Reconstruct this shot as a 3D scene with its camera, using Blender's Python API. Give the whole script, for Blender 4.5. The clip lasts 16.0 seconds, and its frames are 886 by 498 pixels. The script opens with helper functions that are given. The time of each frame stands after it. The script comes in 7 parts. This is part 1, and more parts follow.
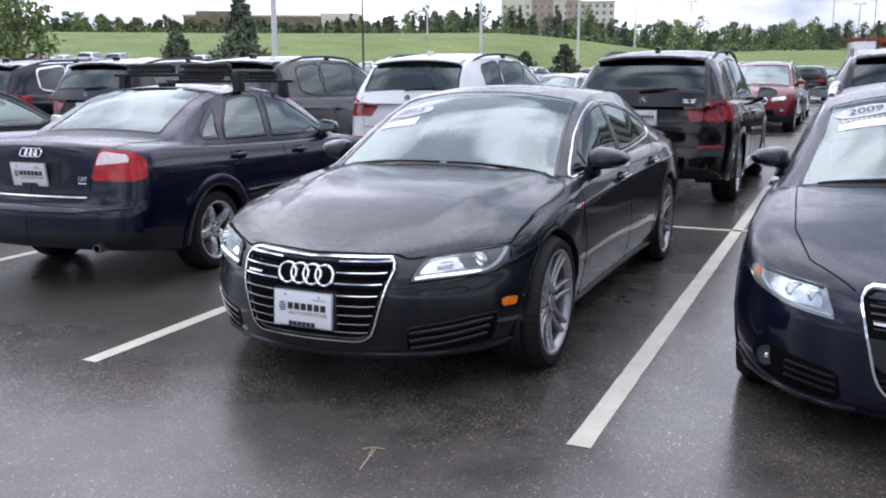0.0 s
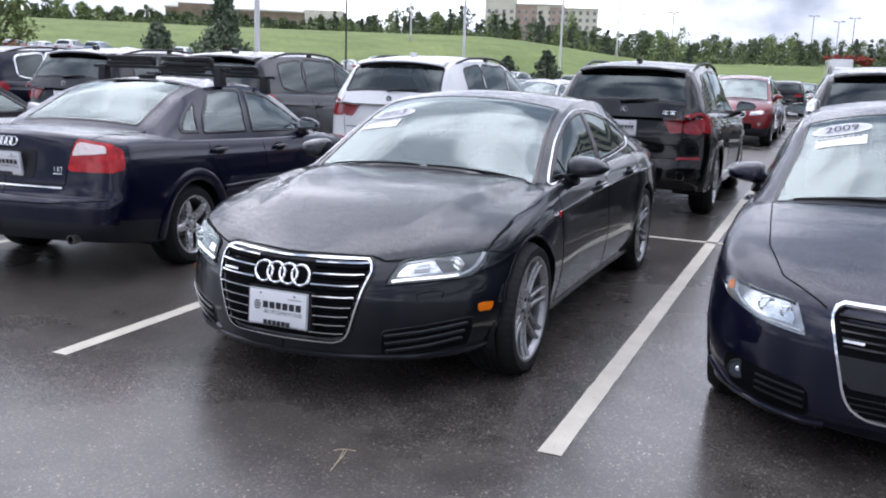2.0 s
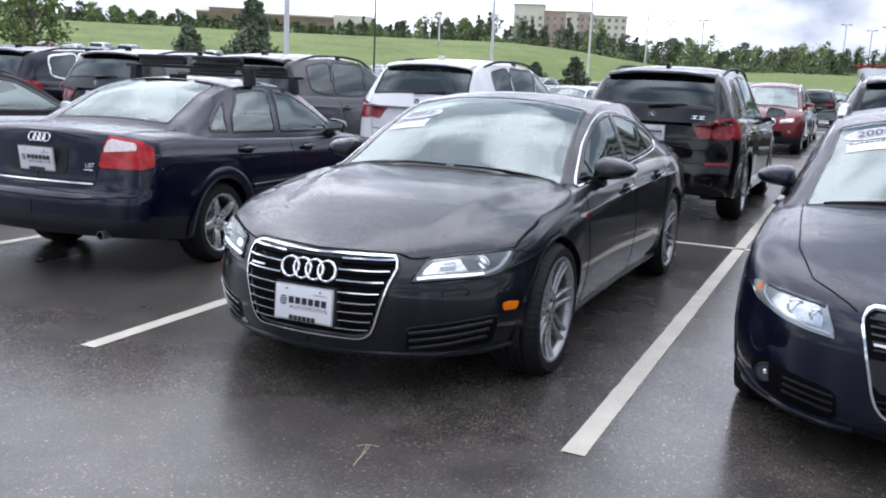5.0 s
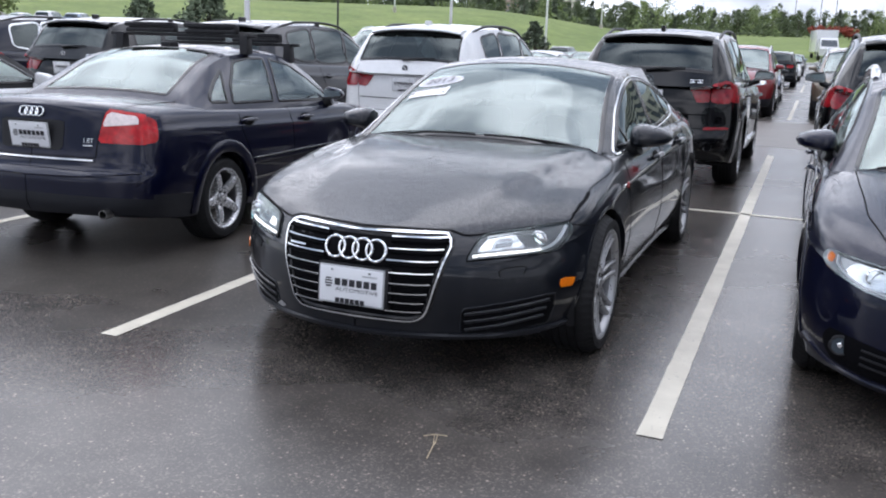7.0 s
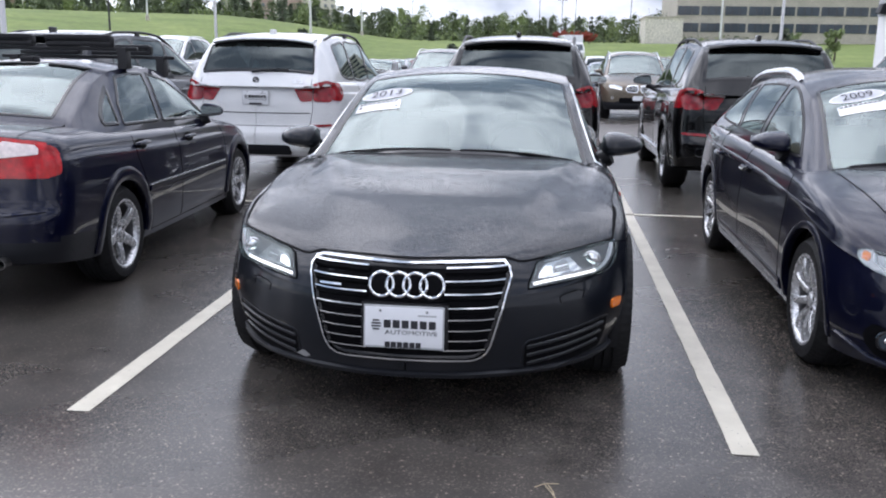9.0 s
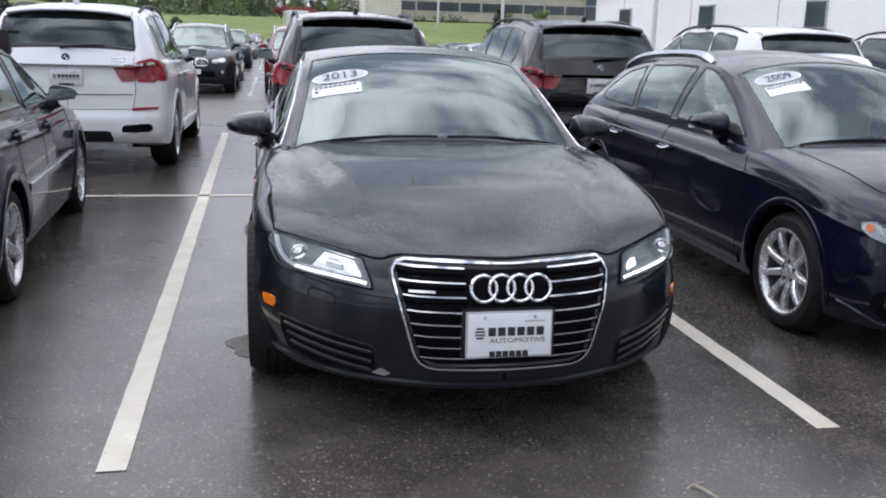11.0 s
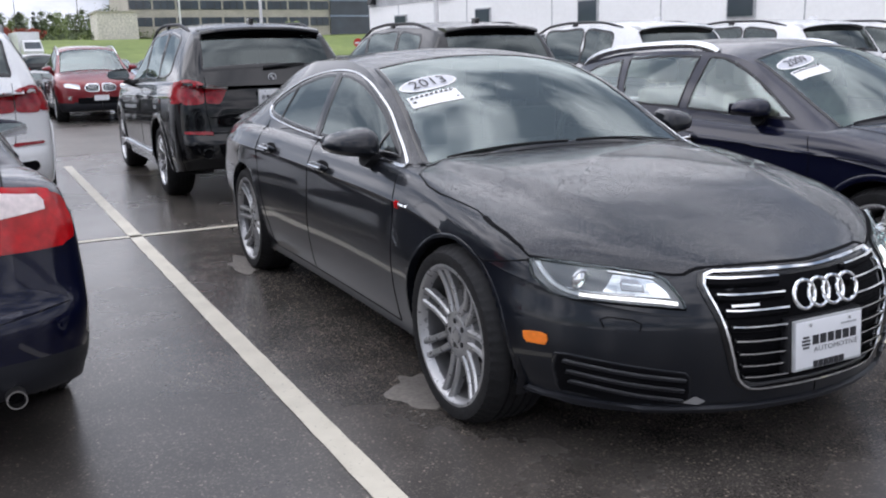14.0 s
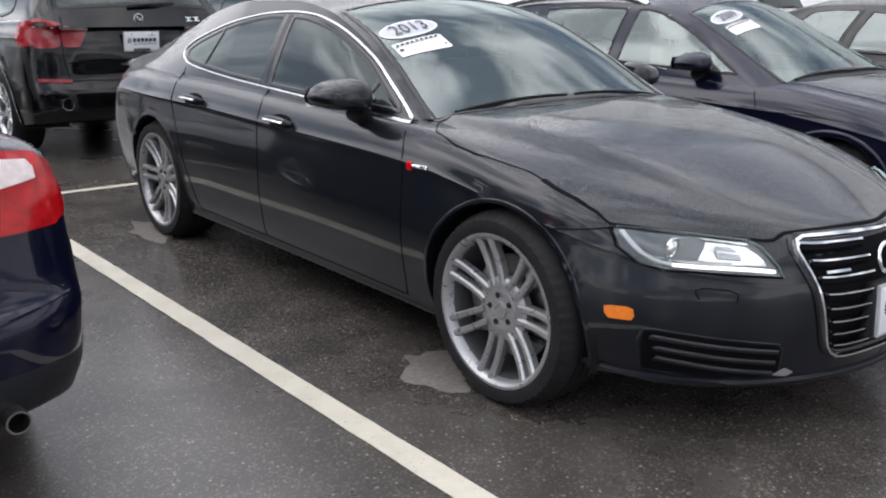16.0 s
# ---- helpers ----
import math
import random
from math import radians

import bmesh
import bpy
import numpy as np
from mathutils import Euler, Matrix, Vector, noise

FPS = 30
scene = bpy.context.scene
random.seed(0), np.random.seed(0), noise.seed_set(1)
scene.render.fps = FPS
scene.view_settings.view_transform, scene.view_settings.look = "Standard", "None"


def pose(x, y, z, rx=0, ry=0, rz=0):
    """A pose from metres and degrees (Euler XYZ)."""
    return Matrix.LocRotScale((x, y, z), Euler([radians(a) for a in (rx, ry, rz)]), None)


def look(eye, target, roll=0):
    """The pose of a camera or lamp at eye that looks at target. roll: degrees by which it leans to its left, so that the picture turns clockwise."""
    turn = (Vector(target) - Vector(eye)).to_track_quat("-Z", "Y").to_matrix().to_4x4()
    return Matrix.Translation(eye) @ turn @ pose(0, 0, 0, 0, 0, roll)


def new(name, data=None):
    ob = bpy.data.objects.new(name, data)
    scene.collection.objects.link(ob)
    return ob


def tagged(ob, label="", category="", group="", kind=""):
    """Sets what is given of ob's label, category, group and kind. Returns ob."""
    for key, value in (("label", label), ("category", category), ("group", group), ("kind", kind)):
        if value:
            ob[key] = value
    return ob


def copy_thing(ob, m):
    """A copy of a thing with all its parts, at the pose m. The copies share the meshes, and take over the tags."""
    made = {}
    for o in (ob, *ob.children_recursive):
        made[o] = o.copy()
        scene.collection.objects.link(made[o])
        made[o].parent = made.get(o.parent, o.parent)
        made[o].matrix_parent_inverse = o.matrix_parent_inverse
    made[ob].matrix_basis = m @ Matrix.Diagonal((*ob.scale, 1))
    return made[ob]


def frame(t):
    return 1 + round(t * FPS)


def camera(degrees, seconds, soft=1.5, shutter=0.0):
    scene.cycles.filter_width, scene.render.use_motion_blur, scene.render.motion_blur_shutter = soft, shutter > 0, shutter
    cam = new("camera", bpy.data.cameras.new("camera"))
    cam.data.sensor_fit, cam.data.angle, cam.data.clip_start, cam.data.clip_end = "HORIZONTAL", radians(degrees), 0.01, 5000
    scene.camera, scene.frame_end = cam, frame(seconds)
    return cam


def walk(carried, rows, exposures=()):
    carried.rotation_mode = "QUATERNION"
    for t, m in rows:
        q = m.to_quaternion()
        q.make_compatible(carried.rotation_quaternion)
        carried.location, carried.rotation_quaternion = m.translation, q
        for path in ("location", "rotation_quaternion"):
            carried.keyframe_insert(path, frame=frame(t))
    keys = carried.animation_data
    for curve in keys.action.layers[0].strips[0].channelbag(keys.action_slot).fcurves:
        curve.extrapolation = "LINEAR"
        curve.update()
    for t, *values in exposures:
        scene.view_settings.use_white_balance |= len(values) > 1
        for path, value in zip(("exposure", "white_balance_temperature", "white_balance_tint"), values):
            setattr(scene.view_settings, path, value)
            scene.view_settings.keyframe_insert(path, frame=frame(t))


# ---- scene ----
cam = camera(53.2, 16.0, soft=2.0)
PATH = [
    (0, (2.207, -3.318, 1.511), (1.385, -1.537, 1.119), -0.3),
    (0.5, (2.212, -3.31, 1.511), (1.331, -1.564, 1.092), -0.6),
    (1, (2.207, -3.309, 1.521), (1.364, -1.548, 1.087), 0.7),
    (1.5, (2.205, -3.309, 1.522), (1.402, -1.522, 1.12), 1.1),
    (2, (2.201, -3.322, 1.523), (1.428, -1.519, 1.135), 1.9),
    (2.5, (2.201, -3.323, 1.522), (1.425, -1.525, 1.117), 1.9),
    (3, (2.206, -3.325, 1.526), (1.425, -1.528, 1.126), 1.6),
    (3.5, (2.209, -3.324, 1.518), (1.438, -1.523, 1.114), 1.9),
    (4, (2.206, -3.324, 1.518), (1.419, -1.541, 1.072), 2.1),
    (4.2, (2.213, -3.33, 1.509), (1.4, -1.545, 1.12), 2.3),
    (6.3, (2.005, -3.327, 1.47), (1.171, -1.549, 1.095), 2.6),
    (6.5, (1.927, -3.335, 1.463), (1.096, -1.571, 1.018), 2.6),
    (7, (1.721, -3.299, 1.469), (0.99, -1.492, 1.023), 1.8),
    (7.5, (1.435, -3.304, 1.47), (0.773, -1.459, 1.072), 0.3),
    (8, (1.101, -3.384, 1.459), (0.58, -1.494, 1.061), 0.3),
    (8.5, (0.787, -3.336, 1.454), (0.342, -1.436, 1.016), -0.4),
    (9, (0.503, -3.253, 1.46), (0.267, -1.312, 1.041), 0.9),
    (9.2, (0.375, -3.259, 1.462), (0.241, -1.306, 1.053), 1.1),
    (11.3, (-1.042, -2.781, 1.445), (-0.659, -0.872, 0.985), 1.6),
    (11.5, (-1.157, -2.697, 1.439), (-0.822, -0.77, 1.019), 1.4),
    (12, (-1.438, -2.544, 1.425), (-1.122, -0.605, 1.049), 0.1),
    (12.5, (-1.734, -2.433, 1.425), (-1.2, -0.577, 0.906), -2.0),
    (13, (-1.966, -2.243, 1.399), (-1.422, -0.379, 0.919), -3.3),
    (13.5, (-2.173, -2.049, 1.406), (-1.523, -0.199, 1.014), -2.3),
    (14, (-2.427, -1.919, 1.396), (-1.55, -0.174, 0.962), -1.3),
    (14.5, (-2.578, -1.722, 1.388), (-1.627, -0.031, 0.901), -0.7),
    (15, (-2.681, -1.508, 1.386), (-1.71, 0.187, 0.959), -1.6),
    (15.5, (-2.808, -1.328, 1.384), (-1.674, 0.254, 0.922), -0.1),
    (16, (-2.928, -1.151, 1.373), (-1.703, 0.334, 0.831), 0.5),
]
walk(cam, [(t, look(eye, target, roll)) for t, eye, target, roll in PATH],
     exposures=((0, 0.1, 6230, 18), (4, 0.15, 6230, 17), (7, 0.12, 6330, 15), (8, 0.0, 6230, 16), (9, 0.14, 6330, 16), (11.5, -0.1, 6430, 15), (12, -0.18, 6430, 14), (13, 0.05, 6520, 17), (14.5, 0.06, 6540, 15), (16, 0.22, 6800, 14)))

# ---- world, sun ----
SUN_EL, SUN_ROT = radians(48), radians(302)
world = bpy.data.worlds.new("sky")
scene.world = world
world.use_nodes = True
wn, wl = world.node_tree.nodes, world.node_tree.links
wn.clear()
w_out = wn.new("ShaderNodeOutputWorld")
w_bg = wn.new("ShaderNodeBackground")
w_sky = wn.new("ShaderNodeTexSky")
w_sky.sky_type, w_sky.sun_disc = "NISHITA", False
w_sky.sun_elevation, w_sky.sun_rotation = SUN_EL, SUN_ROT
w_co = wn.new("ShaderNodeTexCoord")
w_map = wn.new("ShaderNodeMapping")
w_map.inputs["Scale"].default_value = (1.0, 1.0, 1.7)
w_n1 = wn.new("ShaderNodeTexNoise")
w_n1.inputs["Scale"].default_value, w_n1.inputs["Detail"].default_value = 1.6, 7.0
w_n1.inputs["Roughness"].default_value = 0.55
w_r1 = wn.new("ShaderNodeValToRGB")
w_r1.color_ramp.elements[0].position, w_r1.color_ramp.elements[0].color = 0.27, (0.0, 0.0, 0.0, 1)
w_r1.color_ramp.elements[1].position, w_r1.color_ramp.elements[1].color = 0.46, (1, 1, 1, 1)
w_n2 = wn.new("ShaderNodeTexNoise")
w_n2.inputs["Scale"].default_value, w_n2.inputs["Detail"].default_value = 3.3, 7.0
w_r2 = wn.new("ShaderNodeValToRGB")
w_r2.color_ramp.elements[0].position, w_r2.color_ramp.elements[0].color = 0.40, (2.9, 3.5, 4.4, 1)
w_r2.color_ramp.elements[1].position, w_r2.color_ramp.elements[1].color = 0.59, (12.6, 13.2, 14.2, 1)
w_mix = wn.new("ShaderNodeMix")
w_mix.data_type = "RGBA"
wl.new(w_co.outputs["Generated"], w_map.inputs["Vector"])
wl.new(w_map.outputs[0], w_n1.inputs["Vector"])
wl.new(w_map.outputs[0], w_n2.inputs["Vector"])
wl.new(w_n1.outputs["Fac"], w_r1.inputs[0])
wl.new(w_n2.outputs["Fac"], w_r2.inputs[0])
wl.new(w_r1.outputs[0], w_mix.inputs["Factor"])
wl.new(w_sky.outputs[0], w_mix.inputs["A"])
wl.new(w_r2.outputs[0], w_mix.inputs["B"])
# an overcast sky is brighter overhead than at the horizon
w_sep = wn.new("ShaderNodeSeparateXYZ")
wl.new(w_co.outputs["Generated"], w_sep.inputs[0])
w_grad = wn.new("ShaderNodeMapRange")
w_grad.inputs["From Min"].default_value, w_grad.inputs["From Max"].default_value = 0.0, 1.0
w_grad.inputs["To Min"].default_value, w_grad.inputs["To Max"].default_value = 1.0, 1.45
wl.new(w_sep.outputs["Z"], w_grad.inputs["Value"])
w_mul = wn.new("ShaderNodeVectorMath")
w_mul.operation = "SCALE"
wl.new(w_mix.outputs["Result"], w_mul.inputs[0])
# and brightest round the veiled sun
w_dot = wn.new("ShaderNodeVectorMath")
w_dot.operation = "DOT_PRODUCT"
w_dot.inputs[1].default_value = (math.sin(SUN_ROT) * math.cos(SUN_EL), math.cos(SUN_ROT) * math.cos(SUN_EL), math.sin(SUN_EL))
wl.new(w_co.outputs["Generated"], w_dot.inputs[0])
w_glow = wn.new("ShaderNodeMapRange")
w_glow.interpolation_type = "SMOOTHSTEP"
w_glow.inputs["From Min"].default_value, w_glow.inputs["From Max"].default_value = 0.1, 1.0
w_glow.inputs["To Min"].default_value, w_glow.inputs["To Max"].default_value = 0.9, 1.45
wl.new(w_dot.outputs["Value"], w_glow.inputs["Value"])
w_both = wn.new("ShaderNodeMath")
w_both.operation = "MULTIPLY"
wl.new(w_grad.outputs[0], w_both.inputs[0])
wl.new(w_glow.outputs[0], w_both.inputs[1])
wl.new(w_both.outputs[0], w_mul.inputs["Scale"])
wl.new(w_mul.outputs[0], w_bg.inputs["Color"])
w_bg.inputs["Strength"].default_value = 0.114
wl.new(w_bg.outputs[0], w_out.inputs[0])
sun_data = bpy.data.lights.new("sun", "SUN")
sun_data.energy, sun_data.angle, sun_data.color = 0.55, radians(60), (1.0, 0.98, 0.95)
sun_ob = new("sun", sun_data)
sun_dir = Vector((math.sin(SUN_ROT) * math.cos(SUN_EL), math.cos(SUN_ROT) * math.cos(SUN_EL), math.sin(SUN_EL)))
sun_ob.matrix_world = look(sun_dir * 60, (0, 0, 0))


# ---- materials ----
def material(name):
    m = bpy.data.materials.new(name)
    m.use_nodes = True
    n, l = m.node_tree.nodes, m.node_tree.links
    return m, n, l, n["Principled BSDF"]


def tex(n, l, kind="ShaderNodeTexNoise", scale=10.0, detail=4.0, coord="Object", rough=0.55):
    co = n.new("ShaderNodeTexCoord")
    t = n.new(kind)
    t.inputs["Scale"].default_value = scale
    if kind == "ShaderNodeTexNoise":
        t.inputs["Detail"].default_value, t.inputs["Roughness"].default_value = detail, rough
    l.new(co.outputs[coord], t.inputs["Vector"])
    return t


def ramp(n, l, src, a, b, ca, cb):
    r = n.new("ShaderNodeValToRGB")
    e = r.color_ramp.elements
    e[0].position, e[0].color = a, (*ca, 1) if not isinstance(ca, (int, float)) else (ca, ca, ca, 1)
    e[1].position, e[1].color = b, (*cb, 1) if not isinstance(cb, (int, float)) else (cb, cb, cb, 1)
    l.new(src, r.inputs[0])
    return r


def bump(n, l, src, bsdf, strength=0.2, dist=0.002, chain=None):
    b = n.new("ShaderNodeBump")
    b.inputs["Strength"].default_value, b.inputs["Distance"].default_value = strength, dist
    l.new(src, b.inputs["Height"])
    if chain:
        l.new(chain.outputs[0], b.inputs["Normal"])
    l.new(b.outputs[0], bsdf.inputs["Normal"])
    return b


def plain(name, col, rough=0.5, metal=0.0, var=0.12, scale=9.0, bump_s=0.0, bump_scale=120.0, coat=0.0, spec=0.5):
    """A surface with mild two-scale variation of colour and gloss."""
    m, n, l, b = material(name)
    t = tex(n, l, scale=scale, detail=6)
    lo = tuple(c * (1 - var) for c in col)
    hi = tuple(min(1, c * (1 + var)) for c in col)
    r = ramp(n, l, t.outputs["Fac"], 0.3, 0.7, lo, hi)
    l.new(r.outputs[0], b.inputs["Base Color"])
    t2 = tex(n, l, scale=scale * 7, detail=3)
    r2 = ramp(n, l, t2.outputs["Fac"], 0.3, 0.7, max(0.02, rough * 0.85), min(1, rough * 1.15))
    l.new(r2.outputs[0], b.inputs["Roughness"])
    b.inputs["Metallic"].default_value = metal
    b.inputs["Coat Weight"].default_value = coat
    b.inputs["Specular IOR Level"].default_value = spec
    b.inputs["Coat Roughness"].default_value = 0.05
    if bump_s:
        t3 = tex(n, l, scale=bump_scale, detail=3)
        bump(n, l, t3.outputs["Fac"], b, bump_s)
    return m


def car_paint(name, col, flake=0.35, drops=0.55):
    """Clear-coated metallic paint with beads of rain on the upward faces and a film of road dirt low down."""
    m, n, l, b = material(name)
    t = tex(n, l, scale=900.0, detail=1)
    r = ramp(n, l, t.outputs["Fac"], 0.35, 0.75, tuple(c * 0.75 for c in col), tuple(min(1, c * 1.5) for c in col))
    t2 = tex(n, l, scale=3.0, detail=8)
    d = ramp(n, l, t2.outputs["Fac"], 0.45, 0.8, 0.0, 0.014)
    mx = n.new("ShaderNodeMix")
    mx.data_type = "RGBA"
    mx.inputs["B"].default_value = (0.10, 0.10, 0.098, 1)
    l.new(d.outputs[0], mx.inputs["Factor"])
    l.new(r.outputs[0], mx.inputs["A"])
    l.new(mx.outputs["Result"], b.inputs["Base Color"])
    b.inputs["Metallic"].default_value = flake
    b.inputs["Roughness"].default_value = 0.34
    b.inputs["Specular IOR Level"].default_value = 0.08
    b.inputs["Coat Weight"].default_value = 1.0
    b.inputs["Coat IOR"].default_value = 1.44
    rr = ramp(n, l, t2.outputs["Fac"], 0.3, 0.75, 0.012, 0.05)
    l.new(rr.outputs[0], b.inputs["Coat Roughness"])
    if drops:
        v = tex(n, l, "ShaderNodeTexVoronoi", scale=170.0)
        v.inputs["Randomness"].default_value = 1.0
        bead = ramp(n, l, v.outputs["Distance"], 0.12, 0.46, 1.0, 0.0)
        mask = tex(n, l, scale=26.0, detail=3)
        mk = ramp(n, l, mask.outputs["Fac"], 0.28, 0.52, 0.0, 1.0)
        geo = n.new("ShaderNodeNewGeometry")
        sep = n.new("ShaderNodeSeparateXYZ")
        l.new(geo.outputs["Normal"], sep.inputs[0])
        up = ramp(n, l, sep.outputs["Z"], 0.55, 0.85, 0.0, 1.0)
        p1 = n.new("ShaderNodeMath")
        p1.operation = "MULTIPLY"
        l.new(bead.outputs[0], p1.inputs[0])
        l.new(mk.outputs[0], p1.inputs[1])
        p2 = n.new("ShaderNodeMath")
        p2.operation = "MULTIPLY"
        l.new(p1.outputs[0], p2.inputs[0])
        l.new(up.outputs[0], p2.inputs[1])
        bp = n.new("ShaderNodeBump")
        bp.inputs["Strength"].default_value, bp.inputs["Distance"].default_value = drops, 0.0026
        l.new(p2.outputs[0], bp.inputs["Height"])
        l.new(bp.outputs[0], b.inputs["Normal"])
        l.new(bp.outputs[0], b.inputs["Coat Normal"])
    return m


def pane_glass(name, tint, ior=1.52):
    """Thin tinted glass: lets the tinted light through and mirrors by its Fresnel term."""
    m, n, l, b = material(name)
    n.remove(b)
    tr = n.new("ShaderNodeBsdfTransparent")
    tr.inputs[0].default_value = (*tint, 1)
    gl = n.new("ShaderNodeBsdfGlossy")
    gl.inputs["Roughness"].default_value = 0.0
    gl.inputs["Color"].default_value = (0.86, 0.97, 0.96, 1)
    fr = n.new("ShaderNodeFresnel")
    fr.inputs[0].default_value = ior
    mx = n.new("ShaderNodeMixShader")
    l.new(fr.outputs[0], mx.inputs[0])
    l.new(tr.outputs[0], mx.inputs[1])
    l.new(gl.outputs[0], mx.inputs[2])
    l.new(mx.outputs[0], n["Material Output"].inputs[0])
    return m


def asphalt_material():
    m, n, l, b = material("wet_asphalt")
    big = tex(n, l, scale=0.35, detail=7, rough=0.6)
    mid = tex(n, l, scale=3.2, detail=6)
    fine = tex(n, l, scale=140.0, detail=2)
    v = tex(n, l, "ShaderNodeTexVoronoi", scale=135.0)
    c = ramp(n, l, fine.outputs["Fac"], 0.3, 0.75, (0.038, 0.034, 0.031), (0.084, 0.075, 0.067))
    stone = ramp(n, l, v.outputs["Color"], 0.66, 0.95, 0.0, 0.75)
    mx = n.new("ShaderNodeMix")
    mx.data_type = "RGBA"
    mx.inputs["B"].default_value = (0.20, 0.17, 0.145, 1)
    l.new(stone.outputs[0], mx.inputs["Factor"])
    l.new(c.outputs[0], mx.inputs["A"])
    v2 = tex(n, l, "ShaderNodeTexVoronoi", scale=62.0)
    rare = ramp(n, l, v2.outputs["Color"], 0.80, 0.84, 0.0, 0.8)
    core = ramp(n, l, v2.outputs["Distance"], 0.22, 0.38, 1.0, 0.0)
    chip = n.new("ShaderNodeMath")
    chip.operation = "MULTIPLY"
    l.new(rare.outputs[0], chip.inputs[0])
    l.new(core.outputs[0], chip.inputs[1])
    mc = n.new("ShaderNodeMix")
    mc.data_type = "RGBA"
    mc.inputs["B"].default_value = (0.34, 0.28, 0.23, 1)
    l.new(chip.outputs[0], mc.inputs["Factor"])
    l.new(mx.outputs["Result"], mc.inputs["A"])
    damp = ramp(n, l, mid.outputs["Fac"], 0.36, 0.66, 0.78, 1.28)
    mu = n.new("ShaderNodeMix")
    mu.data_type, mu.blend_type = "RGBA", "MULTIPLY"
    mu.inputs["Factor"].default_value = 1.0
    l.new(mc.outputs["Result"], mu.inputs["A"])
    l.new(damp.outputs[0], mu.inputs["B"])
    l.new(mu.outputs["Result"], b.inputs["Base Color"])
    ro = ramp(n, l, big.outputs["Fac"], 0.36, 0.64, 0.21, 0.32)
    l.new(ro.outputs[0], b.inputs["Roughness"])
    b.inputs["Specular IOR Level"].default_value = 0.5
    b1 = n.new("ShaderNodeBump")
    b1.inputs["Strength"].default_value, b1.inputs["Distance"].default_value = 0.035, 0.003
    l.new(v.outputs["Distance"], b1.inputs["Height"])
    b2 = n.new("ShaderNodeBump")
    b2.inputs["Strength"].default_value, b2.inputs["Distance"].default_value = 0.008, 0.02
    l.new(mid.outputs["Fac"], b2.inputs["Height"])
    l.new(b1.outputs[0], b2.inputs["Normal"])
    l.new(b2.outputs[0], b.inputs["Normal"])
    return m


def stripe_material():
    m, n, l, b = material("worn_road_paint")
    t = tex(n, l, scale=60.0, detail=5, coord="Object")
    t2 = tex(n, l, scale=5.0, detail=6, coord="Object")
    c = ramp(n, l, t2.outputs["Fac"], 0.3, 0.75, (0.52, 0.48, 0.395), (0.67, 0.625, 0.52))
    f = ramp(n, l, t.outputs["Fac"], 0.24, 0.36, 1.0, 0.0)
    mx = n.new("ShaderNodeMix")
    mx.data_type = "RGBA"
    mx.inputs["B"].default_value = (0.10, 0.095, 0.09, 1)
    l.new(f.outputs[0], mx.inputs["Factor"])
    l.new(c.outputs[0], mx.inputs["A"])
    l.new(mx.outputs["Result"], b.inputs["Base Color"])
    b.inputs["Roughness"].default_value = 0.45
    bump(n, l, t.outputs["Fac"], b, 0.25, 0.002)
    return m


M_ASPHALT = asphalt_material()
M_STRIPE = stripe_material()
M_GREY = car_paint("dark_grey_metallic_paint", (0.0064, 0.0080, 0.0120), 0.25, 0.85)
M_NAVY = car_paint("navy_blue_paint", (0.0020, 0.0030, 0.0165), 0.25, 0.36)
M_NAVY2 = car_paint("deep_blue_paint", (0.0028, 0.0038, 0.0155), 0.25, 0.5)
M_BLACK = car_paint("black_paint", (0.0015, 0.0016, 0.0022), 0.15, 0.3)
M_CHAR = car_paint("charcoal_paint", (0.022, 0.023, 0.027), 0.35, 0.4)
M_WHITE = car_paint("white_paint", (0.74, 0.75, 0.76), 0.0, 0.2)
M_RED = car_paint("dark_red_paint", (0.17, 0.012, 0.016), 0.3, 0.3)
M_GOLD = car_paint("bronze_paint", (0.14, 0.115, 0.085), 0.45, 0.3)
M_SILVER = car_paint("silver_paint", (0.42, 0.43, 0.45), 0.6, 0.2)
M_BLUE = car_paint("pale_blue_paint", (0.22, 0.28, 0.36), 0.5, 0.2)
M_TRIM = plain("black_trim_plastic", (0.012, 0.012, 0.014), 0.45, bump_s=0.15, bump_scale=500, spec=0.3)
M_CLAD = plain("black_bumper_plastic", (0.012, 0.013, 0.017), 0.40, bump_s=0.1, bump_scale=400, spec=0.3)
M_GLOSSBLACK = plain("gloss_black_trim", (0.008, 0.008, 0.009), 0.10)
M_RUBBER = plain("tyre_rubber", (0.013, 0.013, 0.014), 0.65, var=0.3, scale=14, bump_s=0.2, bump_scale=260, spec=0.25)
M_BARREL = plain("dark_rim_barrel", (0.13, 0.13, 0.135), 0.4, 0.6, 0.2, 12)
M_CHROME = plain("chrome", (0.86, 0.87, 0.88), 0.07, 1.0, 0.03)
M_SATIN = plain("satin_aluminium", (0.72, 0.73, 0.74), 0.24, 1.0, 0.05)
M_RIM = plain("silver_alloy", (0.37, 0.37, 0.375), 0.30, 0.6, 0.08, 6)
M_BRIGHTRIM = plain("bright_alloy", (0.66, 0.66, 0.67), 0.26, 0.6, 0.08, 6)
M_DISC = plain("brake_disc_steel", (0.33, 0.32, 0.31), 0.35, 1.0, 0.25, 30)
M_INT = plain("dark_cabin_trim", (0.026, 0.028, 0.029), 0.85, bump_s=0.02)
M_SEAT = plain("grey_seat_leather", (0.10, 0.10, 0.098), 0.6, bump_s=0.05, bump_scale=180)
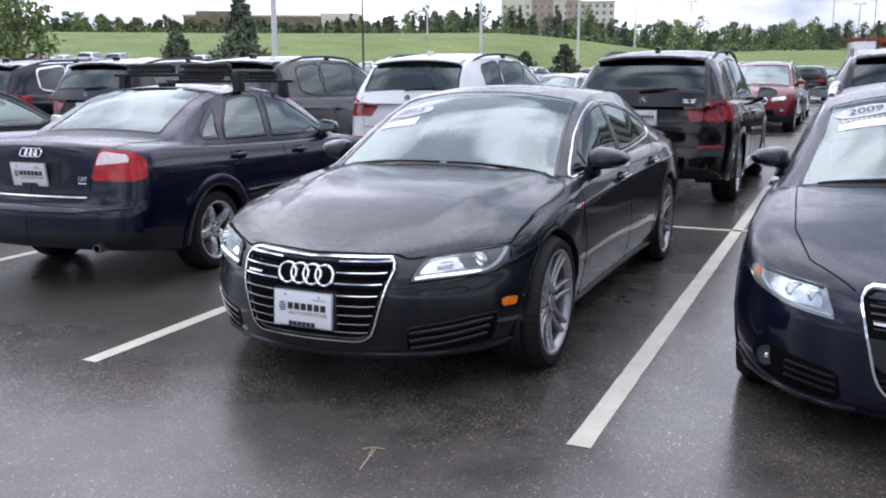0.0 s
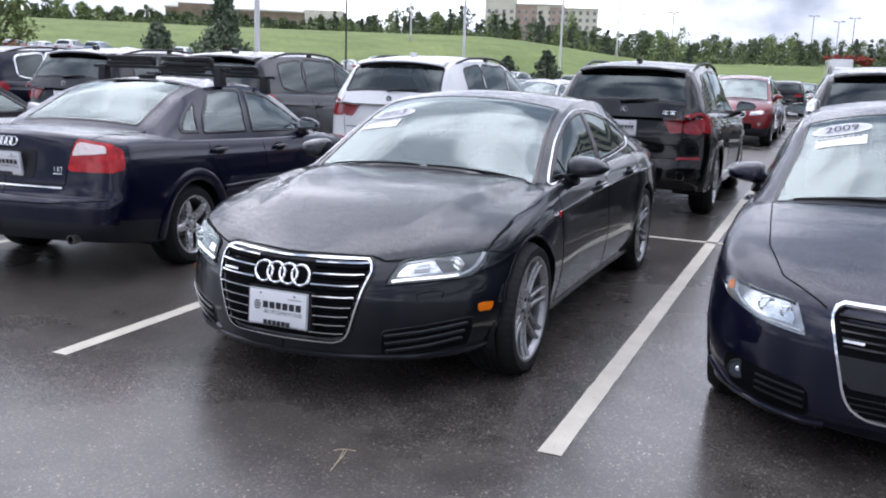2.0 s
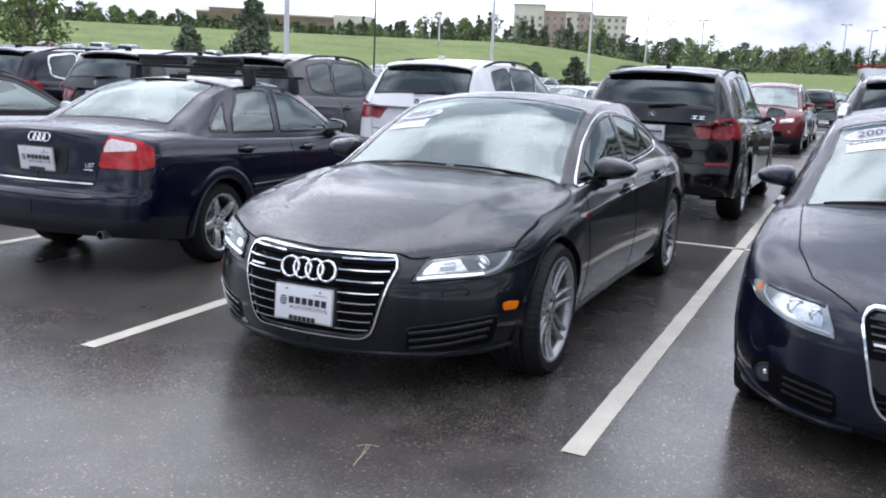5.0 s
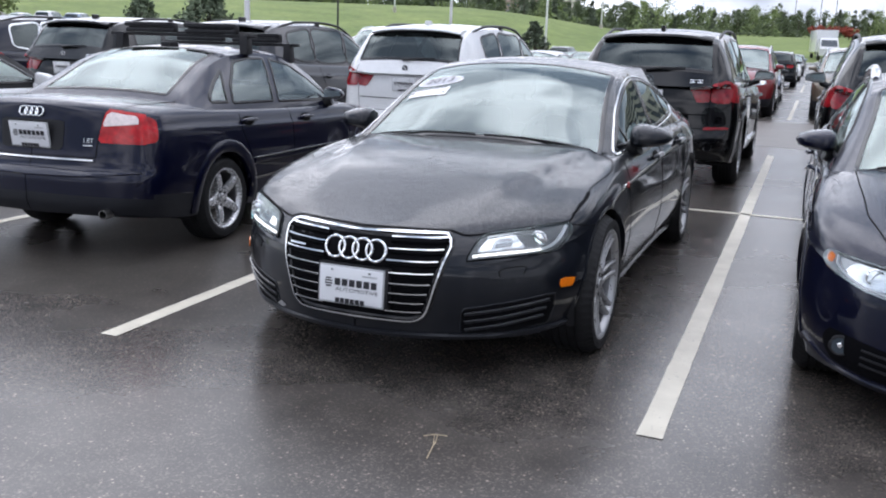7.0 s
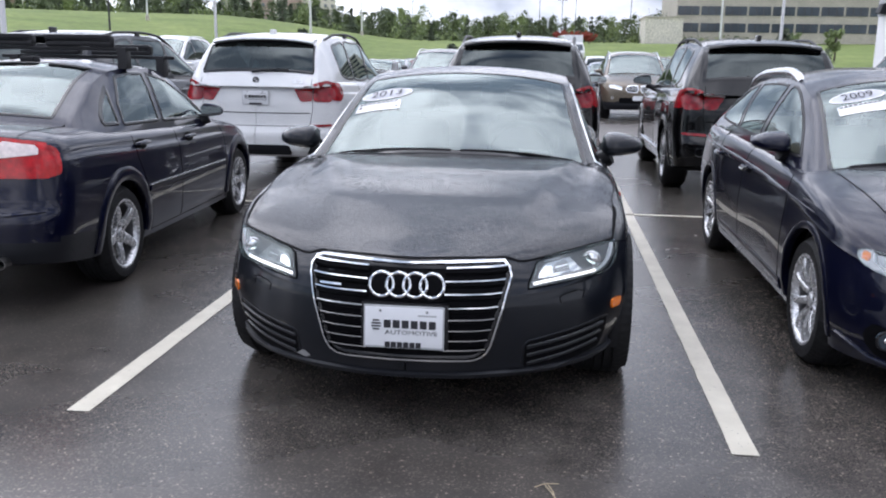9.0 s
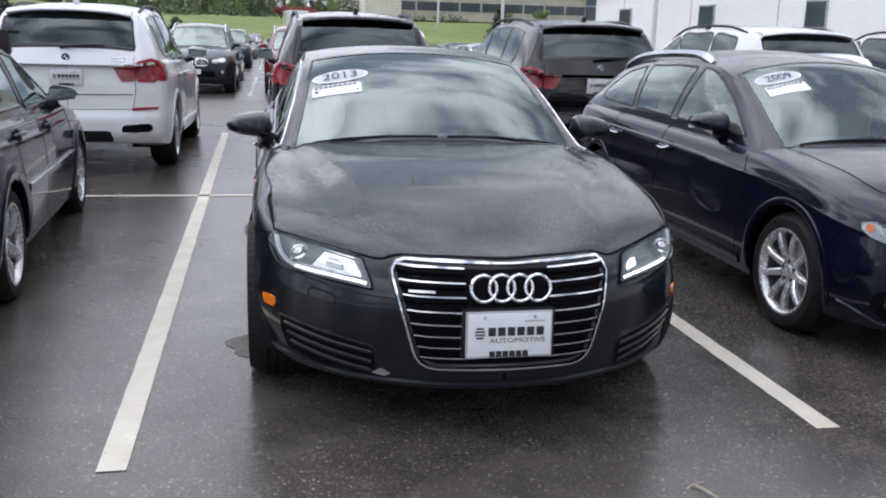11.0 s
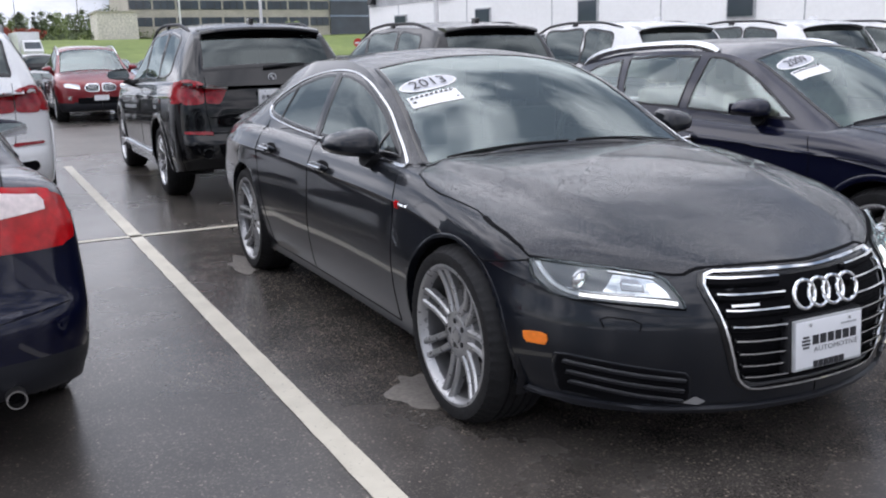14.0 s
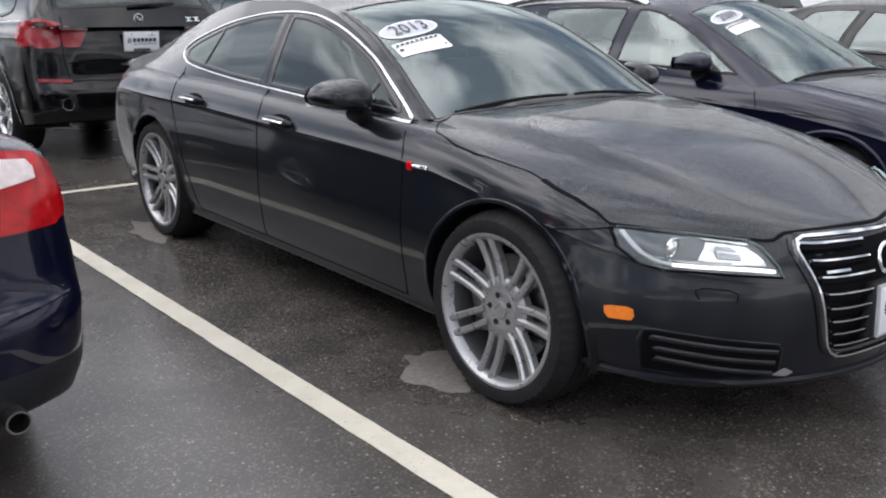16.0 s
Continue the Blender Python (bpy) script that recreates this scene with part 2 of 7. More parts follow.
M_BEIGE = plain("pale_seat_leather", (0.42, 0.39, 0.34), 0.6, bump_s=0.05, bump_scale=180)
M_RECESS = plain("grille_recess", (0.004, 0.004, 0.005), 0.7, spec=0.06)
M_REDLENS = plain("red_tail_lens", (0.46, 0.004, 0.007), 0.12, 0, 0.35, 22, coat=0.2)
M_DKREDLENS = plain("dark_red_tail_lens", (0.26, 0.005, 0.010), 0.10, 0, 0.35, 24, coat=0.15)
M_PINKLENS = plain("frosted_white_lens", (0.86, 0.74, 0.72), 0.10, 0, 0.15, 40, coat=1.0)
M_AMBER = plain("amber_lens", (0.85, 0.20, 0.008), 0.15, 0, 0.1, 60, coat=0.8)
M_LAMPIN = plain("lamp_reflector", (0.78, 0.78, 0.78), 0.14, 0.8, 0.2, 25)
M_LAMPDK = plain("lamp_housing", (0.42, 0.42, 0.43), 0.22, 0.6, 0.2, 20)
M_LAMPBACK = plain("lamp_back", (0.13, 0.13, 0.135), 0.25, 0.3, 0.2, 20)
M_LOUVRE = plain("louvre_edge_gloss", (0.055, 0.056, 0.06), 0.16)
M_PLATE = plain("plate_white", (0.78, 0.79, 0.81), 0.35, 0, 0.03)
M_INK = plain("black_ink", (0.02, 0.02, 0.025), 0.5)
M_PAPER = plain("sticker_paper", (0.82, 0.82, 0.82), 0.5, 0, 0.03)
M_OVAL = plain("grey_oval_sticker", (0.52, 0.53, 0.57), 0.4, 0, 0.05)
M_CLEAR = pane_glass("clear_lens", (0.93, 0.95, 0.96), 1.45)
M_WS = pane_glass("windscreen_glass", (0.66, 0.80, 0.75), 2.3)
M_WSDK = pane_glass("tinted_window_glass", (0.07, 0.08, 0.085), 1.75)
M_SIDE = pane_glass("green_tinted_glass", (0.86, 0.95, 0.90), 2.2)


def lamp_strip_material():
    m, n, l, b = material("daytime_light")
    b.inputs["Base Color"].default_value = (0.9, 0.92, 0.95, 1)
    b.inputs["Emission Color"].default_value = (1.0, 0.98, 0.95, 1)
    b.inputs["Emission Strength"].default_value = 1.5
    return m


M_LED = lamp_strip_material()


# ---- small building tools ----
def obj(name, bm, mat, parent=None, smooth=True, angle=35):
    me = bpy.data.meshes.new(name)
    bm.to_mesh(me)
    bm.free()
    for m in (mat if isinstance(mat, (list, tuple)) else [mat]):
        me.materials.append(m)
    if smooth:
        me.polygons.foreach_set("use_smooth", [True] * len(me.polygons))
        me.set_sharp_from_angle(angle=radians(angle))
    o = new(name, me)
    if parent:
        o.parent = parent
    return o


def part(name, bm, mat, parent, label="", smooth=True, angle=35):
    o = obj(name, bm, mat, parent, smooth, angle)
    if label:
        o["label"] = label
    return o


def thing(name, label, category, m=None, group="", kind=""):
    e = new(name)
    e.empty_display_size = 0.3
    if m is not None:
        e.matrix_world = m
    return tagged(e, label, category, group, kind)


def box(bm, x0, x1, y0, y1, z0, z1, bev=0.0, seg=2, mat=0):
    v = [bm.verts.new((x, y, z)) for x in (x0, x1) for y in (y0, y1) for z in (z0, z1)]
    fs = [bm.faces.new([v[i] for i in q]) for q in ((0, 1, 3, 2), (4, 6, 7, 5), (0, 4, 5, 1), (2, 3, 7, 6), (0, 2, 6, 4), (1, 5, 7, 3))]
    for f in fs:
        f.material_index = mat
    if bev:
        es = list({e for f in fs for e in f.edges})
        bmesh.ops.bevel(bm, geom=es, offset=bev, segments=seg, profile=0.6, affect="EDGES")
    return v


def grid_faces(bm, rows, closed_u=False, closed_v=False, mat=0):
    """Quads between rows of vertices."""
    nu = len(rows)
    for i in range(nu if closed_u else nu - 1):
        a, b = rows[i], rows[(i + 1) % nu]
        nv = len(a)
        for j in range(nv if closed_v else nv - 1):
            k = (j + 1) % nv
            q = [a[j], a[k], b[k], b[j]]
            u = []
            for p in q:
                if p not in u:
                    u.append(p)
            if len(u) > 2:
                f = bm.faces.new(u)
                f.material_index = mat


def tube(bm, pts, r, seg=8, caps=True, mat=0):
    """A round bar through points; r: one radius or one a point."""
    pts = [Vector(p) for p in pts]
    rs = r if isinstance(r, (list, tuple)) else [r] * len(pts)
    rows = []
    for i, p in enumerate(pts):
        d = (pts[min(i + 1, len(pts) - 1)] - pts[max(i - 1, 0)]).normalized()
        a = d.orthogonal().normalized() if abs(d.z) > 0.9 else d.cross(Vector((0, 0, 1))).normalized()
        b = d.cross(a)
        rows.append([bm.verts.new(p + rs[i] * (math.cos(2 * math.pi * k / seg) * a + math.sin(2 * math.pi * k / seg) * b)) for k in range(seg)])
    grid_faces(bm, rows, closed_v=True, mat=mat)
    if caps:
        for row, flip in ((rows[0], 1), (rows[-1], 0)):
            f = bm.faces.new(row if not flip else row[::-1])
            f.material_index = mat
    return rows


def lathe_x(bm, prof, seg=40, mat=0, closed=False):
    """Turns a profile of (x, r) about the x axis."""
    rows = []
    for k in range(seg):
        a = 2 * math.pi * k / seg
        rows.append([bm.verts.new((x, r * math.cos(a), r * math.sin(a))) for x, r in prof])
    grid_faces(bm, rows, closed_u=True, closed_v=closed, mat=mat)


def interp(pts, x):
    """Monotone cubic curve through (x, value) pairs."""
    px = np.array([p[0] for p in pts], float)
    py = np.array([p[1] for p in pts], float)
    h = np.diff(px)
    d = np.diff(py) / h
    m = np.zeros_like(py)
    m[0], m[-1] = d[0], d[-1]
    for i in range(1, len(px) - 1):
        if d[i - 1] * d[i] > 0:
            w1, w2 = 2 * h[i] + h[i - 1], h[i] + 2 * h[i - 1]
            m[i] = (w1 + w2) / (w1 / d[i - 1] + w2 / d[i])
    x = np.clip(np.asarray(x, float), px[0], px[-1])
    k = np.clip(np.searchsorted(px, x) - 1, 0, len(h) - 1)
    t = (x - px[k]) / h[k]
    return (2 * t**3 - 3 * t**2 + 1) * py[k] + (t**3 - 2 * t**2 + t) * h[k] * m[k] + (3 * t**2 - 2 * t**3) * py[k + 1] + (t**3 - t**2) * h[k] * m[k + 1]


def catmull(P, n, closed=False):
    """Smooth samples through control points, n a segment."""
    P = [np.array(p, float) for p in P]
    m = len(P)
    out = []
    for i in range(m if closed else m - 1):
        p0 = P[(i - 1) % m] if closed or i > 0 else 2 * P[0] - P[1]
        p1, p2 = P[i % m], P[(i + 1) % m]
        p3 = P[(i + 2) % m] if closed or i + 2 < m else 2 * P[-1] - P[-2]
        for t in np.arange(n) / n:
            out.append(0.5 * (2 * p1 + (p2 - p0) * t + (2 * p0 - 5 * p1 + 4 * p2 - p3) * t**2 + (3 * p1 - 3 * p2 + p3 - p0) * t**3))
    if not closed:
        out.append(P[-1])
    return np.array(out)


def inside(poly, pts):
    poly, pts = np.asarray(poly, float), np.asarray(pts, float)
    c = np.zeros(len(pts), bool)
    j = len(poly) - 1
    for i in range(len(poly)):
        a, b = poly[i], poly[j]
        hit = ((a[1] > pts[:, 1]) != (b[1] > pts[:, 1])) & (pts[:, 0] < (b[0] - a[0]) * (pts[:, 1] - a[1]) / (b[1] - a[1] + 1e-12) + a[0])
        c ^= hit
        j = i
    return c


def resample(pts, step, closed=False):
    pts = np.asarray(pts, float)
    if closed:
        pts = np.vstack([pts, pts[:1]])
    seg = np.linalg.norm(np.diff(pts, axis=0), axis=1)
    s = np.concatenate([[0], np.cumsum(seg)])
    n = max(2, int(round(s[-1] / step)) + 1)
    t = np.linspace(0, s[-1], n)
    out = np.stack([np.interp(t, s, pts[:, k]) for k in range(pts.shape[1])], 1)
    return out[:-1] if closed else out


# ---- surfaces that follow a car's skin ----
from mathutils import geometry
from mathutils.bvhtree import BVHTree


class Skin:
    """Lays outlines drawn from the front (x, z), rear (x, z), side (y, z) or top (x, y) on a set of meshes."""

    def __init__(self, objects):
        v, f = [], []
        for o in objects:
            k = len(v)
            v += [tuple(p.co) for p in o.data.vertices]
            f += [tuple(k + i for i in p.vertices) for p in o.data.polygons]
        self.tree = BVHTree.FromPolygons(v, f)

    def lay(self, a, b, axis, off):
        if axis in ("front", "rear") and abs(a) < 0.006:
            a = 0.006
        if axis == "front":
            o, d = Vector((a, -3, b)), Vector((0, 1, 0))
        elif axis == "rear":
            o, d = Vector((a, 9, b)), Vector((0, -1, 0))
        elif axis == "right":
            o, d = Vector((3, a, b)), Vector((-1, 0, 0))
        elif axis == "left":
            o, d = Vector((-3, a, b)), Vector((1, 0, 0))
        else:
            o, d = Vector((a, b, 4)), Vector((0, 0, -1))
        p, nrm, i, dist = self.tree.ray_cast(o, d)
        if p is None:
            p, nrm, i, dist = self.tree.find_nearest(o + d * {"front": 3.0, "rear": 4.3, "top": 3.0}.get(axis, 2.1))
        if nrm.dot(d) > 0:
            nrm = -nrm
        return p + nrm * off

    def patch(self, outline, axis, off=0.004, step=0.03, thick=0.0, mat=0, bm=None):
        """A filled outline that follows the skin."""
        bm = bm or bmesh.new()
        edge = resample(outline, step, True)
        lo, hi = edge.min(0), edge.max(0)
        gx, gy = np.meshgrid(np.arange(lo[0] + step, hi[0], step), np.arange(lo[1] + step, hi[1], step))
        inn = np.stack([gx.ravel(), gy.ravel()], 1)
        if len(inn):
            inn = inn[inside(edge, inn)]
            if len(inn):
                dd = np.min(np.linalg.norm(inn[:, None] - edge[None], axis=2), axis=1)
                inn = inn[dd > step * 0.45]
        pts = [Vector(p) for p in edge] + [Vector(p) for p in inn]
        n = len(edge)
        vs, es, fs, *_ = geometry.delaunay_2d_cdt(pts, [(i, (i + 1) % n) for i in range(n)], [], 1, 1e-6)
        top = [bm.verts.new(self.lay(p[0], p[1], axis, off)) for p in vs]
        new_faces = []
        for f in fs:
            try:
                g = bm.faces.new([top[i] for i in f])
                g.material_index = mat
                new_faces.append(g)
            except ValueError:
                pass
        if thick:
            back = {}
            for p, v in zip(vs, top):
                back[v] = self.lay(p[0], p[1], axis, off - thick)
            cnt = {}
            for g in new_faces:
                for e in g.edges:
                    cnt[e] = cnt.get(e, 0) + 1
            low = {}
            for e, c in cnt.items():
                if c == 1:
                    a, b = e.verts
                    for q in (a, b):
                        if q not in low:
                            low[q] = bm.verts.new(back[q])
                    g = bm.faces.new([a, b, low[b], low[a]])
                    g.material_index = mat
        bmesh.ops.recalc_face_normals(bm, faces=bm.faces)
        return bm

    def ribbon(self, line, axis, width, off=0.006, base=-0.004, closed=False, step=0.03, mat=0, bm=None, taper=False):
        """A raised strip along a line that follows the skin."""
        bm = bm or bmesh.new()
        pts = resample(line, step, closed)
        n = len(pts)
        rows = []
        for i in range(n):
            a = pts[(i - 1) % n] if closed or i > 0 else pts[i]
            b = pts[(i + 1) % n] if closed or i < n - 1 else pts[i]
            d = b - a
            d = d / (np.linalg.norm(d) + 1e-9)
            nn = np.array([-d[1], d[0]])
            w = width * (0.15 + 0.85 * math.sin(math.pi * i / (n - 1))) if taper and not closed else width
            L, R = pts[i] - nn * w / 2, pts[i] + nn * w / 2
            Li, Ri = pts[i] - nn * w * 0.3, pts[i] + nn * w * 0.3
            rows.append([bm.verts.new(self.lay(q[0], q[1], axis, h)) for q, h in ((L, base), (L, off * 0.55), (Li, off), (Ri, off), (R, off * 0.55), (R, base))])
        grid_faces(bm, rows, closed_u=closed, closed_v=True, mat=mat)
        if not closed:
            for row in (rows[0], rows[-1]):
                try:
                    g = bm.faces.new(row)
                    g.material_index = mat
                except ValueError:
                    pass
        bmesh.ops.recalc_face_normals(bm, faces=bm.faces)
        return bm


def stuff_mat(name, lo, hi, scale, rough=0.8, bump_s=0.4, dist=0.02):
    m, n, l, b = material(name)
    t = tex(n, l, scale=scale, detail=8)
    r = ramp(n, l, t.outputs["Fac"], 0.32, 0.68, lo, hi)
    b.inputs["Roughness"].default_value = rough
    t2 = tex(n, l, scale=scale * 9, detail=6)
    fleck = ramp(n, l, t2.outputs["Fac"], 0.36, 0.64, 0.80, 1.2)
    mu = n.new("ShaderNodeMix")
    mu.data_type, mu.blend_type = "RGBA", "MULTIPLY"
    mu.inputs["Factor"].default_value = 1.0 if max(hi) < 0.8 else 0.1
    l.new(r.outputs[0], mu.inputs["A"])
    l.new(fleck.outputs[0], mu.inputs["B"])
    l.new(mu.outputs["Result"], b.inputs["Base Color"])
    bump(n, l, t2.outputs["Fac"], b, bump_s, dist)
    return m


def leaf_mat(name, lo, hi):
    """Leaves that differ from clump to clump."""
    m, n, l, b = material(name)
    g = n.new("ShaderNodeNewGeometry")
    r = ramp(n, l, g.outputs["Random Per Island"], 0.0, 1.0, lo, hi)
    l.new(r.outputs[0], b.inputs["Base Color"])
    b.inputs["Roughness"].default_value = 0.65
    return m


M_GRASS = stuff_mat("meadow_grass", (0.105, 0.155, 0.028), (0.185, 0.235, 0.058), 0.12, 0.9, 0.6, 0.2)
M_LEAF = leaf_mat("broad_leaves", (0.042, 0.065, 0.022), (0.105, 0.14, 0.055))
M_LEAFPALE = leaf_mat("young_leaves", (0.11, 0.16, 0.045), (0.22, 0.28, 0.10))
M_NEEDLE = leaf_mat("conifer_needles", (0.034, 0.050, 0.027), (0.085, 0.112, 0.060))
M_SPRUCE = leaf_mat("spruce_needles", (0.075, 0.105, 0.062), (0.155, 0.200, 0.115))
# hotel panes: distance haze is put into the colour by lightening it
M_HAZEGLASS = plain("pale_far_panes", (0.20, 0.22, 0.24), 0.15, 0.0, 0.2, 0.2)
M_REDLEAF = leaf_mat("red_leaves", (0.22, 0.035, 0.02), (0.36, 0.06, 0.03))
M_BARK = stuff_mat("bark", (0.06, 0.05, 0.04), (0.14, 0.115, 0.09), 6.0)
M_POLE = plain("white_pole_paint", (0.72, 0.72, 0.72), 0.4, 0, 0.06, 2)
M_DKPOLE = plain("dark_pole_paint", (0.03, 0.03, 0.032), 0.5)
M_WALL = stuff_mat("white_wall_panels", (0.90, 0.90, 0.89), (0.94, 0.94, 0.93), 0.8, 0.6, 0.08, 0.01)
M_BAND = stuff_mat("grey_wall_panels", (0.40, 0.41, 0.42), (0.47, 0.48, 0.49), 0.8, 0.55, 0.08, 0.01)
M_CONC = stuff_mat("pale_concrete", (0.42, 0.39, 0.33), (0.52, 0.48, 0.41), 0.4, 0.8, 0.2, 0.02)
M_BRICK = stuff_mat("brown_masonry", (0.20, 0.15, 0.11), (0.28, 0.21, 0.16), 0.3, 0.85, 0.2, 0.05)
# cream stucco, its colour lightened to carry distance haze
M_STUCCO = stuff_mat("cream_stucco", (0.64, 0.60, 0.54), (0.74, 0.69, 0.62), 0.3, 0.85, 0.1, 0.02)
M_TERRA = stuff_mat("red_brown_stucco", (0.40, 0.29, 0.26), (0.48, 0.36, 0.32), 0.3, 0.85, 0.1, 0.02)
M_FARGLASS = plain("office_glass", (0.045, 0.06, 0.075), 0.08, 0.0, 0.3, 0.2)
M_STRAW = plain("dry_straw", (0.42, 0.35, 0.24), 0.8, 0, 0.3, 40)
M_DRY = stuff_mat("dry_asphalt", (0.12, 0.108, 0.096), (0.19, 0.172, 0.152), 6.0, 0.85, 0.5, 0.004)
M_AISLE = stuff_mat("half_dry_asphalt", (0.080, 0.068, 0.058), (0.115, 0.100, 0.086), 1.2, 0.42, 0.2, 0.003)
M_SIGNRED = plain("red_sign", (0.55, 0.02, 0.02), 0.4)
M_ROOFCLOTH = plain("black_soft_top", (0.02, 0.02, 0.021), 0.85, 0, 0.2, 20, 0.3, 300)


# ---- car bodies ----
def superell(t, p):
    t = np.clip(t, 0, 1)
    return (1 - (1 - t) ** p) ** (1.0 / p)


def car_shell(s, paint, root, step=0.035, side_glass=None, screen=None, rear_glass=None):
    """Body, roof and glass of a car from its profiles. y runs from the nose (0) to the tail."""
    L = s["length"]
    nose = s["nose"] * np.linspace(0, 1, 26) ** 2.2
    tail = L - s["tail"] * np.linspace(0, 1, 20)[::-1] ** 2.2
    mid = np.arange(nose[-1] + step, tail[0] - step * 0.5, step)
    ys = np.concatenate([nose, mid, tail])
    # finer stations along the wheel openings
    extra = np.concatenate([np.arange(hy - rad - 0.06, hy + rad + 0.06, min(step, 0.026)) for hy, hz, rad in s["arches"]])
    extra = [y for y in extra if 0.3 < y < L - 0.3 and np.min(np.abs(ys - y)) > 0.011]
    ys = np.sort(np.concatenate([ys, extra]))
    taper = superell(ys / s["nose"], s.get("nose_p", 2.0)) * superell((L - ys) / s["tail"], s.get("tail_p", 2.6))
    taper = np.maximum(taper, 0.004)
    w = interp(s["width"], ys) * taper
    zs, zt, zb = interp(s["shoulder"], ys), interp(s["top"], ys), interp(s["under"], ys)
    ws = w * interp(s["tuck"], ys)
    cr = interp(s.get("crease", [(0, 0.985), (1, 0.985)]), ys)
    segs = (2, 4, 8, 8, 4, 4, 6, 6, 8)
    sharp, dome = s.get("sharp", 0.0), s.get("dome", 0.62)
    rings = []
    for i in range(len(ys)):
        a, b, c = zb[i], zs[i], zt[i]
        P = [(0, a), (0.84 * w[i], a), (s.get("tumble", 0.965) * w[i], a + 0.06), (w[i], a + 0.45 * (b - a)), (cr[i] * w[i], b - 0.2 * (b - a)), (cr[i] * w[i] * (0.5 + 0.5 * sharp) + ws[i] * (0.5 - 0.5 * sharp) + 0.004 * taper[i], b - (0.1 + 0.075 * sharp) * (b - a)), (ws[i], b), (0.8 * ws[i], b + dome * (c - b)), (0.42 * ws[i], b + 0.93 * (c - b)), (0, c)]
        P = [np.array(p) for p in P]
        half = []
        for k in range(9):
            p0 = P[k - 1] if k else 2 * P[0] - P[1]
            p1, p2 = P[k], P[k + 1]
            p3 = P[k + 2] if k + 2 < 10 else np.array([-P[8][0], P[8][1]])
            for t in np.arange(segs[k]) / segs[k]:
                half.append(0.5 * (2 * p1 + (p2 - p0) * t + (2 * p0 - 5 * p1 + 4 * p2 - p3) * t**2 + (3 * p1 - 3 * p2 + p3 - p0) * t**3))
        half.append(P[-1])
        rings.append(np.array(half))
    R = np.array(rings)
    n, m = R.shape[:2]
    wf = np.clip(1 - ys / 0.9, 0, 1) ** 1.6
    wr = np.clip(1 - (L - ys) / 0.9, 0, 1) ** 1.6
    Y = ys[:, None] + interp(s["front_lean"], R[:, :, 1]) * wf[:, None] - interp(s["rear_lean"], R[:, :, 1]) * wr[:, None]
    X, Z = R[:, :, 0].copy(), R[:, :, 1].copy()
    # bonnet: the middle stands a little proud between two ridges
    if "ridge" in s:
        xl = interp(s["ridge"], ys)[:, None]
        up = np.clip((xl + 0.025 - X) / 0.05, 0, 1)
        on = np.clip((ys - 0.22) / 0.5, 0, 1) * np.clip((1.62 - ys) / 0.05, 0, 1)
        top = np.clip((Z - zs[:, None]) / 0.03, 0, 1)
        Z += s.get("ridge_h", 0.022) * (up * up * (3 - 2 * up) - 0.5) * on[:, None] * top
    # wheel openings: pull the nearest vertices on to the rim of the opening
    for hy, hz, rad in s["arches"]:
        dy, dz = Y - hy, Z - hz
        r = np.hypot(dy, dz)
        near = (np.abs(r - rad) < 0.022) & (X > 0.45) & (Z > 0.1)
        Y = np.where(near, hy + dy / r * rad, Y)
        Z = np.where(near, hz + dz / r * rad, Z)
    cab0, cab1 = s["cabin"]
    bm = bmesh.new()
    vr = [[bm.verts.new((X[i, j], Y[i, j], Z[i, j])) for j in range(m)] for i in range(n)]
    vl = [[bm.verts.new((-X[i, j], Y[i, j], Z[i, j])) if j < m - 1 else vr[i][j] for j in range(m)] for i in range(n)]
    roof_j = sum(segs[:7])
    clad_z = interp(s["cladding"], ys)
    for side, V in ((1, vr), (-1, vl)):
        for i in range(n - 1):
            for j in range(m - 1):
                q = [V[i][j], V[i + 1][j], V[i + 1][j + 1], V[i][j + 1]]
                cut = False
                for hy, hz, rad in s["arches"]:
                    if all(math.hypot(v.co.y - hy, v.co.z - hz) < rad + 1e-4 and abs(v.co.x) > 0.42 for v in q):
                        cut = True
                if cut:
                    continue
                f = bm.faces.new(q if side > 0 else q[::-1])
                if j >= roof_j - 3 and cab0 < ys[i] < cab1:
                    f.material_index = 1
                elif Z[i, j] < clad_z[i]:
                    f.material_index = 2
    bmesh.ops.recalc_face_normals(bm, faces=bm.faces)
    body = part("body", bm, [paint, s.get("cabin_mat") or M_INT, M_CLAD if s.get("clad_paint") is None else paint], root)

    # roof, pillars and glass
    g0, g1 = s["house"]
    gy = np.concatenate([np.arange(g0, g1, 0.02), [g1]])
    zc, zr, xr = interp(s["crown"], gy), interp(s["rail"], gy), interp(s["rail_x"], gy)
    bz = interp(s["shoulder"], gy) - 0.03
    bx = np.interp(gy, ys, ws) * 1.005
    ns, nt = 16, 16
    rows = []
    for i in range(len(gy)):
        row = []
        lo, hi = np.array([bx[i], bz[i]]), np.array([xr[i], zr[i]])
        for k in range(ns):
            t = k / ns
            p = lo + (hi - lo) * t
            bul = s.get("bulge", 0.03) * 4 * t * (1 - t) * min(1, max(0, (zr[i] - bz[i]) / 0.25))
            row.append((p[0] + bul, p[1] + 0.0))
        for k in range(nt + 1):
            t = k / nt
            x = xr[i] * (1 - t)
            e = s.get("crown_p", 2.2)
            row.append((x, zr[i] + (zc[i] - zr[i]) * (1 - (x / xr[i]) ** e)))
        rows.append(row)
    W0, W1, WQ = s["screen"]
    B0, B1, BQ = s["backlight"]
    wins = [np.asarray(o) for o in s["windows"]]
    panes = {"roof": [], "windscreen": [], "rear_window": [], "side": [[], []]}
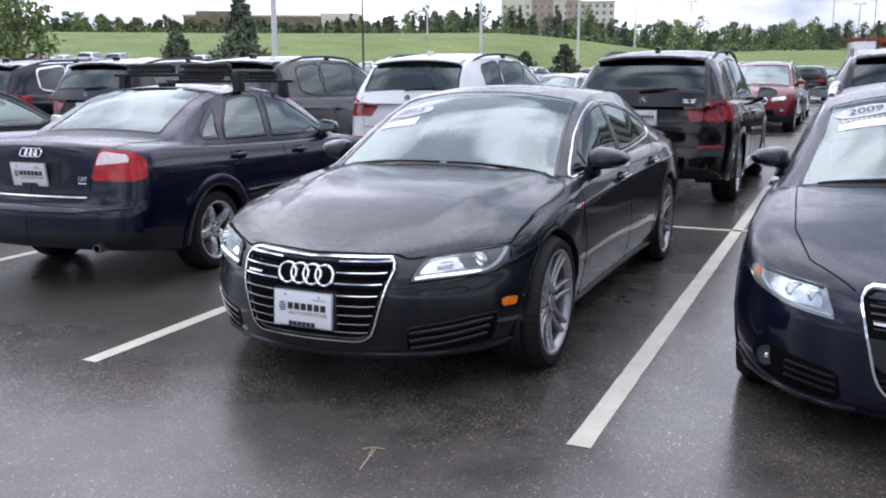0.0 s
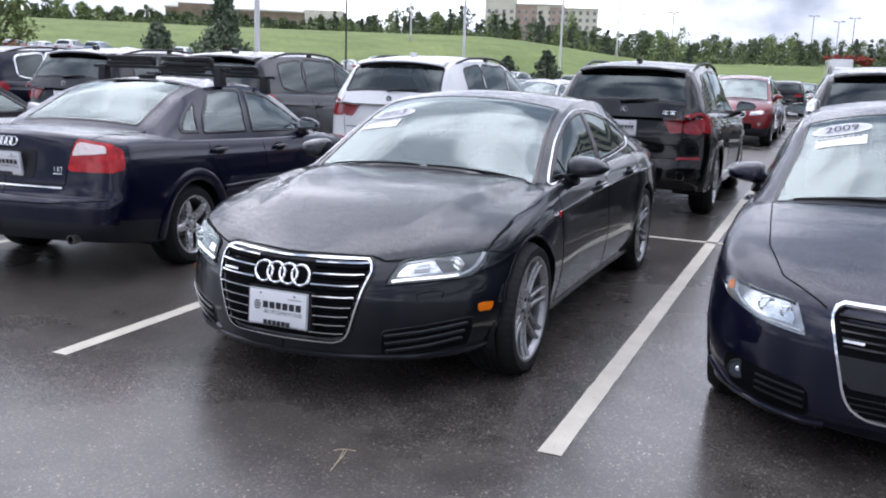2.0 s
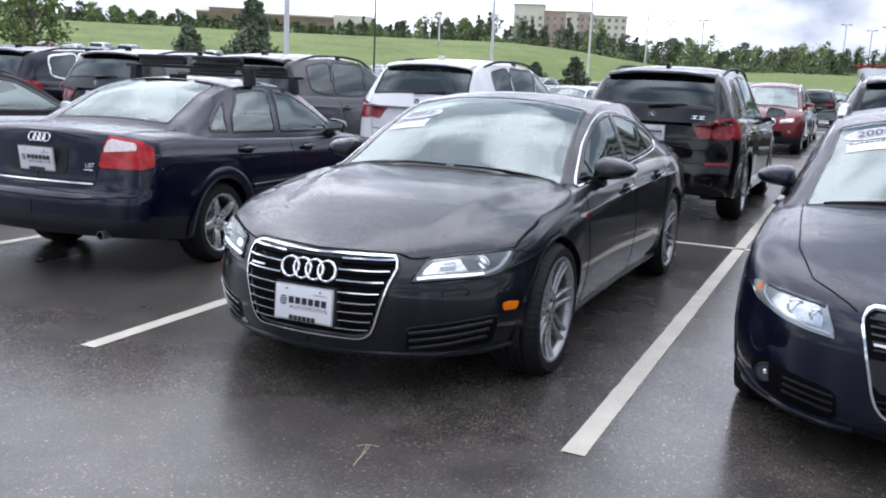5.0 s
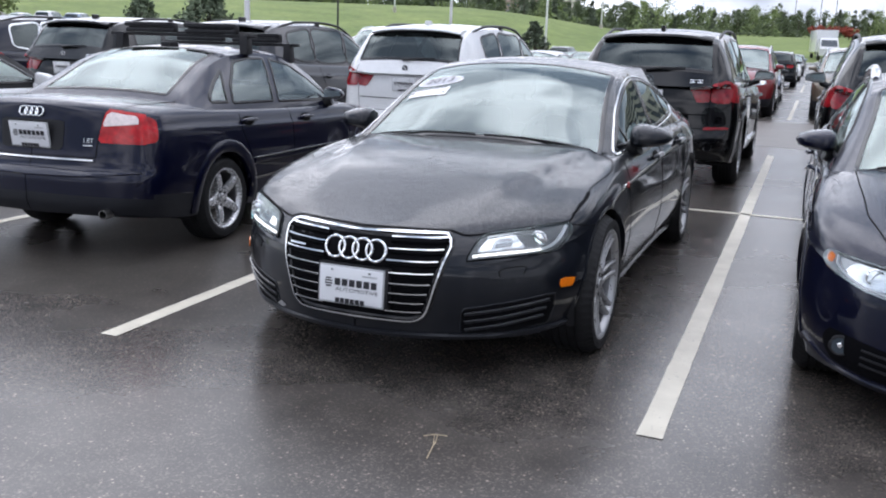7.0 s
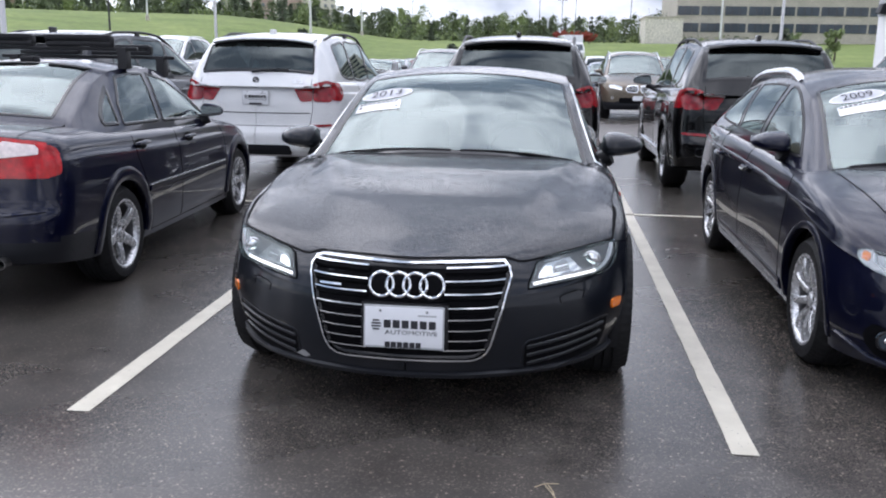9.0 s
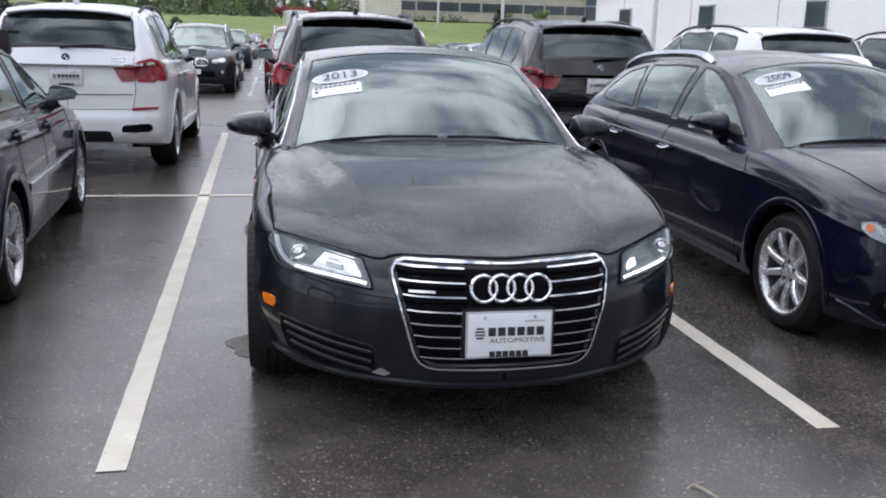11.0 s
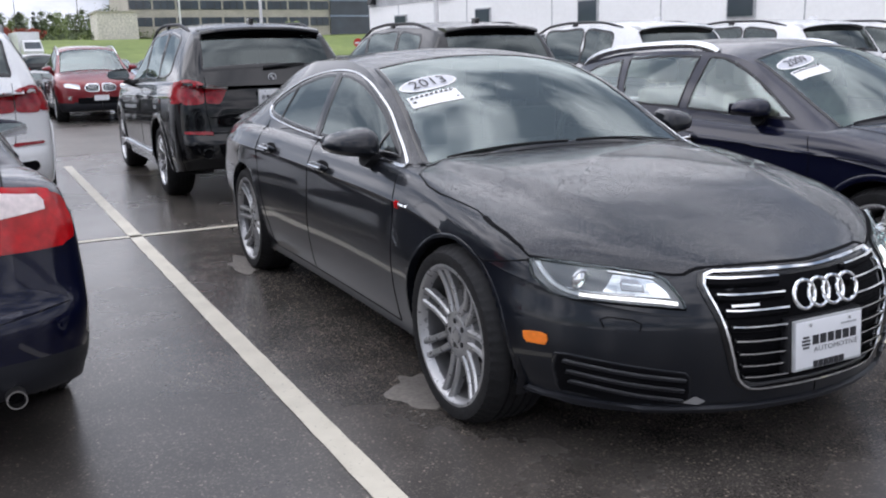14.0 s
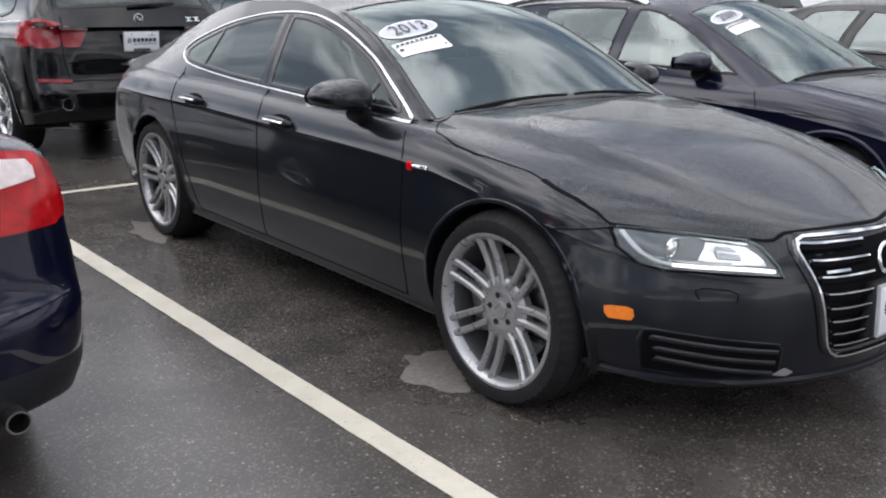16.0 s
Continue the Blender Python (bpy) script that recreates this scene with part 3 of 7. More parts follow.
    side_l = [[[] for o in wins] for _ in (0, 1)]
    RW = np.array(rows)
    ym = 0.5 * (gy[:-1] + gy[1:])
    zm = 0.25 * (RW[:-1, :-1, 1] + RW[1:, :-1, 1] + RW[:-1, 1:, 1] + RW[1:, 1:, 1])
    which = -np.ones(zm.shape, int)
    for k, o in enumerate(wins):
        hit = inside(o, np.stack([np.repeat(ym[:, None], zm.shape[1], 1).ravel(), zm.ravel()], 1)).reshape(zm.shape)
        which[hit & (which < 0)] = k
    for sgn in (1, -1):
        for i in range(len(gy) - 1):
            for j in range(ns + nt):
                c = [(sgn * rows[a][b][0], gy[a], rows[a][b][1]) for a, b in ((i, j), (i + 1, j), (i + 1, j + 1), (i, j + 1))]
                yc = 0.5 * (gy[i] + gy[i + 1])
                if j < ns:
                    k = which[i, j]
                    (panes["roof"] if k < 0 else side_l[0 if sgn > 0 else 1][k]).append((c, sgn))
                else:
                    q = (rows[i][j][0] + rows[i][j + 1][0]) / 2 / xr[i]
                    if W0 < yc < W1 and q < WQ:
                        panes["windscreen"].append((c, sgn))
                    elif B0 < yc < B1 and q < BQ:
                        panes["rear_window"].append((c, sgn))
                    else:
                        panes["roof"].append((c, sgn))

    def mesh(quads):
        b2 = bmesh.new()
        seen = {}
        for c, sgn in quads:
            vs = []
            for p in c:
                key = (int(p[0] * 20000 + 200000.5), int(p[1] * 20000 + 200000.5), int(p[2] * 20000 + 0.5))
                if key not in seen:
                    seen[key] = b2.verts.new(p)
                if seen[key] not in vs:
                    vs.append(seen[key])
            if len(vs) > 2:
                try:
                    b2.faces.new(vs if sgn > 0 else vs[::-1])
                except ValueError:
                    pass
        bmesh.ops.recalc_face_normals(b2, faces=b2.faces)
        return b2

    solid = mesh(panes["roof"] + panes["windscreen"] + panes["rear_window"] + [q for a in side_l for o in a for q in o])
    full = obj("skin", solid, M_INT)
    skin = Skin([body, full])
    bpy.data.objects.remove(full)
    roof = part("roof", mesh(panes["roof"]), paint, root)
    glass = []
    for nm, key, mt in (("windscreen", "windscreen", screen or M_WS), ("rear_window", "rear_window", rear_glass or M_WS)):
        if panes[key]:
            glass.append(part(nm, mesh(panes[key]), mt, root, "clear raked glass" if nm == "windscreen" else ""))
    for a in side_l:
        for o in a:
            if o:
                glass.append(part("side_window", mesh(o), side_glass or M_SIDE, root))
    for g in glass:
        g.visible_shadow = False
    return body, roof, skin


def wheel_set(s, root, rim, detail=True):
    """Four wheels: brake disc with a tyre and an alloy rim under it."""
    R, rr, wd = s["tyre_r"], s["rim_r"], s["tyre_w"]
    hx = s["hub_x"]
    seg = 168 if detail else 28
    bt = bmesh.new()
    side = [(-wd + 0.01, rr - 0.012), (-wd, rr + 0.012), (-wd - 0.008, (rr + R) / 2), (-wd + 0.012, R - 0.022), (-wd + 0.035, R - 0.004)]
    crown = []
    for k in range(1, 5):
        x = -wd + 0.035 + (wd - 0.07) * k / 5
        crown += [(x - 0.006, R), (x - 0.004, R - 0.008), (x + 0.004, R - 0.008), (x + 0.006, R)]
    out = [(-0.035, R - 0.004), (-0.012, R - 0.022), (0.004, (rr + R) / 2 + 0.012), (0.007, rr + 0.022), (0.003, rr + 0.008), (-0.006, rr - 0.012)]
    lathe_x(bt, side + crown + out, seg)
    if detail:
        # tread blocks along the outer shoulder
        for v in bt.verts:
            r = math.hypot(v.co.y, v.co.z)
            if v.co.x > -0.06 and r > R - 0.03:
                k = math.floor(math.atan2(v.co.z, v.co.y) / (2 * math.pi) * seg + 0.5)
                if k % 3 == 0:
                    v.co.y, v.co.z = v.co.y * (1 - 0.0045 / r), v.co.z * (1 - 0.0045 / r)
    n_sp, kind = rim
    br = bmesh.new()
    bq = bmesh.new()
    lathe_x(bq, [(-wd + 0.02, rr - 0.004), (-wd + 0.05, rr - 0.03), (-0.06, rr - 0.035), (-0.032, rr - 0.028)], seg)
    lathe_x(br, [(-0.033, rr - 0.027), (-0.02, rr - 0.022), (-0.004, rr - 0.016), (0.002, rr - 0.008), (0.002, rr + 0.002), (-0.008, rr + 0.005)], seg)
    hub_r = 0.078
    lathe_x(br, [(-0.085, hub_r), (-0.045, hub_r), (-0.036, hub_r * 0.92), (-0.034, 0.0005)], 28)

    def bar(a0, a1, w0, w1, x0, x1):
        """One spoke from the hub to the rim."""
        rows = []
        for k in range(6):
            t = k / 5
            r = hub_r * 0.8 + (rr - 0.018 - hub_r * 0.8) * t
            a = a0 + (a1 - a0) * t
            w = w0 + (w1 - w0) * t
            x = x0 + (x1 - x0) * t + 0.012 * math.sin(math.pi * t)
            er, et = Vector((0, math.cos(a), math.sin(a))), Vector((0, -math.sin(a), math.cos(a)))
            c = er * r
            rows.append([br.verts.new(c + et * q * w / 2 + Vector((x + h, 0, 0))) for q, h in ((-1, -0.030), (-1, -0.007), (-0.6, 0.0), (0.6, 0.0), (1, -0.007), (1, -0.030))])
        grid_faces(br, rows, closed_v=True)

    def spar(a, d):
        """One of two parallel bars of a spoke, with a slot between them."""
        er, et = Vector((0, math.cos(a), math.sin(a))), Vector((0, -math.sin(a), math.cos(a)))
        rows = []
        for k in range(6):
            t = k / 5
            r = 0.085 + (rr - 0.012 - 0.085) * t
            c = er * r + et * d * (0.0235 + 0.006 * t)
            x = -0.034 + 0.030 * t - 0.010 * math.sin(math.pi * t)
            w = 0.0145 - 0.002 * math.sin(math.pi * t)
            rows.append([br.verts.new(c + et * q * w + Vector((x + h, 0, 0))) for q, h in ((-1, -0.034), (-1, -0.008), (-0.55, 0.0), (0.55, 0.0), (1, -0.008), (1, -0.034))])
        grid_faces(br, rows, closed_v=True)

    if kind == "double":
        lathe_x(br, [(-0.078, 0.118), (-0.050, 0.116), (-0.040, 0.100), (-0.037, 0.07)], 42)
    for k in range(n_sp):
        a = 2 * math.pi * k / n_sp + math.pi / 2
        if kind == "double":
            for d in (-1, 1):
                spar(a, d)
        elif kind == "single":
            bar(a, a, 0.075, 0.05, -0.034, -0.008)
        elif kind == "split":
            for d in (-1, 1):
                bar(a + d * 0.10, a + d * 0.20, 0.034, 0.022, -0.036, -0.010)
        else:
            bar(a, a, 0.042, 0.032, -0.034, -0.008)
    bmesh.ops.recalc_face_normals(br, faces=br.faces)
    bd = bmesh.new()
    lathe_x(bd, [(-0.12, 0.06), (-0.12, rr * 0.68), (-0.10, rr * 0.68), (-0.10, 0.06), (-0.06, 0.06), (-0.06, 0.001)], 32)
    box(bd, -0.15, -0.085, -rr * 0.75, -rr * 0.4, -0.09, 0.09, 0.01)
    bc = bmesh.new()
    lathe_x(bc, [(-0.036, 0.034), (-0.028, 0.032), (-0.025, 0.026), (-0.026, 0.0005)], 20)
    bb = bmesh.new()
    tube(bb, [(-0.042, 0, 0), (-0.0325, 0, 0)], 0.011, 8)
    disc = part("wheel", bd, M_DISC, root)
    tyre = part("tyre", bt, M_RUBBER, disc)
    rim_mat = M_RIM if rr > 0.26 else M_BRIGHTRIM
    rimo = part("rim", br, rim_mat, disc)
    hidden = []
    if detail:
        hidden = [part("rim_barrel", bq, M_BARREL, disc), part("centre_cap", bc, rim_mat, disc)]
    else:
        bq.free(), bc.free()
    bolts = []
    for k in range(5 if detail else 0):
        a = 2 * math.pi * k / 5 + 0.3
        bo = part("wheel_bolt", bb.copy(), M_TRIM, disc) if not bolts else new("wheel_bolt", bolts[0].data)
        bo.parent = disc
        bo.matrix_basis = pose(0, 0.052 * math.cos(a), 0.052 * math.sin(a))
        bolts.append(bo)
    bb.free()
    parts = (tyre, rimo, *hidden, *bolts)
    poses = []
    turns = s.get("turns") or [random.uniform(0, 360) for _ in range(4)]
    for k, y in enumerate(s["hubs"]):
        poses += [pose(hx, y, R - 0.006, turns[2 * k], 0, 0), pose(-hx, y, R - 0.006, turns[2 * k + 1], 0, 180)]
    disc.matrix_basis = poses[0]
    for m in poses[1:]:
        d2 = new("wheel", disc.data)
        d2.parent, d2.matrix_basis = root, m
        for p in parts:
            q = new(p.name.split(".")[0], p.data)
            q.parent = d2
            q.matrix_basis = p.matrix_basis
    # wheel wells
    for y in s["hubs"] if detail else ():
        for sgn in (1, -1):
            b = bmesh.new()
            prof = ((-0.40, 0.0005), (-0.40, R + 0.06), (-0.03, R + 0.06))
            arc = np.linspace(radians(-18), radians(198), 25)
            grid_faces(b, [[b.verts.new((px, pr * math.cos(a), pr * math.sin(a))) for px, pr in prof] for a in arc])
            o = part("wheel_well", b, M_TRIM, root)
            o.matrix_basis = pose(sgn * (hx - 0.03), y, R, 0, 0, 0 if sgn > 0 else 180)


def seat(root, x, y, z, mat, head=True):
    b = bmesh.new()
    box(b, x - 0.24, x + 0.24, y - 0.25, y + 0.25, z - 0.45, z - 0.28, 0.05, 3)
    box(b, x - 0.23, x + 0.23, y + 0.20, y + 0.32, z - 0.35, z + 0.16, 0.05, 3)
    part("seat", b, mat, root)
    if head:
        b = bmesh.new()
        box(b, x - 0.13, x + 0.13, y + 0.24, y + 0.33, z + 0.20, z + 0.37, 0.04, 3)
        for d in (-0.05, 0.05):
            tube(b, [(x + d, y + 0.285, z + 0.12), (x + d, y + 0.285, z + 0.24)], 0.007, 6)
        part("headrest", b, mat, root)


def cabin(s, root, mat, y_front, y_rear, z, xs=0.36):
    for x in (-xs, xs):
        seat(root, x, y_front, z, mat)
        seat(root, x, y_rear, z, mat)
    b = bmesh.new()
    c = Vector((xs, y_front - 0.42, z + 0.02))
    ring = []
    for k in range(25):
        a = 2 * math.pi * k / 24
        ring.append(c + Vector((0.18 * math.cos(a), 0.07 * math.sin(a), 0.165 * math.sin(a))))
    tube(b, ring, 0.016, 8, caps=False)
    tube(b, [c + Vector((-0.17, 0, 0)), c, c + Vector((0.17, 0, 0))], 0.02, 6)
    tube(b, [c, c + Vector((0, -0.25, -0.12))], 0.035, 8)
    part("steering_wheel", b, M_INT, root)
    b = bmesh.new()
    box(b, -0.10, 0.10, s["screen"][1] - 0.10, s["screen"][1] - 0.07, interp(s["crown"], [s["screen"][1]])[0] - 0.14, interp(s["crown"], [s["screen"][1]])[0] - 0.075, 0.015)
    part("rear_view_mirror", b, M_TRIM, root)


def door_mirror(root, x, y, z, paint, sgn, size=1.0, low=None, full=True):
    """Housing, glass and foot of a door mirror."""
    b = bmesh.new()
    pts = []
    W, H, D = 0.235 * size, 0.15 * size, 0.13 * size
    for i in range(13):
        u = i / 12
        row = []
        for k in range(20):
            a = 2 * math.pi * k / 20
            sc = (max(0.0, 1 - abs(2 * u - 1) ** (4 if u < 0.5 else 2.6))) ** 0.5 if 0 < u < 1 else 0.03
            taper = 0.75 + 0.25 * (1 - u)
            yy = -abs(math.cos(a)) ** 0.8 * D * sc if math.cos(a) > 0 else abs(math.cos(a)) ** 0.6 * 0.03 * sc
            zz = (abs(math.sin(a)) ** 0.75 * H * 0.62 * sc * (1 - 0.45 * u) if math.sin(a) > 0 else -abs(math.sin(a)) ** 0.6 * H * 0.36 * sc * taper)
            row.append(b.verts.new((sgn * (x + W * u), y + yy + 0.04 * u, z + zz + 0.012 * u)))
        pts.append(row)
    grid_faces(b, pts, closed_v=True)
    b.faces.new(pts[0])
    b.faces.new(pts[-1])
    bmesh.ops.recalc_face_normals(b, faces=b.faces)
    if not full:
        tube(b, [(sgn * (x - 0.09), y + 0.05, z - 0.10), (sgn * (x + 0.06), y - 0.02, z - 0.045)], [0.045, 0.048], 8)
    hous = part("door_mirror", b, paint, root)
    if not full:
        return
    b = bmesh.new()
    v = [b.verts.new((sgn * (x + W * u), y + 0.034 + 0.04 * u, z + q * H * 0.40 * t + 0.012 * u)) for u, q, t in ((0.06, -1, 0.8), (0.94, -1, 0.6), (0.97, 0, 1), (0.94, 1, 0.62), (0.06, 1, 0.9))]
    b.faces.new(v)
    part("mirror_glass", b, M_CHROME, hous, smooth=False)
    b = bmesh.new()
    tube(b, [(sgn * (x - 0.09), y + 0.05, z - 0.10), (sgn * (x - 0.02), y + 0.0, z - 0.085), (sgn * (x + 0.06), y - 0.02, z - 0.045)], [0.045, 0.04, 0.048], 12)
    part("mirror_foot", b, M_TRIM if low is None else low, hous)


def flat_text(root, words, x, y, z, size, mat, name, width=0.0):
    """Upright letters of the built-in font in the plane y, centred on x and z."""
    cu = bpy.data.curves.new(name, "FONT")
    cu.body, cu.size, cu.align_x, cu.align_y, cu.resolution_u = words, size, "CENTER", "CENTER", 2
    tmp = bpy.data.objects.new(name, cu)
    scene.collection.objects.link(tmp)
    me = bpy.data.meshes.new_from_object(tmp.evaluated_get(bpy.context.evaluated_depsgraph_get()))
    bpy.data.objects.remove(tmp)
    b = bmesh.new()
    b.from_mesh(me)
    bpy.data.meshes.remove(me)
    wide = max(v.co.x for v in b.verts) - min(v.co.x for v in b.verts)
    k = width / wide if width else 1.0
    for v in b.verts:
        v.co = (x + v.co.x * k, y, z + v.co.y)
    return part(name, b, mat, root, smooth=False)


def plate(root, m, w=0.305, h=0.155):
    """A dealer plate in a black frame; its lettering as bars."""
    b = bmesh.new()
    box(b, -w / 2 - 0.006, w / 2 + 0.006, -0.009, 0.004, -h / 2 - 0.008, h / 2 + 0.006, 0.003)
    fr = part("plate_frame", b, M_BAND, root, "pale grey plate frame")
    fr.matrix_basis = m
    b = bmesh.new()
    box(b, -w / 2, w / 2, -0.011, -0.004, -h / 2, h / 2, 0.002)
    part("plate", b, M_PLATE, fr, "white dealer plate")
    b = bmesh.new()
    for k in range(4):
        q, hw = -w * 0.355, (0.013, 0.018, 0.018, 0.013)[k]
        box(b, q - hw, q + hw, -0.0135, -0.010, 0.027 - 0.0115 * k - 0.006, 0.027 - 0.0115 * k)
    for k in range(6):
        x0 = -w * 0.255 + k * w * 0.116
        box(b, x0, x0 + w * 0.088, -0.0135, -0.010, -0.004, 0.027)
    box(b, w * 0.18, w * 0.42, -0.0125, -0.010, 0.045, 0.051, mat=1)
    part("plate_print", b, [M_INK, M_BAND], fr, smooth=False)
    flat_text(fr, "AUTOMOTIVE", w * 0.10, -0.0125, -0.022, 0.024, M_INK, "plate_words", w * 0.68)
    b = bmesh.new()
    for k in range(6):
        x0 = -w * 0.24 + k * w * 0.08
        box(b, x0, x0 + w * 0.066, -0.0135, -0.010, -h / 2 - 0.004, -h / 2 + 0.018)
    part("frame_print", b, M_INK, fr, smooth=False)
    for sx in (-1, 1):
        b = bmesh.new()
        tube(b, [(sx * w * 0.30, -0.010, h / 2 - 0.014), (sx * w * 0.30, -0.016, h / 2 - 0.014)], 0.006, 8)
        part("plate_screw", b, M_SATIN, fr)
    return fr


def ring_emblem(root, c, r, tilt=0.0, facing=-1, thick=0.0075):
    """Four linked rings."""
    b = bmesh.new()
    for k in range(4):
        cx = (k - 1.5) * r * 1.42
        rows = []
        for i in range(28):
            a = 2 * math.pi * i / 28
            d = Vector((math.cos(a), 0, math.sin(a)))
            p = d * r + Vector((cx, 0, 0))
            rows.append([b.verts.new(p + d * thick * math.cos(q) + Vector((0, thick * math.sin(q), 0))) for q in np.arange(8) * math.pi / 4])
        grid_faces(b, rows, closed_u=True, closed_v=True)
    o = part("ring_emblem", b, M_CHROME, root, "four linked chrome rings")
    o.matrix_basis = pose(*c, tilt, 0, 0)
    return o


def text_on(root, skin, body, cx, cy, size, mat, name, axis="top", off=0.009, yaw=0.0, sx=1.0):
    """Built-in font letters laid on a surface."""
    cu = bpy.data.curves.new(name, "FONT")
    cu.body, cu.size, cu.align_x, cu.align_y = body, size, "CENTER", "CENTER"
    cu.resolution_u = 3
    tmp = bpy.data.objects.new(name, cu)
    scene.collection.objects.link(tmp)
    me = bpy.data.meshes.new_from_object(tmp.evaluated_get(bpy.context.evaluated_depsgraph_get()))
    bpy.data.objects.remove(tmp)
    b = bmesh.new()
    b.from_mesh(me)
    bpy.data.meshes.remove(me)
    bmesh.ops.triangulate(b, faces=b.faces)
    for _ in range(2):
        long = [e for e in b.edges if e.calc_length() > size * 0.25]
        if long:
            bmesh.ops.subdivide_edges(b, edges=long, cuts=1)
    for v in b.verts:
        p = (cx + v.co.x * sx, cy + v.co.y)
        v.co = skin.lay(p[0], p[1], axis, off)
    return part(name, b, mat, root, smooth=False)


def arc(pts, n=5):
    return [tuple(p) for p in catmull(pts, n)]


def fill(pts, n=6):
    return [tuple(p) for p in catmull(pts, n, True)]

# ---- profiles ----
COUPE = dict(
    length=4.97, nose=0.80, nose_p=2.0, tail=0.45, tail_p=2.8, crease=[(0, 0.976), (0.5, 0.972), (0.8, 0.960), (1.1, 0.960), (1.3, 0.968), (1.45, 0.975), (4.97, 0.976)], sharp=0.75, bulge=0.014, tumble=0.945, dome=0.66,
    ridge=[(0, 0.42), (0.5, 0.49), (1.5, 0.70)],
    width=[(0, 0.93), (0.5, 0.925), (0.95, 0.948), (1.5, 0.930), (2.4, 0.918), (3.3, 0.930), (3.87, 0.950), (4.5, 0.90), (4.97, 0.84)],
    tuck=[(0, 0.90), (0.5, 0.935), (0.95, 0.902), (1.5, 0.897), (2.5, 0.885), (3.9, 0.875), (4.97, 0.88)],
    shoulder=[(0, 0.605), (0.15, 0.628), (0.3, 0.664), (0.5, 0.722), (0.94, 0.826), (1.5, 0.905), (2.4, 0.93), (3.4, 0.955), (4.2, 0.96), (4.97, 0.90)],
    top=[(0, 0.690), (0.10, 0.712), (0.3, 0.764), (0.7, 0.853), (1.2, 0.927), (1.5, 0.947), (1.62, 0.90), (4.2, 0.92), (4.5, 1.0), (4.9, 0.985), (4.97, 0.93)],
    under=[(0, 0.225), (0.5, 0.215), (1.3, 0.20), (3.4, 0.19), (4.2, 0.20), (4.97, 0.26)],
    cladding=[(0, 0.0), (4.97, 0.0)],
    front_lean=[(0.15, 0.11), (0.24, 0.046), (0.33, 0.040), (0.5, 0.034), (0.6, 0.068), (0.72, 0.14), (0.85, 0.2)],
    rear_lean=[(0.2, 0.10), (0.5, 0.02), (0.7, 0.0), (0.95, 0.06)],
    arches=[(0.955, 0.345, 0.372), (3.87, 0.345, 0.372)],
    cabin=(1.60, 4.3), house=(1.44, 4.9),
    crown=[(1.44, 0.932), (1.6, 1.036), (1.9, 1.212), (2.15, 1.32), (2.4, 1.385), (2.75, 1.42), (3.2, 1.41), (3.7, 1.335), (4.2, 1.20), (4.6, 1.08), (4.9, 0.985)],
    rail=[(1.44, 0.87), (1.6, 0.945), (1.9, 1.12), (2.15, 1.24), (2.45, 1.33), (2.75, 1.365), (3.2, 1.362), (3.6, 1.305), (4.0, 1.19), (4.4, 1.06), (4.9, 0.94)],
    rail_x=[(1.44, 0.79), (1.6, 0.762), (1.9, 0.70), (2.2, 0.655), (2.7, 0.612), (3.2, 0.598), (3.7, 0.60), (4.2, 0.63), (4.9, 0.72)],
    screen=(1.50, 2.36, 0.93), backlight=(3.75, 4.62, 0.86),
    windows=[arc([(1.67, 0.948), (1.82, 1.032), (2.0, 1.130), (2.3, 1.236), (2.55, 1.281), (2.69, 1.289)]) + [(2.70, 0.975), (2.3, 0.962)],
             arc([(2.775, 1.290), (3.0, 1.280), (3.35, 1.220), (3.64, 1.132), (3.715, 1.080), (3.66, 1.045), (3.53, 1.027)]) + [(3.15, 0.996), (2.785, 0.980)]],
    hubs=(0.955, 3.87), tyre_r=0.347, rim_r=0.273, tyre_w=0.265, hub_x=0.925, turns=(20, 15, 40, 36),
)
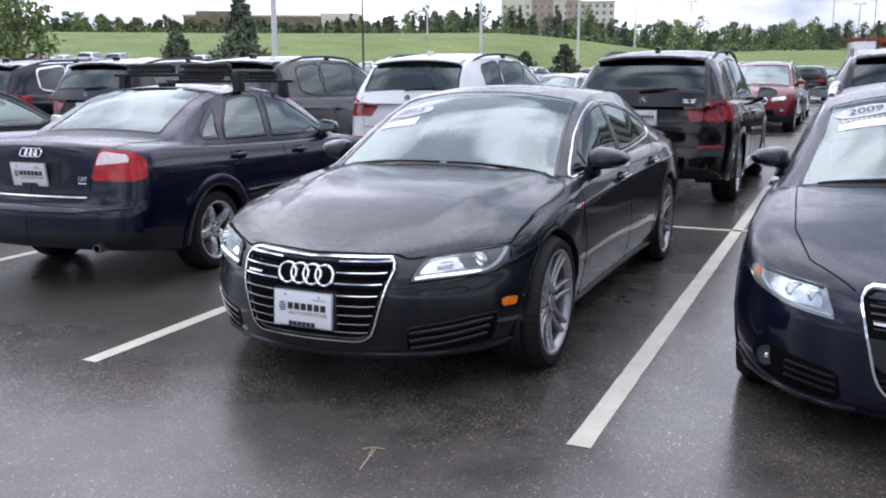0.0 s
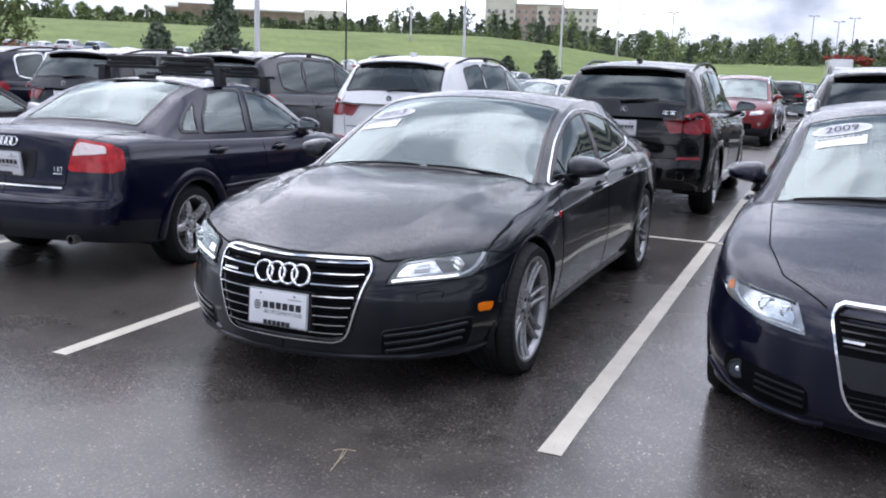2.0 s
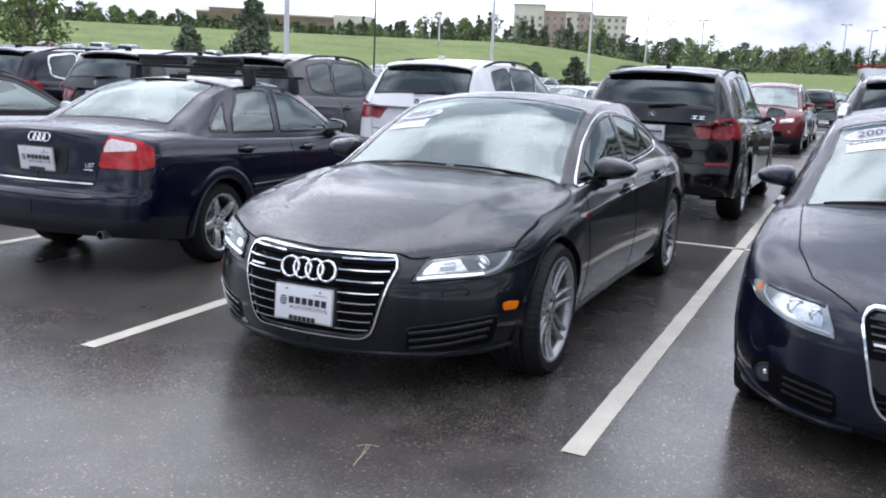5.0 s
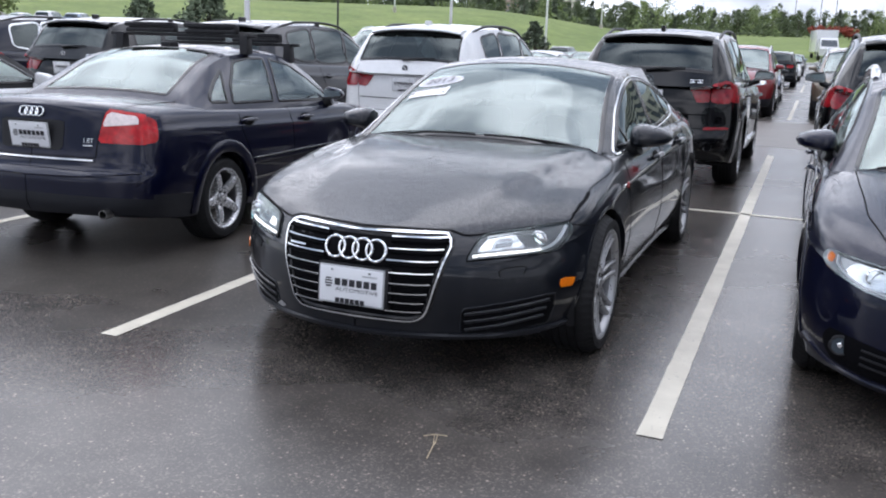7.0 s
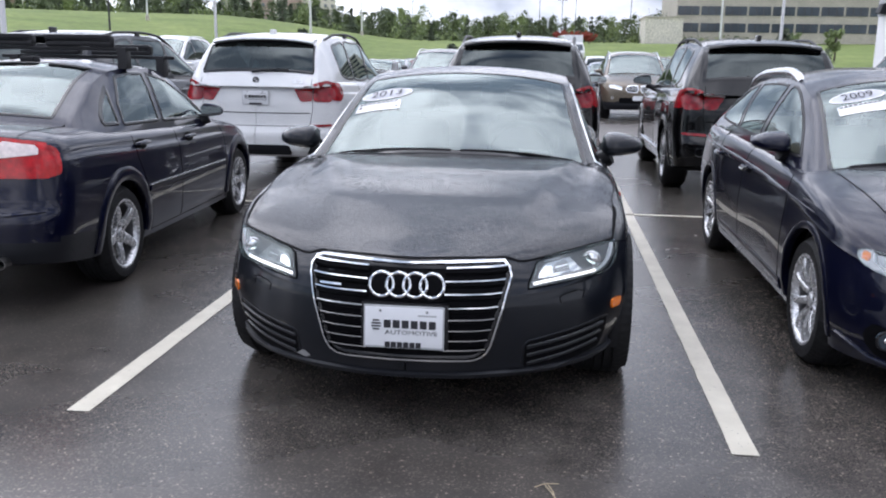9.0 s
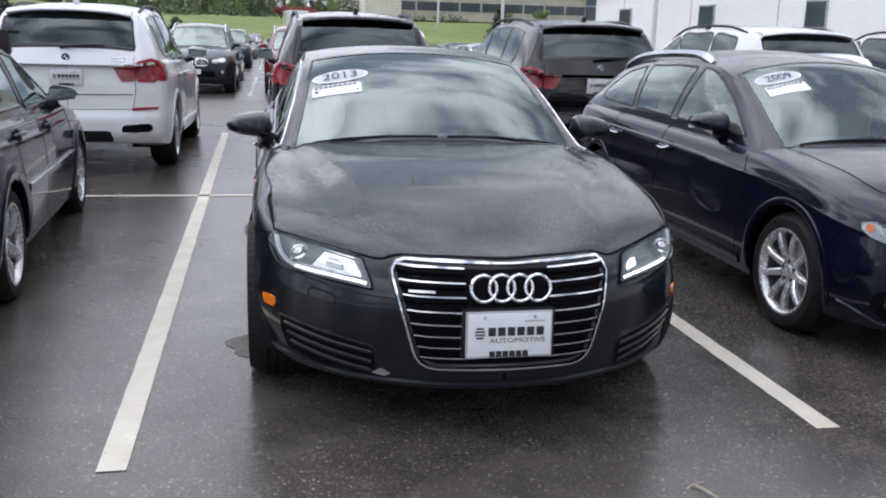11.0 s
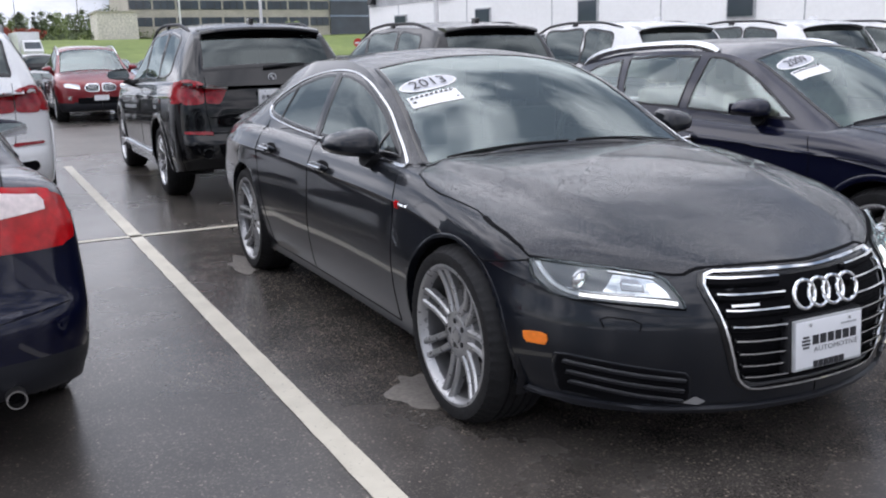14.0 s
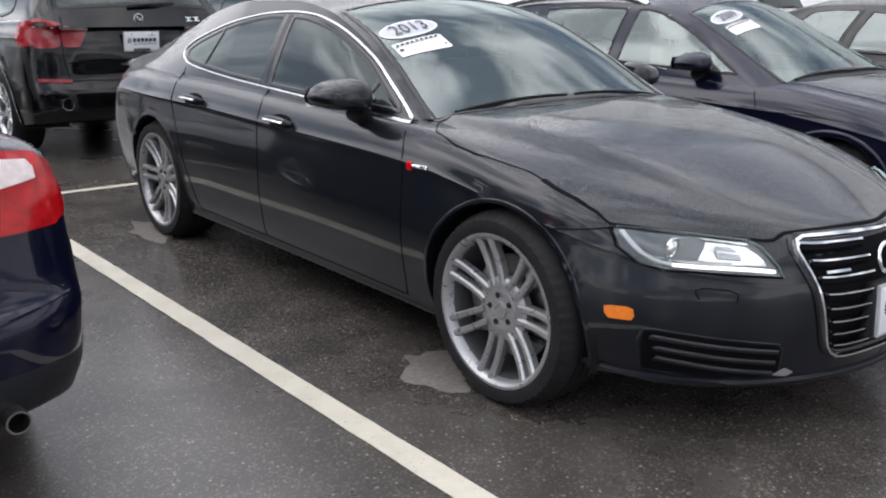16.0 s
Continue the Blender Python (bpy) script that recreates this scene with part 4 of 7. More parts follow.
SEDAN = dict(
    length=4.56, nose=0.62, nose_p=2.0, tail=0.36, tail_p=2.9,
    width=[(0, 0.86), (0.5, 0.865), (0.92, 0.885), (2.3, 0.885), (3.56, 0.885), (4.1, 0.885), (4.56, 0.875)],
    tuck=[(0, 0.9), (0.9, 0.925), (2.0, 0.91), (3.6, 0.91), (4.56, 0.93)],
    shoulder=[(0, 0.60), (0.3, 0.70), (0.9, 0.84), (1.4, 0.90), (2.3, 0.92), (3.3, 0.955), (4.0, 0.985), (4.56, 0.97)],
    top=[(0, 0.64), (0.15, 0.70), (0.5, 0.81), (1.0, 0.91), (1.3, 0.935), (1.42, 0.88), (3.5, 0.92), (3.75, 1.045), (4.2, 1.06), (4.48, 1.05), (4.56, 1.02)],
    under=[(0, 0.22), (0.6, 0.19), (3.6, 0.21), (4.56, 0.31)],
    cladding=[(0, 0.34), (0.5, 0.30), (0.9, 0.0), (3.6, 0.0), (3.85, 0.40), (4.56, 0.43)],
    front_lean=[(0.15, 0.08), (0.3, 0.02), (0.5, 0.02), (0.65, 0.09), (0.8, 0.16)],
    rear_lean=[(0.22, 0.10), (0.40, 0.0), (0.56, 0.0), (0.62, 0.05), (0.95, 0.11), (1.02, 0.12)],
    arches=[(0.91, 0.315, 0.345), (3.51, 0.315, 0.345)],
    cabin=(1.40, 3.62), house=(1.22, 3.86),
    crown=[(1.22, 0.92), (1.5, 1.10), (1.8, 1.27), (2.05, 1.37), (2.3, 1.415), (2.6, 1.425), (2.95, 1.408), (3.25, 1.34), (3.55, 1.195), (3.76, 1.08), (3.86, 1.01)],
    rail=[(1.22, 0.86), (1.5, 1.02), (1.8, 1.20), (2.05, 1.305), (2.3, 1.355), (2.6, 1.365), (2.95, 1.350), (3.25, 1.282), (3.55, 1.15), (3.76, 1.045), (3.86, 0.97)],
    rail_x=[(1.22, 0.74), (1.5, 0.70), (1.8, 0.645), (2.1, 0.61), (2.6, 0.59), (3.0, 0.585), (3.3, 0.60), (3.86, 0.68)],
    screen=(1.30, 2.04, 0.93), backlight=(3.03, 3.74, 0.82), sharp=0.3,
    windows=[[(1.58, 0.965), (1.85, 1.13), (2.12, 1.268), (2.43, 1.320), (2.52, 1.12), (2.55, 0.985), (2.1, 0.972)],
             [(2.64, 0.992), (2.61, 1.12), (2.52, 1.325), (2.75, 1.328), (2.97, 1.308), (3.19, 1.12), (3.25, 1.002)],
             [(3.32, 1.012), (3.29, 1.10), (3.19, 1.245), (3.35, 1.160), (3.49, 1.068), (3.53, 1.020)]],
    hubs=(0.91, 3.51), tyre_r=0.317, rim_r=0.225, tyre_w=0.23, hub_x=0.865,
)
WAGON = dict(
    length=4.70, nose=0.68, nose_p=2.0, tail=0.42, tail_p=2.6, sharp=0.7, crease=[(0, 0.978), (1, 0.978)],
    width=[(0, 0.89), (0.5, 0.895), (0.9, 0.915), (2.3, 0.90), (3.7, 0.915), (4.2, 0.89), (4.7, 0.85)],
    tuck=[(0, 0.9), (0.9, 0.93), (2.0, 0.90), (3.7, 0.90), (4.7, 0.92)],
    shoulder=[(0, 0.60), (0.3, 0.69), (0.9, 0.83), (1.4, 0.89), (2.3, 0.915), (3.4, 0.945), (4.2, 0.96), (4.7, 0.92)],
    top=[(0, 0.66), (0.15, 0.72), (0.5, 0.82), (1.0, 0.915), (1.35, 0.95), (1.45, 0.88), (4.45, 0.90), (4.7, 0.90)],
    under=[(0, 0.165), (0.6, 0.168), (1.3, 0.19), (3.7, 0.20), (4.7, 0.27)],
    cladding=[(0, 0.0), (4.7, 0.0)],
    front_lean=[(0.15, 0.09), (0.26, 0.01), (0.5, 0.02), (0.66, 0.08), (0.8, 0.16)],
    rear_lean=[(0.22, 0.10), (0.5, 0.0), (0.7, 0.02), (0.95, 0.09)],
    arches=[(0.95, 0.318, 0.352), (3.74, 0.318, 0.352)],
    cabin=(1.44, 4.5), house=(1.28, 4.66),
    crown=[(1.28, 0.93), (1.6, 1.12), (1.9, 1.275), (2.15, 1.380), (2.45, 1.435), (2.9, 1.452), (3.5, 1.435), (4.0, 1.385), (4.25, 1.31), (4.5, 1.10), (4.66, 0.95)],
    rail=[(1.28, 0.86), (1.6, 1.015), (1.9, 1.165), (2.15, 1.285), (2.45, 1.350), (2.9, 1.370), (3.5, 1.350), (4.0, 1.275), (4.25, 1.19), (4.5, 1.03), (4.66, 0.93)],
    rail_x=[(1.28, 0.76), (1.6, 0.71), (1.9, 0.655), (2.2, 0.625), (2.9, 0.60), (3.5, 0.59), (4.0, 0.585), (4.66, 0.62)],
    screen=(1.36, 2.16, 0.93), backlight=(4.12, 4.52, 0.90),
    windows=[arc([(1.64, 0.957), (1.87, 1.085), (2.12, 1.220), (2.36, 1.308), (2.52, 1.325)]) + [(2.545, 1.10), (2.56, 0.985), (2.1, 0.967)],
             [(2.65, 0.988), (2.64, 1.10), (2.62, 1.325), (2.9, 1.333), (3.39, 1.315), (3.31, 1.12), (3.25, 1.003)],
             [(3.33, 1.008), (3.39, 1.13), (3.48, 1.308)] + arc([(3.80, 1.255), (3.98, 1.15), (4.05, 1.06), (3.98, 1.032)])],
    hubs=(0.95, 3.74), tyre_r=0.32, rim_r=0.228, tyre_w=0.235, hub_x=0.885,
)
SUV = dict(
    length=4.86, nose=0.62, nose_p=2.1, tail=0.36, tail_p=2.8, sharp=0.4,
    width=[(0, 0.93), (0.5, 0.94), (0.9, 0.967), (2.4, 0.945), (3.8, 0.967), (4.4, 0.945), (4.86, 0.90)],
    tuck=[(0, 0.92), (0.9, 0.93), (2.0, 0.90), (3.8, 0.90), (4.86, 0.93)],
    shoulder=[(0, 0.80), (0.3, 0.90), (0.9, 1.02), (1.4, 1.07), (2.3, 1.10), (3.4, 1.13), (4.4, 1.15), (4.86, 1.13)],
    top=[(0, 0.84), (0.15, 0.92), (0.5, 1.02), (1.0, 1.10), (1.35, 1.13), (1.5, 1.06), (4.6, 1.08), (4.86, 1.10)],
    under=[(0, 0.27), (0.6, 0.24), (3.8, 0.25), (4.86, 0.34)],
    cladding=[(0, 0.45), (0.6, 0.42), (1.0, 0.36), (3.6, 0.36), (4.1, 0.42), (4.86, 0.46)],
    front_lean=[(0.2, 0.10), (0.4, 0.01), (0.7, 0.02), (0.9, 0.10), (1.0, 0.15)],
    rear_lean=[(0.3, 0.10), (0.45, 0.0), (0.60, 0.0), (0.68, 0.05), (0.95, 0.075), (1.15, 0.13)],
    arches=[(0.88, 0.375, 0.43), (3.81, 0.375, 0.43)],
    cabin=(1.48, 4.72), house=(1.30, 4.80),
    crown=[(1.30, 1.10), (1.6, 1.27), (1.95, 1.47), (2.25, 1.61), (2.6, 1.68), (3.1, 1.705), (3.8, 1.69), (4.3, 1.65), (4.44, 1.60), (4.55, 1.48), (4.68, 1.28), (4.80, 1.10)],
    rail=[(1.30, 1.05), (1.6, 1.215), (1.95, 1.405), (2.25, 1.54), (2.6, 1.615), (3.1, 1.645), (3.8, 1.628), (4.3, 1.585), (4.44, 1.535), (4.55, 1.425), (4.68, 1.245), (4.80, 1.10)],
    rail_x=[(1.30, 0.80), (1.6, 0.76), (1.95, 0.71), (2.3, 0.68), (3.1, 0.665), (3.8, 0.655), (4.3, 0.645), (4.55, 0.67), (4.80, 0.74)],
    screen=(1.38, 2.24, 0.93), backlight=(4.46, 4.685, 0.93), crown_p=2.6,
    windows=[fill([(1.60, 1.14), (1.85, 1.275), (2.15, 1.435), (2.46, 1.55), (2.56, 1.34), (2.56, 1.155), (2.1, 1.135)], 5),
             fill([(2.64, 1.165), (2.64, 1.34), (2.56, 1.575), (3.0, 1.592), (3.40, 1.588), (3.48, 1.37), (3.48, 1.175)], 5),
             fill([(3.56, 1.185), (3.56, 1.38), (3.50, 1.582), (3.85, 1.565), (4.07, 1.52), (4.13, 1.36), (4.09, 1.215)], 5)],
    hubs=(0.88, 3.81), tyre_r=0.372, rim_r=0.258, tyre_w=0.26, hub_x=0.945,
)



def lift(z):
    return z if z < 0.6 else 0.6 + (z - 0.6) * 1.055


for key in ("shoulder", "top", "crown", "rail"):
    SUV[key] = [(y, lift(z)) for y, z in SUV[key]]
SUV["windows"] = [[(y, lift(z)) for y, z in o] for o in SUV["windows"]]


def seams(skin, root, lines, axis, w=0.006, name="panel_gap"):
    for ln in lines:
        part(name, skin.ribbon(ln, axis, w, 0.0022, -0.004, step=0.03), M_RECESS, root)


def window_trims(s, skin, root, mat, width=0.03, off=0.006, name="window_trim"):
    for ax in ("right", "left"):
        b = bmesh.new()
        for o in s["windows"]:
            skin.ribbon(o, ax, width, off, -0.01, closed=True, step=0.025, bm=b)
        part(name, b, mat, root)
    # screen surrounds
    W0, W1, q = s["screen"]
    B0, B1, bq = s["backlight"]
    for y0, y1, k, nm in ((W0, W1, q, "windscreen_seal"), (B0, B1, bq, "rear_window_seal")):
        ys = np.linspace(y0, y1, 14)
        r = [(float(interp(s["rail_x"], [y])[0]) * k, y) for y in ys]
        loop = [(-x, y) for x, y in r] + r[::-1]
        b = skin.ribbon(loop, "top", 0.024, 0.004, -0.012, closed=True, step=0.03)
        part(nm, b, M_GLOSSBLACK, root)


def handles(skin, root, spots, mat, lip=True):
    for ax in ("right", "left"):
        sg = 1 if ax == "right" else -1
        for y, z in spots:
            b = bmesh.new()
            base = [skin.lay(y + d, z + 0.01 * d, ax, h) for d, h in ((-0.10, 0.004), (-0.085, 0.028), (0.0, 0.036), (0.085, 0.028), (0.10, 0.004))]
            tube(b, base, [0.011, 0.014, 0.016, 0.014, 0.011], 8)
            hd = part("door_handle", b, mat, root)
            if lip:
                b = bmesh.new()
                tube(b, [p + Vector((0.016 * sg, 0, -0.004)) for p in base[1:4]], 0.006, 6)
                part("handle_strip", b, M_CHROME, hd, "chrome handle strip")
            # flat near-black oval: the shade of the finger scoop painted on the door
            b = skin.patch([(y + 0.10 * math.cos(a), z + 0.035 * math.sin(a)) for a in np.arange(14) * 2 * math.pi / 14], ax, 0.0025, 0.03)
            part("handle_recess", b, M_RECESS, root)


def arch_lips(s, skin, root, mat, width=0.035, off=0.008):
    for hy, hz, rad in s["arches"]:
        for ax in ("right", "left"):
            a = np.linspace(radians(-12), radians(192), 40)
            ln = [(hy + (rad + width * 0.56) * math.cos(t), hz + (rad + width * 0.56) * math.sin(t)) for t in a]
            ln = [p for p in ln if p[1] > 0.24]
            b = skin.ribbon(ln, ax, width, off, -0.03, step=0.03)
            part("arch_lip", b, mat, root)


def rounded(pts, r=0.25, n=4):
    """Polygon with its corners rounded by a fraction of the sides."""
    out = []
    m = len(pts)
    for i in range(m):
        p, a, b = np.array(pts[i]), np.array(pts[i - 1]), np.array(pts[(i + 1) % m])
        la, lb = np.linalg.norm(a - p), np.linalg.norm(b - p)
        d = min(la, lb) * r
        s, e = p + (a - p) / la * d, p + (b - p) / lb * d
        for t in np.linspace(0, 1, n + 1):
            out.append(tuple((1 - t) ** 2 * s + 2 * t * (1 - t) * p + t**2 * e))
    return out


# ---- the grey four-door coupe ----
def build_coupe(m):
    s = COUPE
    root = thing("coupe_car", "dark grey metallic four-door coupe, wet with rain, parked nose out", "car", m)
    body, roof, skin = car_shell(s, M_GREY, root, 0.03, M_WSDK, M_WS, M_WSDK)
    wheel_set(s, root, (7, "double"))
    arch_lips(s, skin, root, M_GREY, 0.016, 0.003)
    cabin(s, root, M_SEAT, 2.25, 3.15, 0.92)
    # window line
    for ax in ("right", "left"):
        outer = arc([(1.572, 0.914), (1.80, 1.048), (1.99, 1.152), (2.29, 1.260), (2.59, 1.309), (2.98, 1.299), (3.37, 1.238), (3.68, 1.148), (3.775, 1.082), (3.70, 1.036), (3.56, 1.010), (3.15, 0.979), (2.67, 0.958), (2.2, 0.940), (1.60, 0.917)])
        b = skin.ribbon(outer, ax, 0.010, 0.006, -0.006, closed=True, step=0.025)
        part("window_trim", b, M_SATIN, root, "bright aluminium window surround")
        b = bmesh.new()
        for o in s["windows"]:
            skin.ribbon(o, ax, 0.022, 0.004, -0.01, closed=True, step=0.025, bm=b)
        skin.ribbon([(2.745, 0.962), (2.742, 1.1), (2.732, 1.298)], ax, 0.078, 0.0055, -0.01, bm=b)
        skin.ribbon([(3.36, 1.225), (3.45, 1.015)], ax, 0.020, 0.0055, -0.01, bm=b)
        skin.ribbon([(1.86, 1.05), (1.90, 0.945)], ax, 0.022, 0.0055, -0.01, bm=b)
        part("window_frame", b, M_GLOSSBLACK, root)
    W0, W1, q = s["screen"]
    r = [(float(interp(s["rail_x"], [y])[0]) * q, y) for y in np.linspace(W0, W1, 14)]
    part("windscreen_seal", skin.ribbon([(-x, y) for x, y in r] + r[::-1], "top", 0.026, 0.004, -0.012, closed=True), M_GLOSSBLACK, root)
    # panel gaps
    for ax in ("right", "left"):
        seams(skin, root, [[(1.555, 0.913), (1.515, 0.83), (1.49, 0.75), (1.475, 0.55), (1.48, 0.33), (1.5, 0.25)], [(2.70, 0.95), (2.675, 0.875), (2.63, 0.6), (2.64, 0.40), (2.66, 0.25)],
                           [(3.66, 1.0), (3.62, 0.85), (3.50, 0.62), (3.42, 0.40), (3.38, 0.25)], [(1.5, 0.25), (2.4, 0.245), (3.38, 0.25)],
                           [(0.55, 0.706), (0.64, 0.690), (0.74, 0.677)],
                           [(1.51, 0.926), (1.60, 0.920)], [(0.83, 0.812), (0.80, 0.804), (0.68, 0.772), (0.60, 0.743), (0.55, 0.716)]], ax, 0.005)
        edge = [skin.lay(y, z, ax, 0) for y, z in [(1.53, 0.928), (1.40, 0.903), (1.26, 0.874), (1.13, 0.856), (1.0, 0.842), (0.89, 0.826), (0.83, 0.812)]]
        seams(skin, root, [[(v.x, v.y) for v in edge]], "top", 0.005)
    seams(skin, root, [[(-0.815, 0.718), (-0.64, 0.695), (-0.50, 0.676), (-0.44, 0.668), (-0.385, 0.686), (-0.2, 0.688), (0, 0.689), (0.2, 0.688), (0.385, 0.686), (0.44, 0.668), (0.50, 0.676), (0.64, 0.695), (0.815, 0.718)]], "front", 0.007)
    for sg, x0 in ((1, 0.05), (-1, -0.62)):
        b = bmesh.new()
        tube(b, [skin.lay(x0 + d, 1.512 + 0.03 * abs(x0 + d), "top", 0.006) for d in np.linspace(0, 0.62, 9)], 0.005, 6)
        part("wiper", b, M_TRIM, root)
    # door mirrors, handles, sill
    for sg in (1, -1):
        door_mirror(root, 0.815, 1.875, 0.985, M_GREY, sg, 1.05)
    handles(skin, root, [(2.455, 0.828), (3.36, 0.850)], M_GREY)
    for ax in ("right", "left"):
        b = skin.ribbon([(1.345, 0.780), (1.43, 0.777)], ax, 0.014, 0.005)
        bd = part("fender_badge", b, M_CHROME, root, "small chrome and red fender badge")
        part("badge_tip", skin.ribbon([(1.432, 0.776), (1.462, 0.775)], ax, 0.032, 0.006), M_REDLENS, bd)
    # grille
    go = rounded([(-0.375, 0.668), (0.375, 0.668), (0.402, 0.630), (0.312, 0.302), (-0.312, 0.302), (-0.402, 0.630)], 0.20)
    gr = part("grille", skin.patch(go, "front", 0.0035, 0.05), M_RECESS, root)
    part("grille_frame", skin.ribbon(go, "front", 0.011, 0.022, -0.01, closed=True, step=0.03), M_CHROME, gr, "bright chrome grille frame")
    part("grille_surround", skin.ribbon(go, "front", 0.030, 0.008, -0.01, closed=True, step=0.03), M_GLOSSBLACK, gr)
    for z in (0.640, 0.597, 0.551, 0.507, 0.464, 0.421, 0.380, 0.341):
        hw = 0.395 - max(0, 0.63 - z) * 0.275 - 0.010
        gap = 0.15 if z > 0.53 or z < 0.50 else 0.0
        for sg in (1, -1):
            ln = [(sg * max(gap, 0.0), z), (sg * (hw - 0.05), z), (sg * hw, z + 0.004)]
            sl = part("grille_slat", skin.ribbon(ln, "front", 0.021, 0.022, 0.0, step=0.04), M_RECESS, gr)
            part("slat_edge", skin.ribbon([(a, c + 0.007) for a, c in ln], "front", 0.0085, 0.029, 0.01, step=0.04), M_CHROME, sl)
    em = ring_emblem(root, skin.lay(0, 0.588, "front", 0.034), 0.0465, -14, thick=0.0068)
    part("model_badge", skin.ribbon([(-0.345, 0.5735), (-0.255, 0.5735)], "front", 0.013, 0.031), M_CHROME, root)
    b = bmesh.new()
    box(b, -0.172, 0.172, -0.016, 0.03, -0.090, 0.090, 0.008)
    hold = part("plate_holder", b, M_TRIM, root)
    hold.matrix_basis = pose(0, skin.lay(0.1, 0.44, "front", 0)[1] - 0.012, 0.44, -4)
    plate(root, pose(0, skin.lay(0.1, 0.44, "front", 0)[1] - 0.030, 0.44, -4))
    # headlamps
    for sg in (1, -1):
        def mx(p):
            return [(sg * a, c) for a, c in p]
        o = [(0.466, 0.572), (0.502, 0.668), (0.64, 0.688), (0.72, 0.698), (0.823, 0.712), (0.825, 0.656), (0.794, 0.609), (0.755, 0.597), (0.69, 0.594), (0.62, 0.587), (0.54, 0.580)]
        o = rounded(o, 0.10, 2)
        hl = part("headlamp", skin.patch(mx(o), "front", 0.003, 0.03), M_LAMPBACK, root, "headlamp with a white light strip")
        part("lamp_bezel", skin.ribbon(mx(o), "front", 0.007, 0.006, -0.004, closed=True, step=0.025), M_RECESS, hl)
        drl = [(0.492, 0.590), (0.54, 0.597), (0.62, 0.604), (0.69, 0.609), (0.735, 0.613)]
        part("light_strip", skin.ribbon(mx(drl), "front", 0.010, 0.013, 0.0, step=0.02), M_LED, hl, "lit white daytime light strip")
        part("light_guide", skin.ribbon(mx([(0.735, 0.613), (0.765, 0.622), (0.788, 0.645), (0.801, 0.675), (0.806, 0.700)]), "front", 0.013, 0.013, 0.0, step=0.02), M_PLATE, hl)
        part("lamp_insert", skin.patch(mx(rounded([(0.500, 0.606), (0.530, 0.655), (0.632, 0.672), (0.676, 0.628), (0.69, 0.618)], 0.12)), "front", 0.006, 0.02), M_LAMPIN, hl)
        part("lamp_core", skin.patch(mx(rounded([(0.510, 0.614), (0.528, 0.642), (0.556, 0.646), (0.556, 0.618)], 0.15)), "front", 0.012, 0.02), M_LED, hl)
        part("lamp_pocket", skin.patch(mx(rounded([(0.566, 0.622), (0.568, 0.652), (0.622, 0.660), (0.634, 0.630)], 0.15)), "front", 0.010, 0.02), M_LAMPDK, hl)
        part("lamp_rib", skin.ribbon(mx([(0.572, 0.638), (0.622, 0.645)]), "front", 0.010, 0.013, 0.0, step=0.02), M_LAMPIN, hl)
        part("lamp_brow", skin.ribbon(mx([(0.527, 0.660), (0.58, 0.668), (0.640, 0.678)]), "front", 0.005, 0.012, 0.0, step=0.02), M_LAMPIN, hl)
        part("lamp_shelf", skin.ribbon(mx([(0.60, 0.615), (0.70, 0.622), (0.76, 0.633)]), "front", 0.009, 0.008, 0.0, step=0.02), M_LAMPDK, hl)
        c = skin.lay(sg * 0.722, 0.655, "front", 0.006)
        b = bmesh.new()
        rws = []
        for i in range(7):
            t = i / 6
            rws.append([b.verts.new((c.x + 0.029 * math.cos(q) * math.cos(t * 1.5), c.y - 0.012 * math.sin(t * 1.5), c.z + 0.029 * math.sin(q) * math.cos(t * 1.5))) for q in np.arange(18) * 2 * math.pi / 18])
        grid_faces(b, rws, closed_v=True)
        part("projector_lens", b, M_CHROME, hl)
        b = bmesh.new()
        tube(b, [(c.x + 0.034 * math.cos(q), c.y - 0.004, c.z + 0.034 * math.sin(q)) for q in np.linspace(0, 2 * math.pi, 25)], 0.005, 6, caps=False)
        part("projector_ring", b, M_SATIN, hl)
        lens = part("lamp_lens", skin.patch(mx(o), "front", 0.018, 0.03, 0.012), M_CLEAR, hl)
        lens.visible_shadow = False
        # side marker, intakes, washer flap
        part("side_marker", skin.patch(rounded([(0.435, 0.437), (0.442, 0.478), (0.522, 0.476), (0.515, 0.437)], 0.25), "right" if sg > 0 else "left", 0.006, 0.02, 0.008), M_AMBER, root, "orange side marker")
        it = rounded([(0.455, 0.252), (0.468, 0.362), (0.62, 0.386), (0.800, 0.416), (0.802, 0.37), (0.770, 0.268), (0.62, 0.248)], 0.09)
        ik = part("air_intake", skin.patch(mx(it), "front", 0.003, 0.03), M_RECESS, root)
        part("intake_frame", skin.ribbon(mx(it), "front", 0.010, 0.003, -0.005, closed=True, step=0.025), M_GREY, ik)
        for k in range(3):
            z0 = 0.350 - 0.037 * k
            part("intake_louvre", skin.ribbon(mx([(0.475, z0 - 0.012), (0.62, z0 + 0.008), (0.785 - 0.012 * k, z0 + 0.038)]), "front", 0.0135, 0.008, -0.004, step=0.03), M_CLAD, ik, "gloss black louvre")
            part("louvre_edge", skin.ribbon(mx([(0.478, z0 - 0.006), (0.62, z0 + 0.014), (0.78 - 0.012 * k, z0 + 0.043)]), "front", 0.0065, 0.010, 0.0, step=0.03), M_LOUVRE, ik)
        seams(skin, root, [mx(rounded([(0.60, 0.505), (0.60, 0.54), (0.70, 0.55), (0.70, 0.515)], 0.2))], "front", 0.004, "washer_flap")
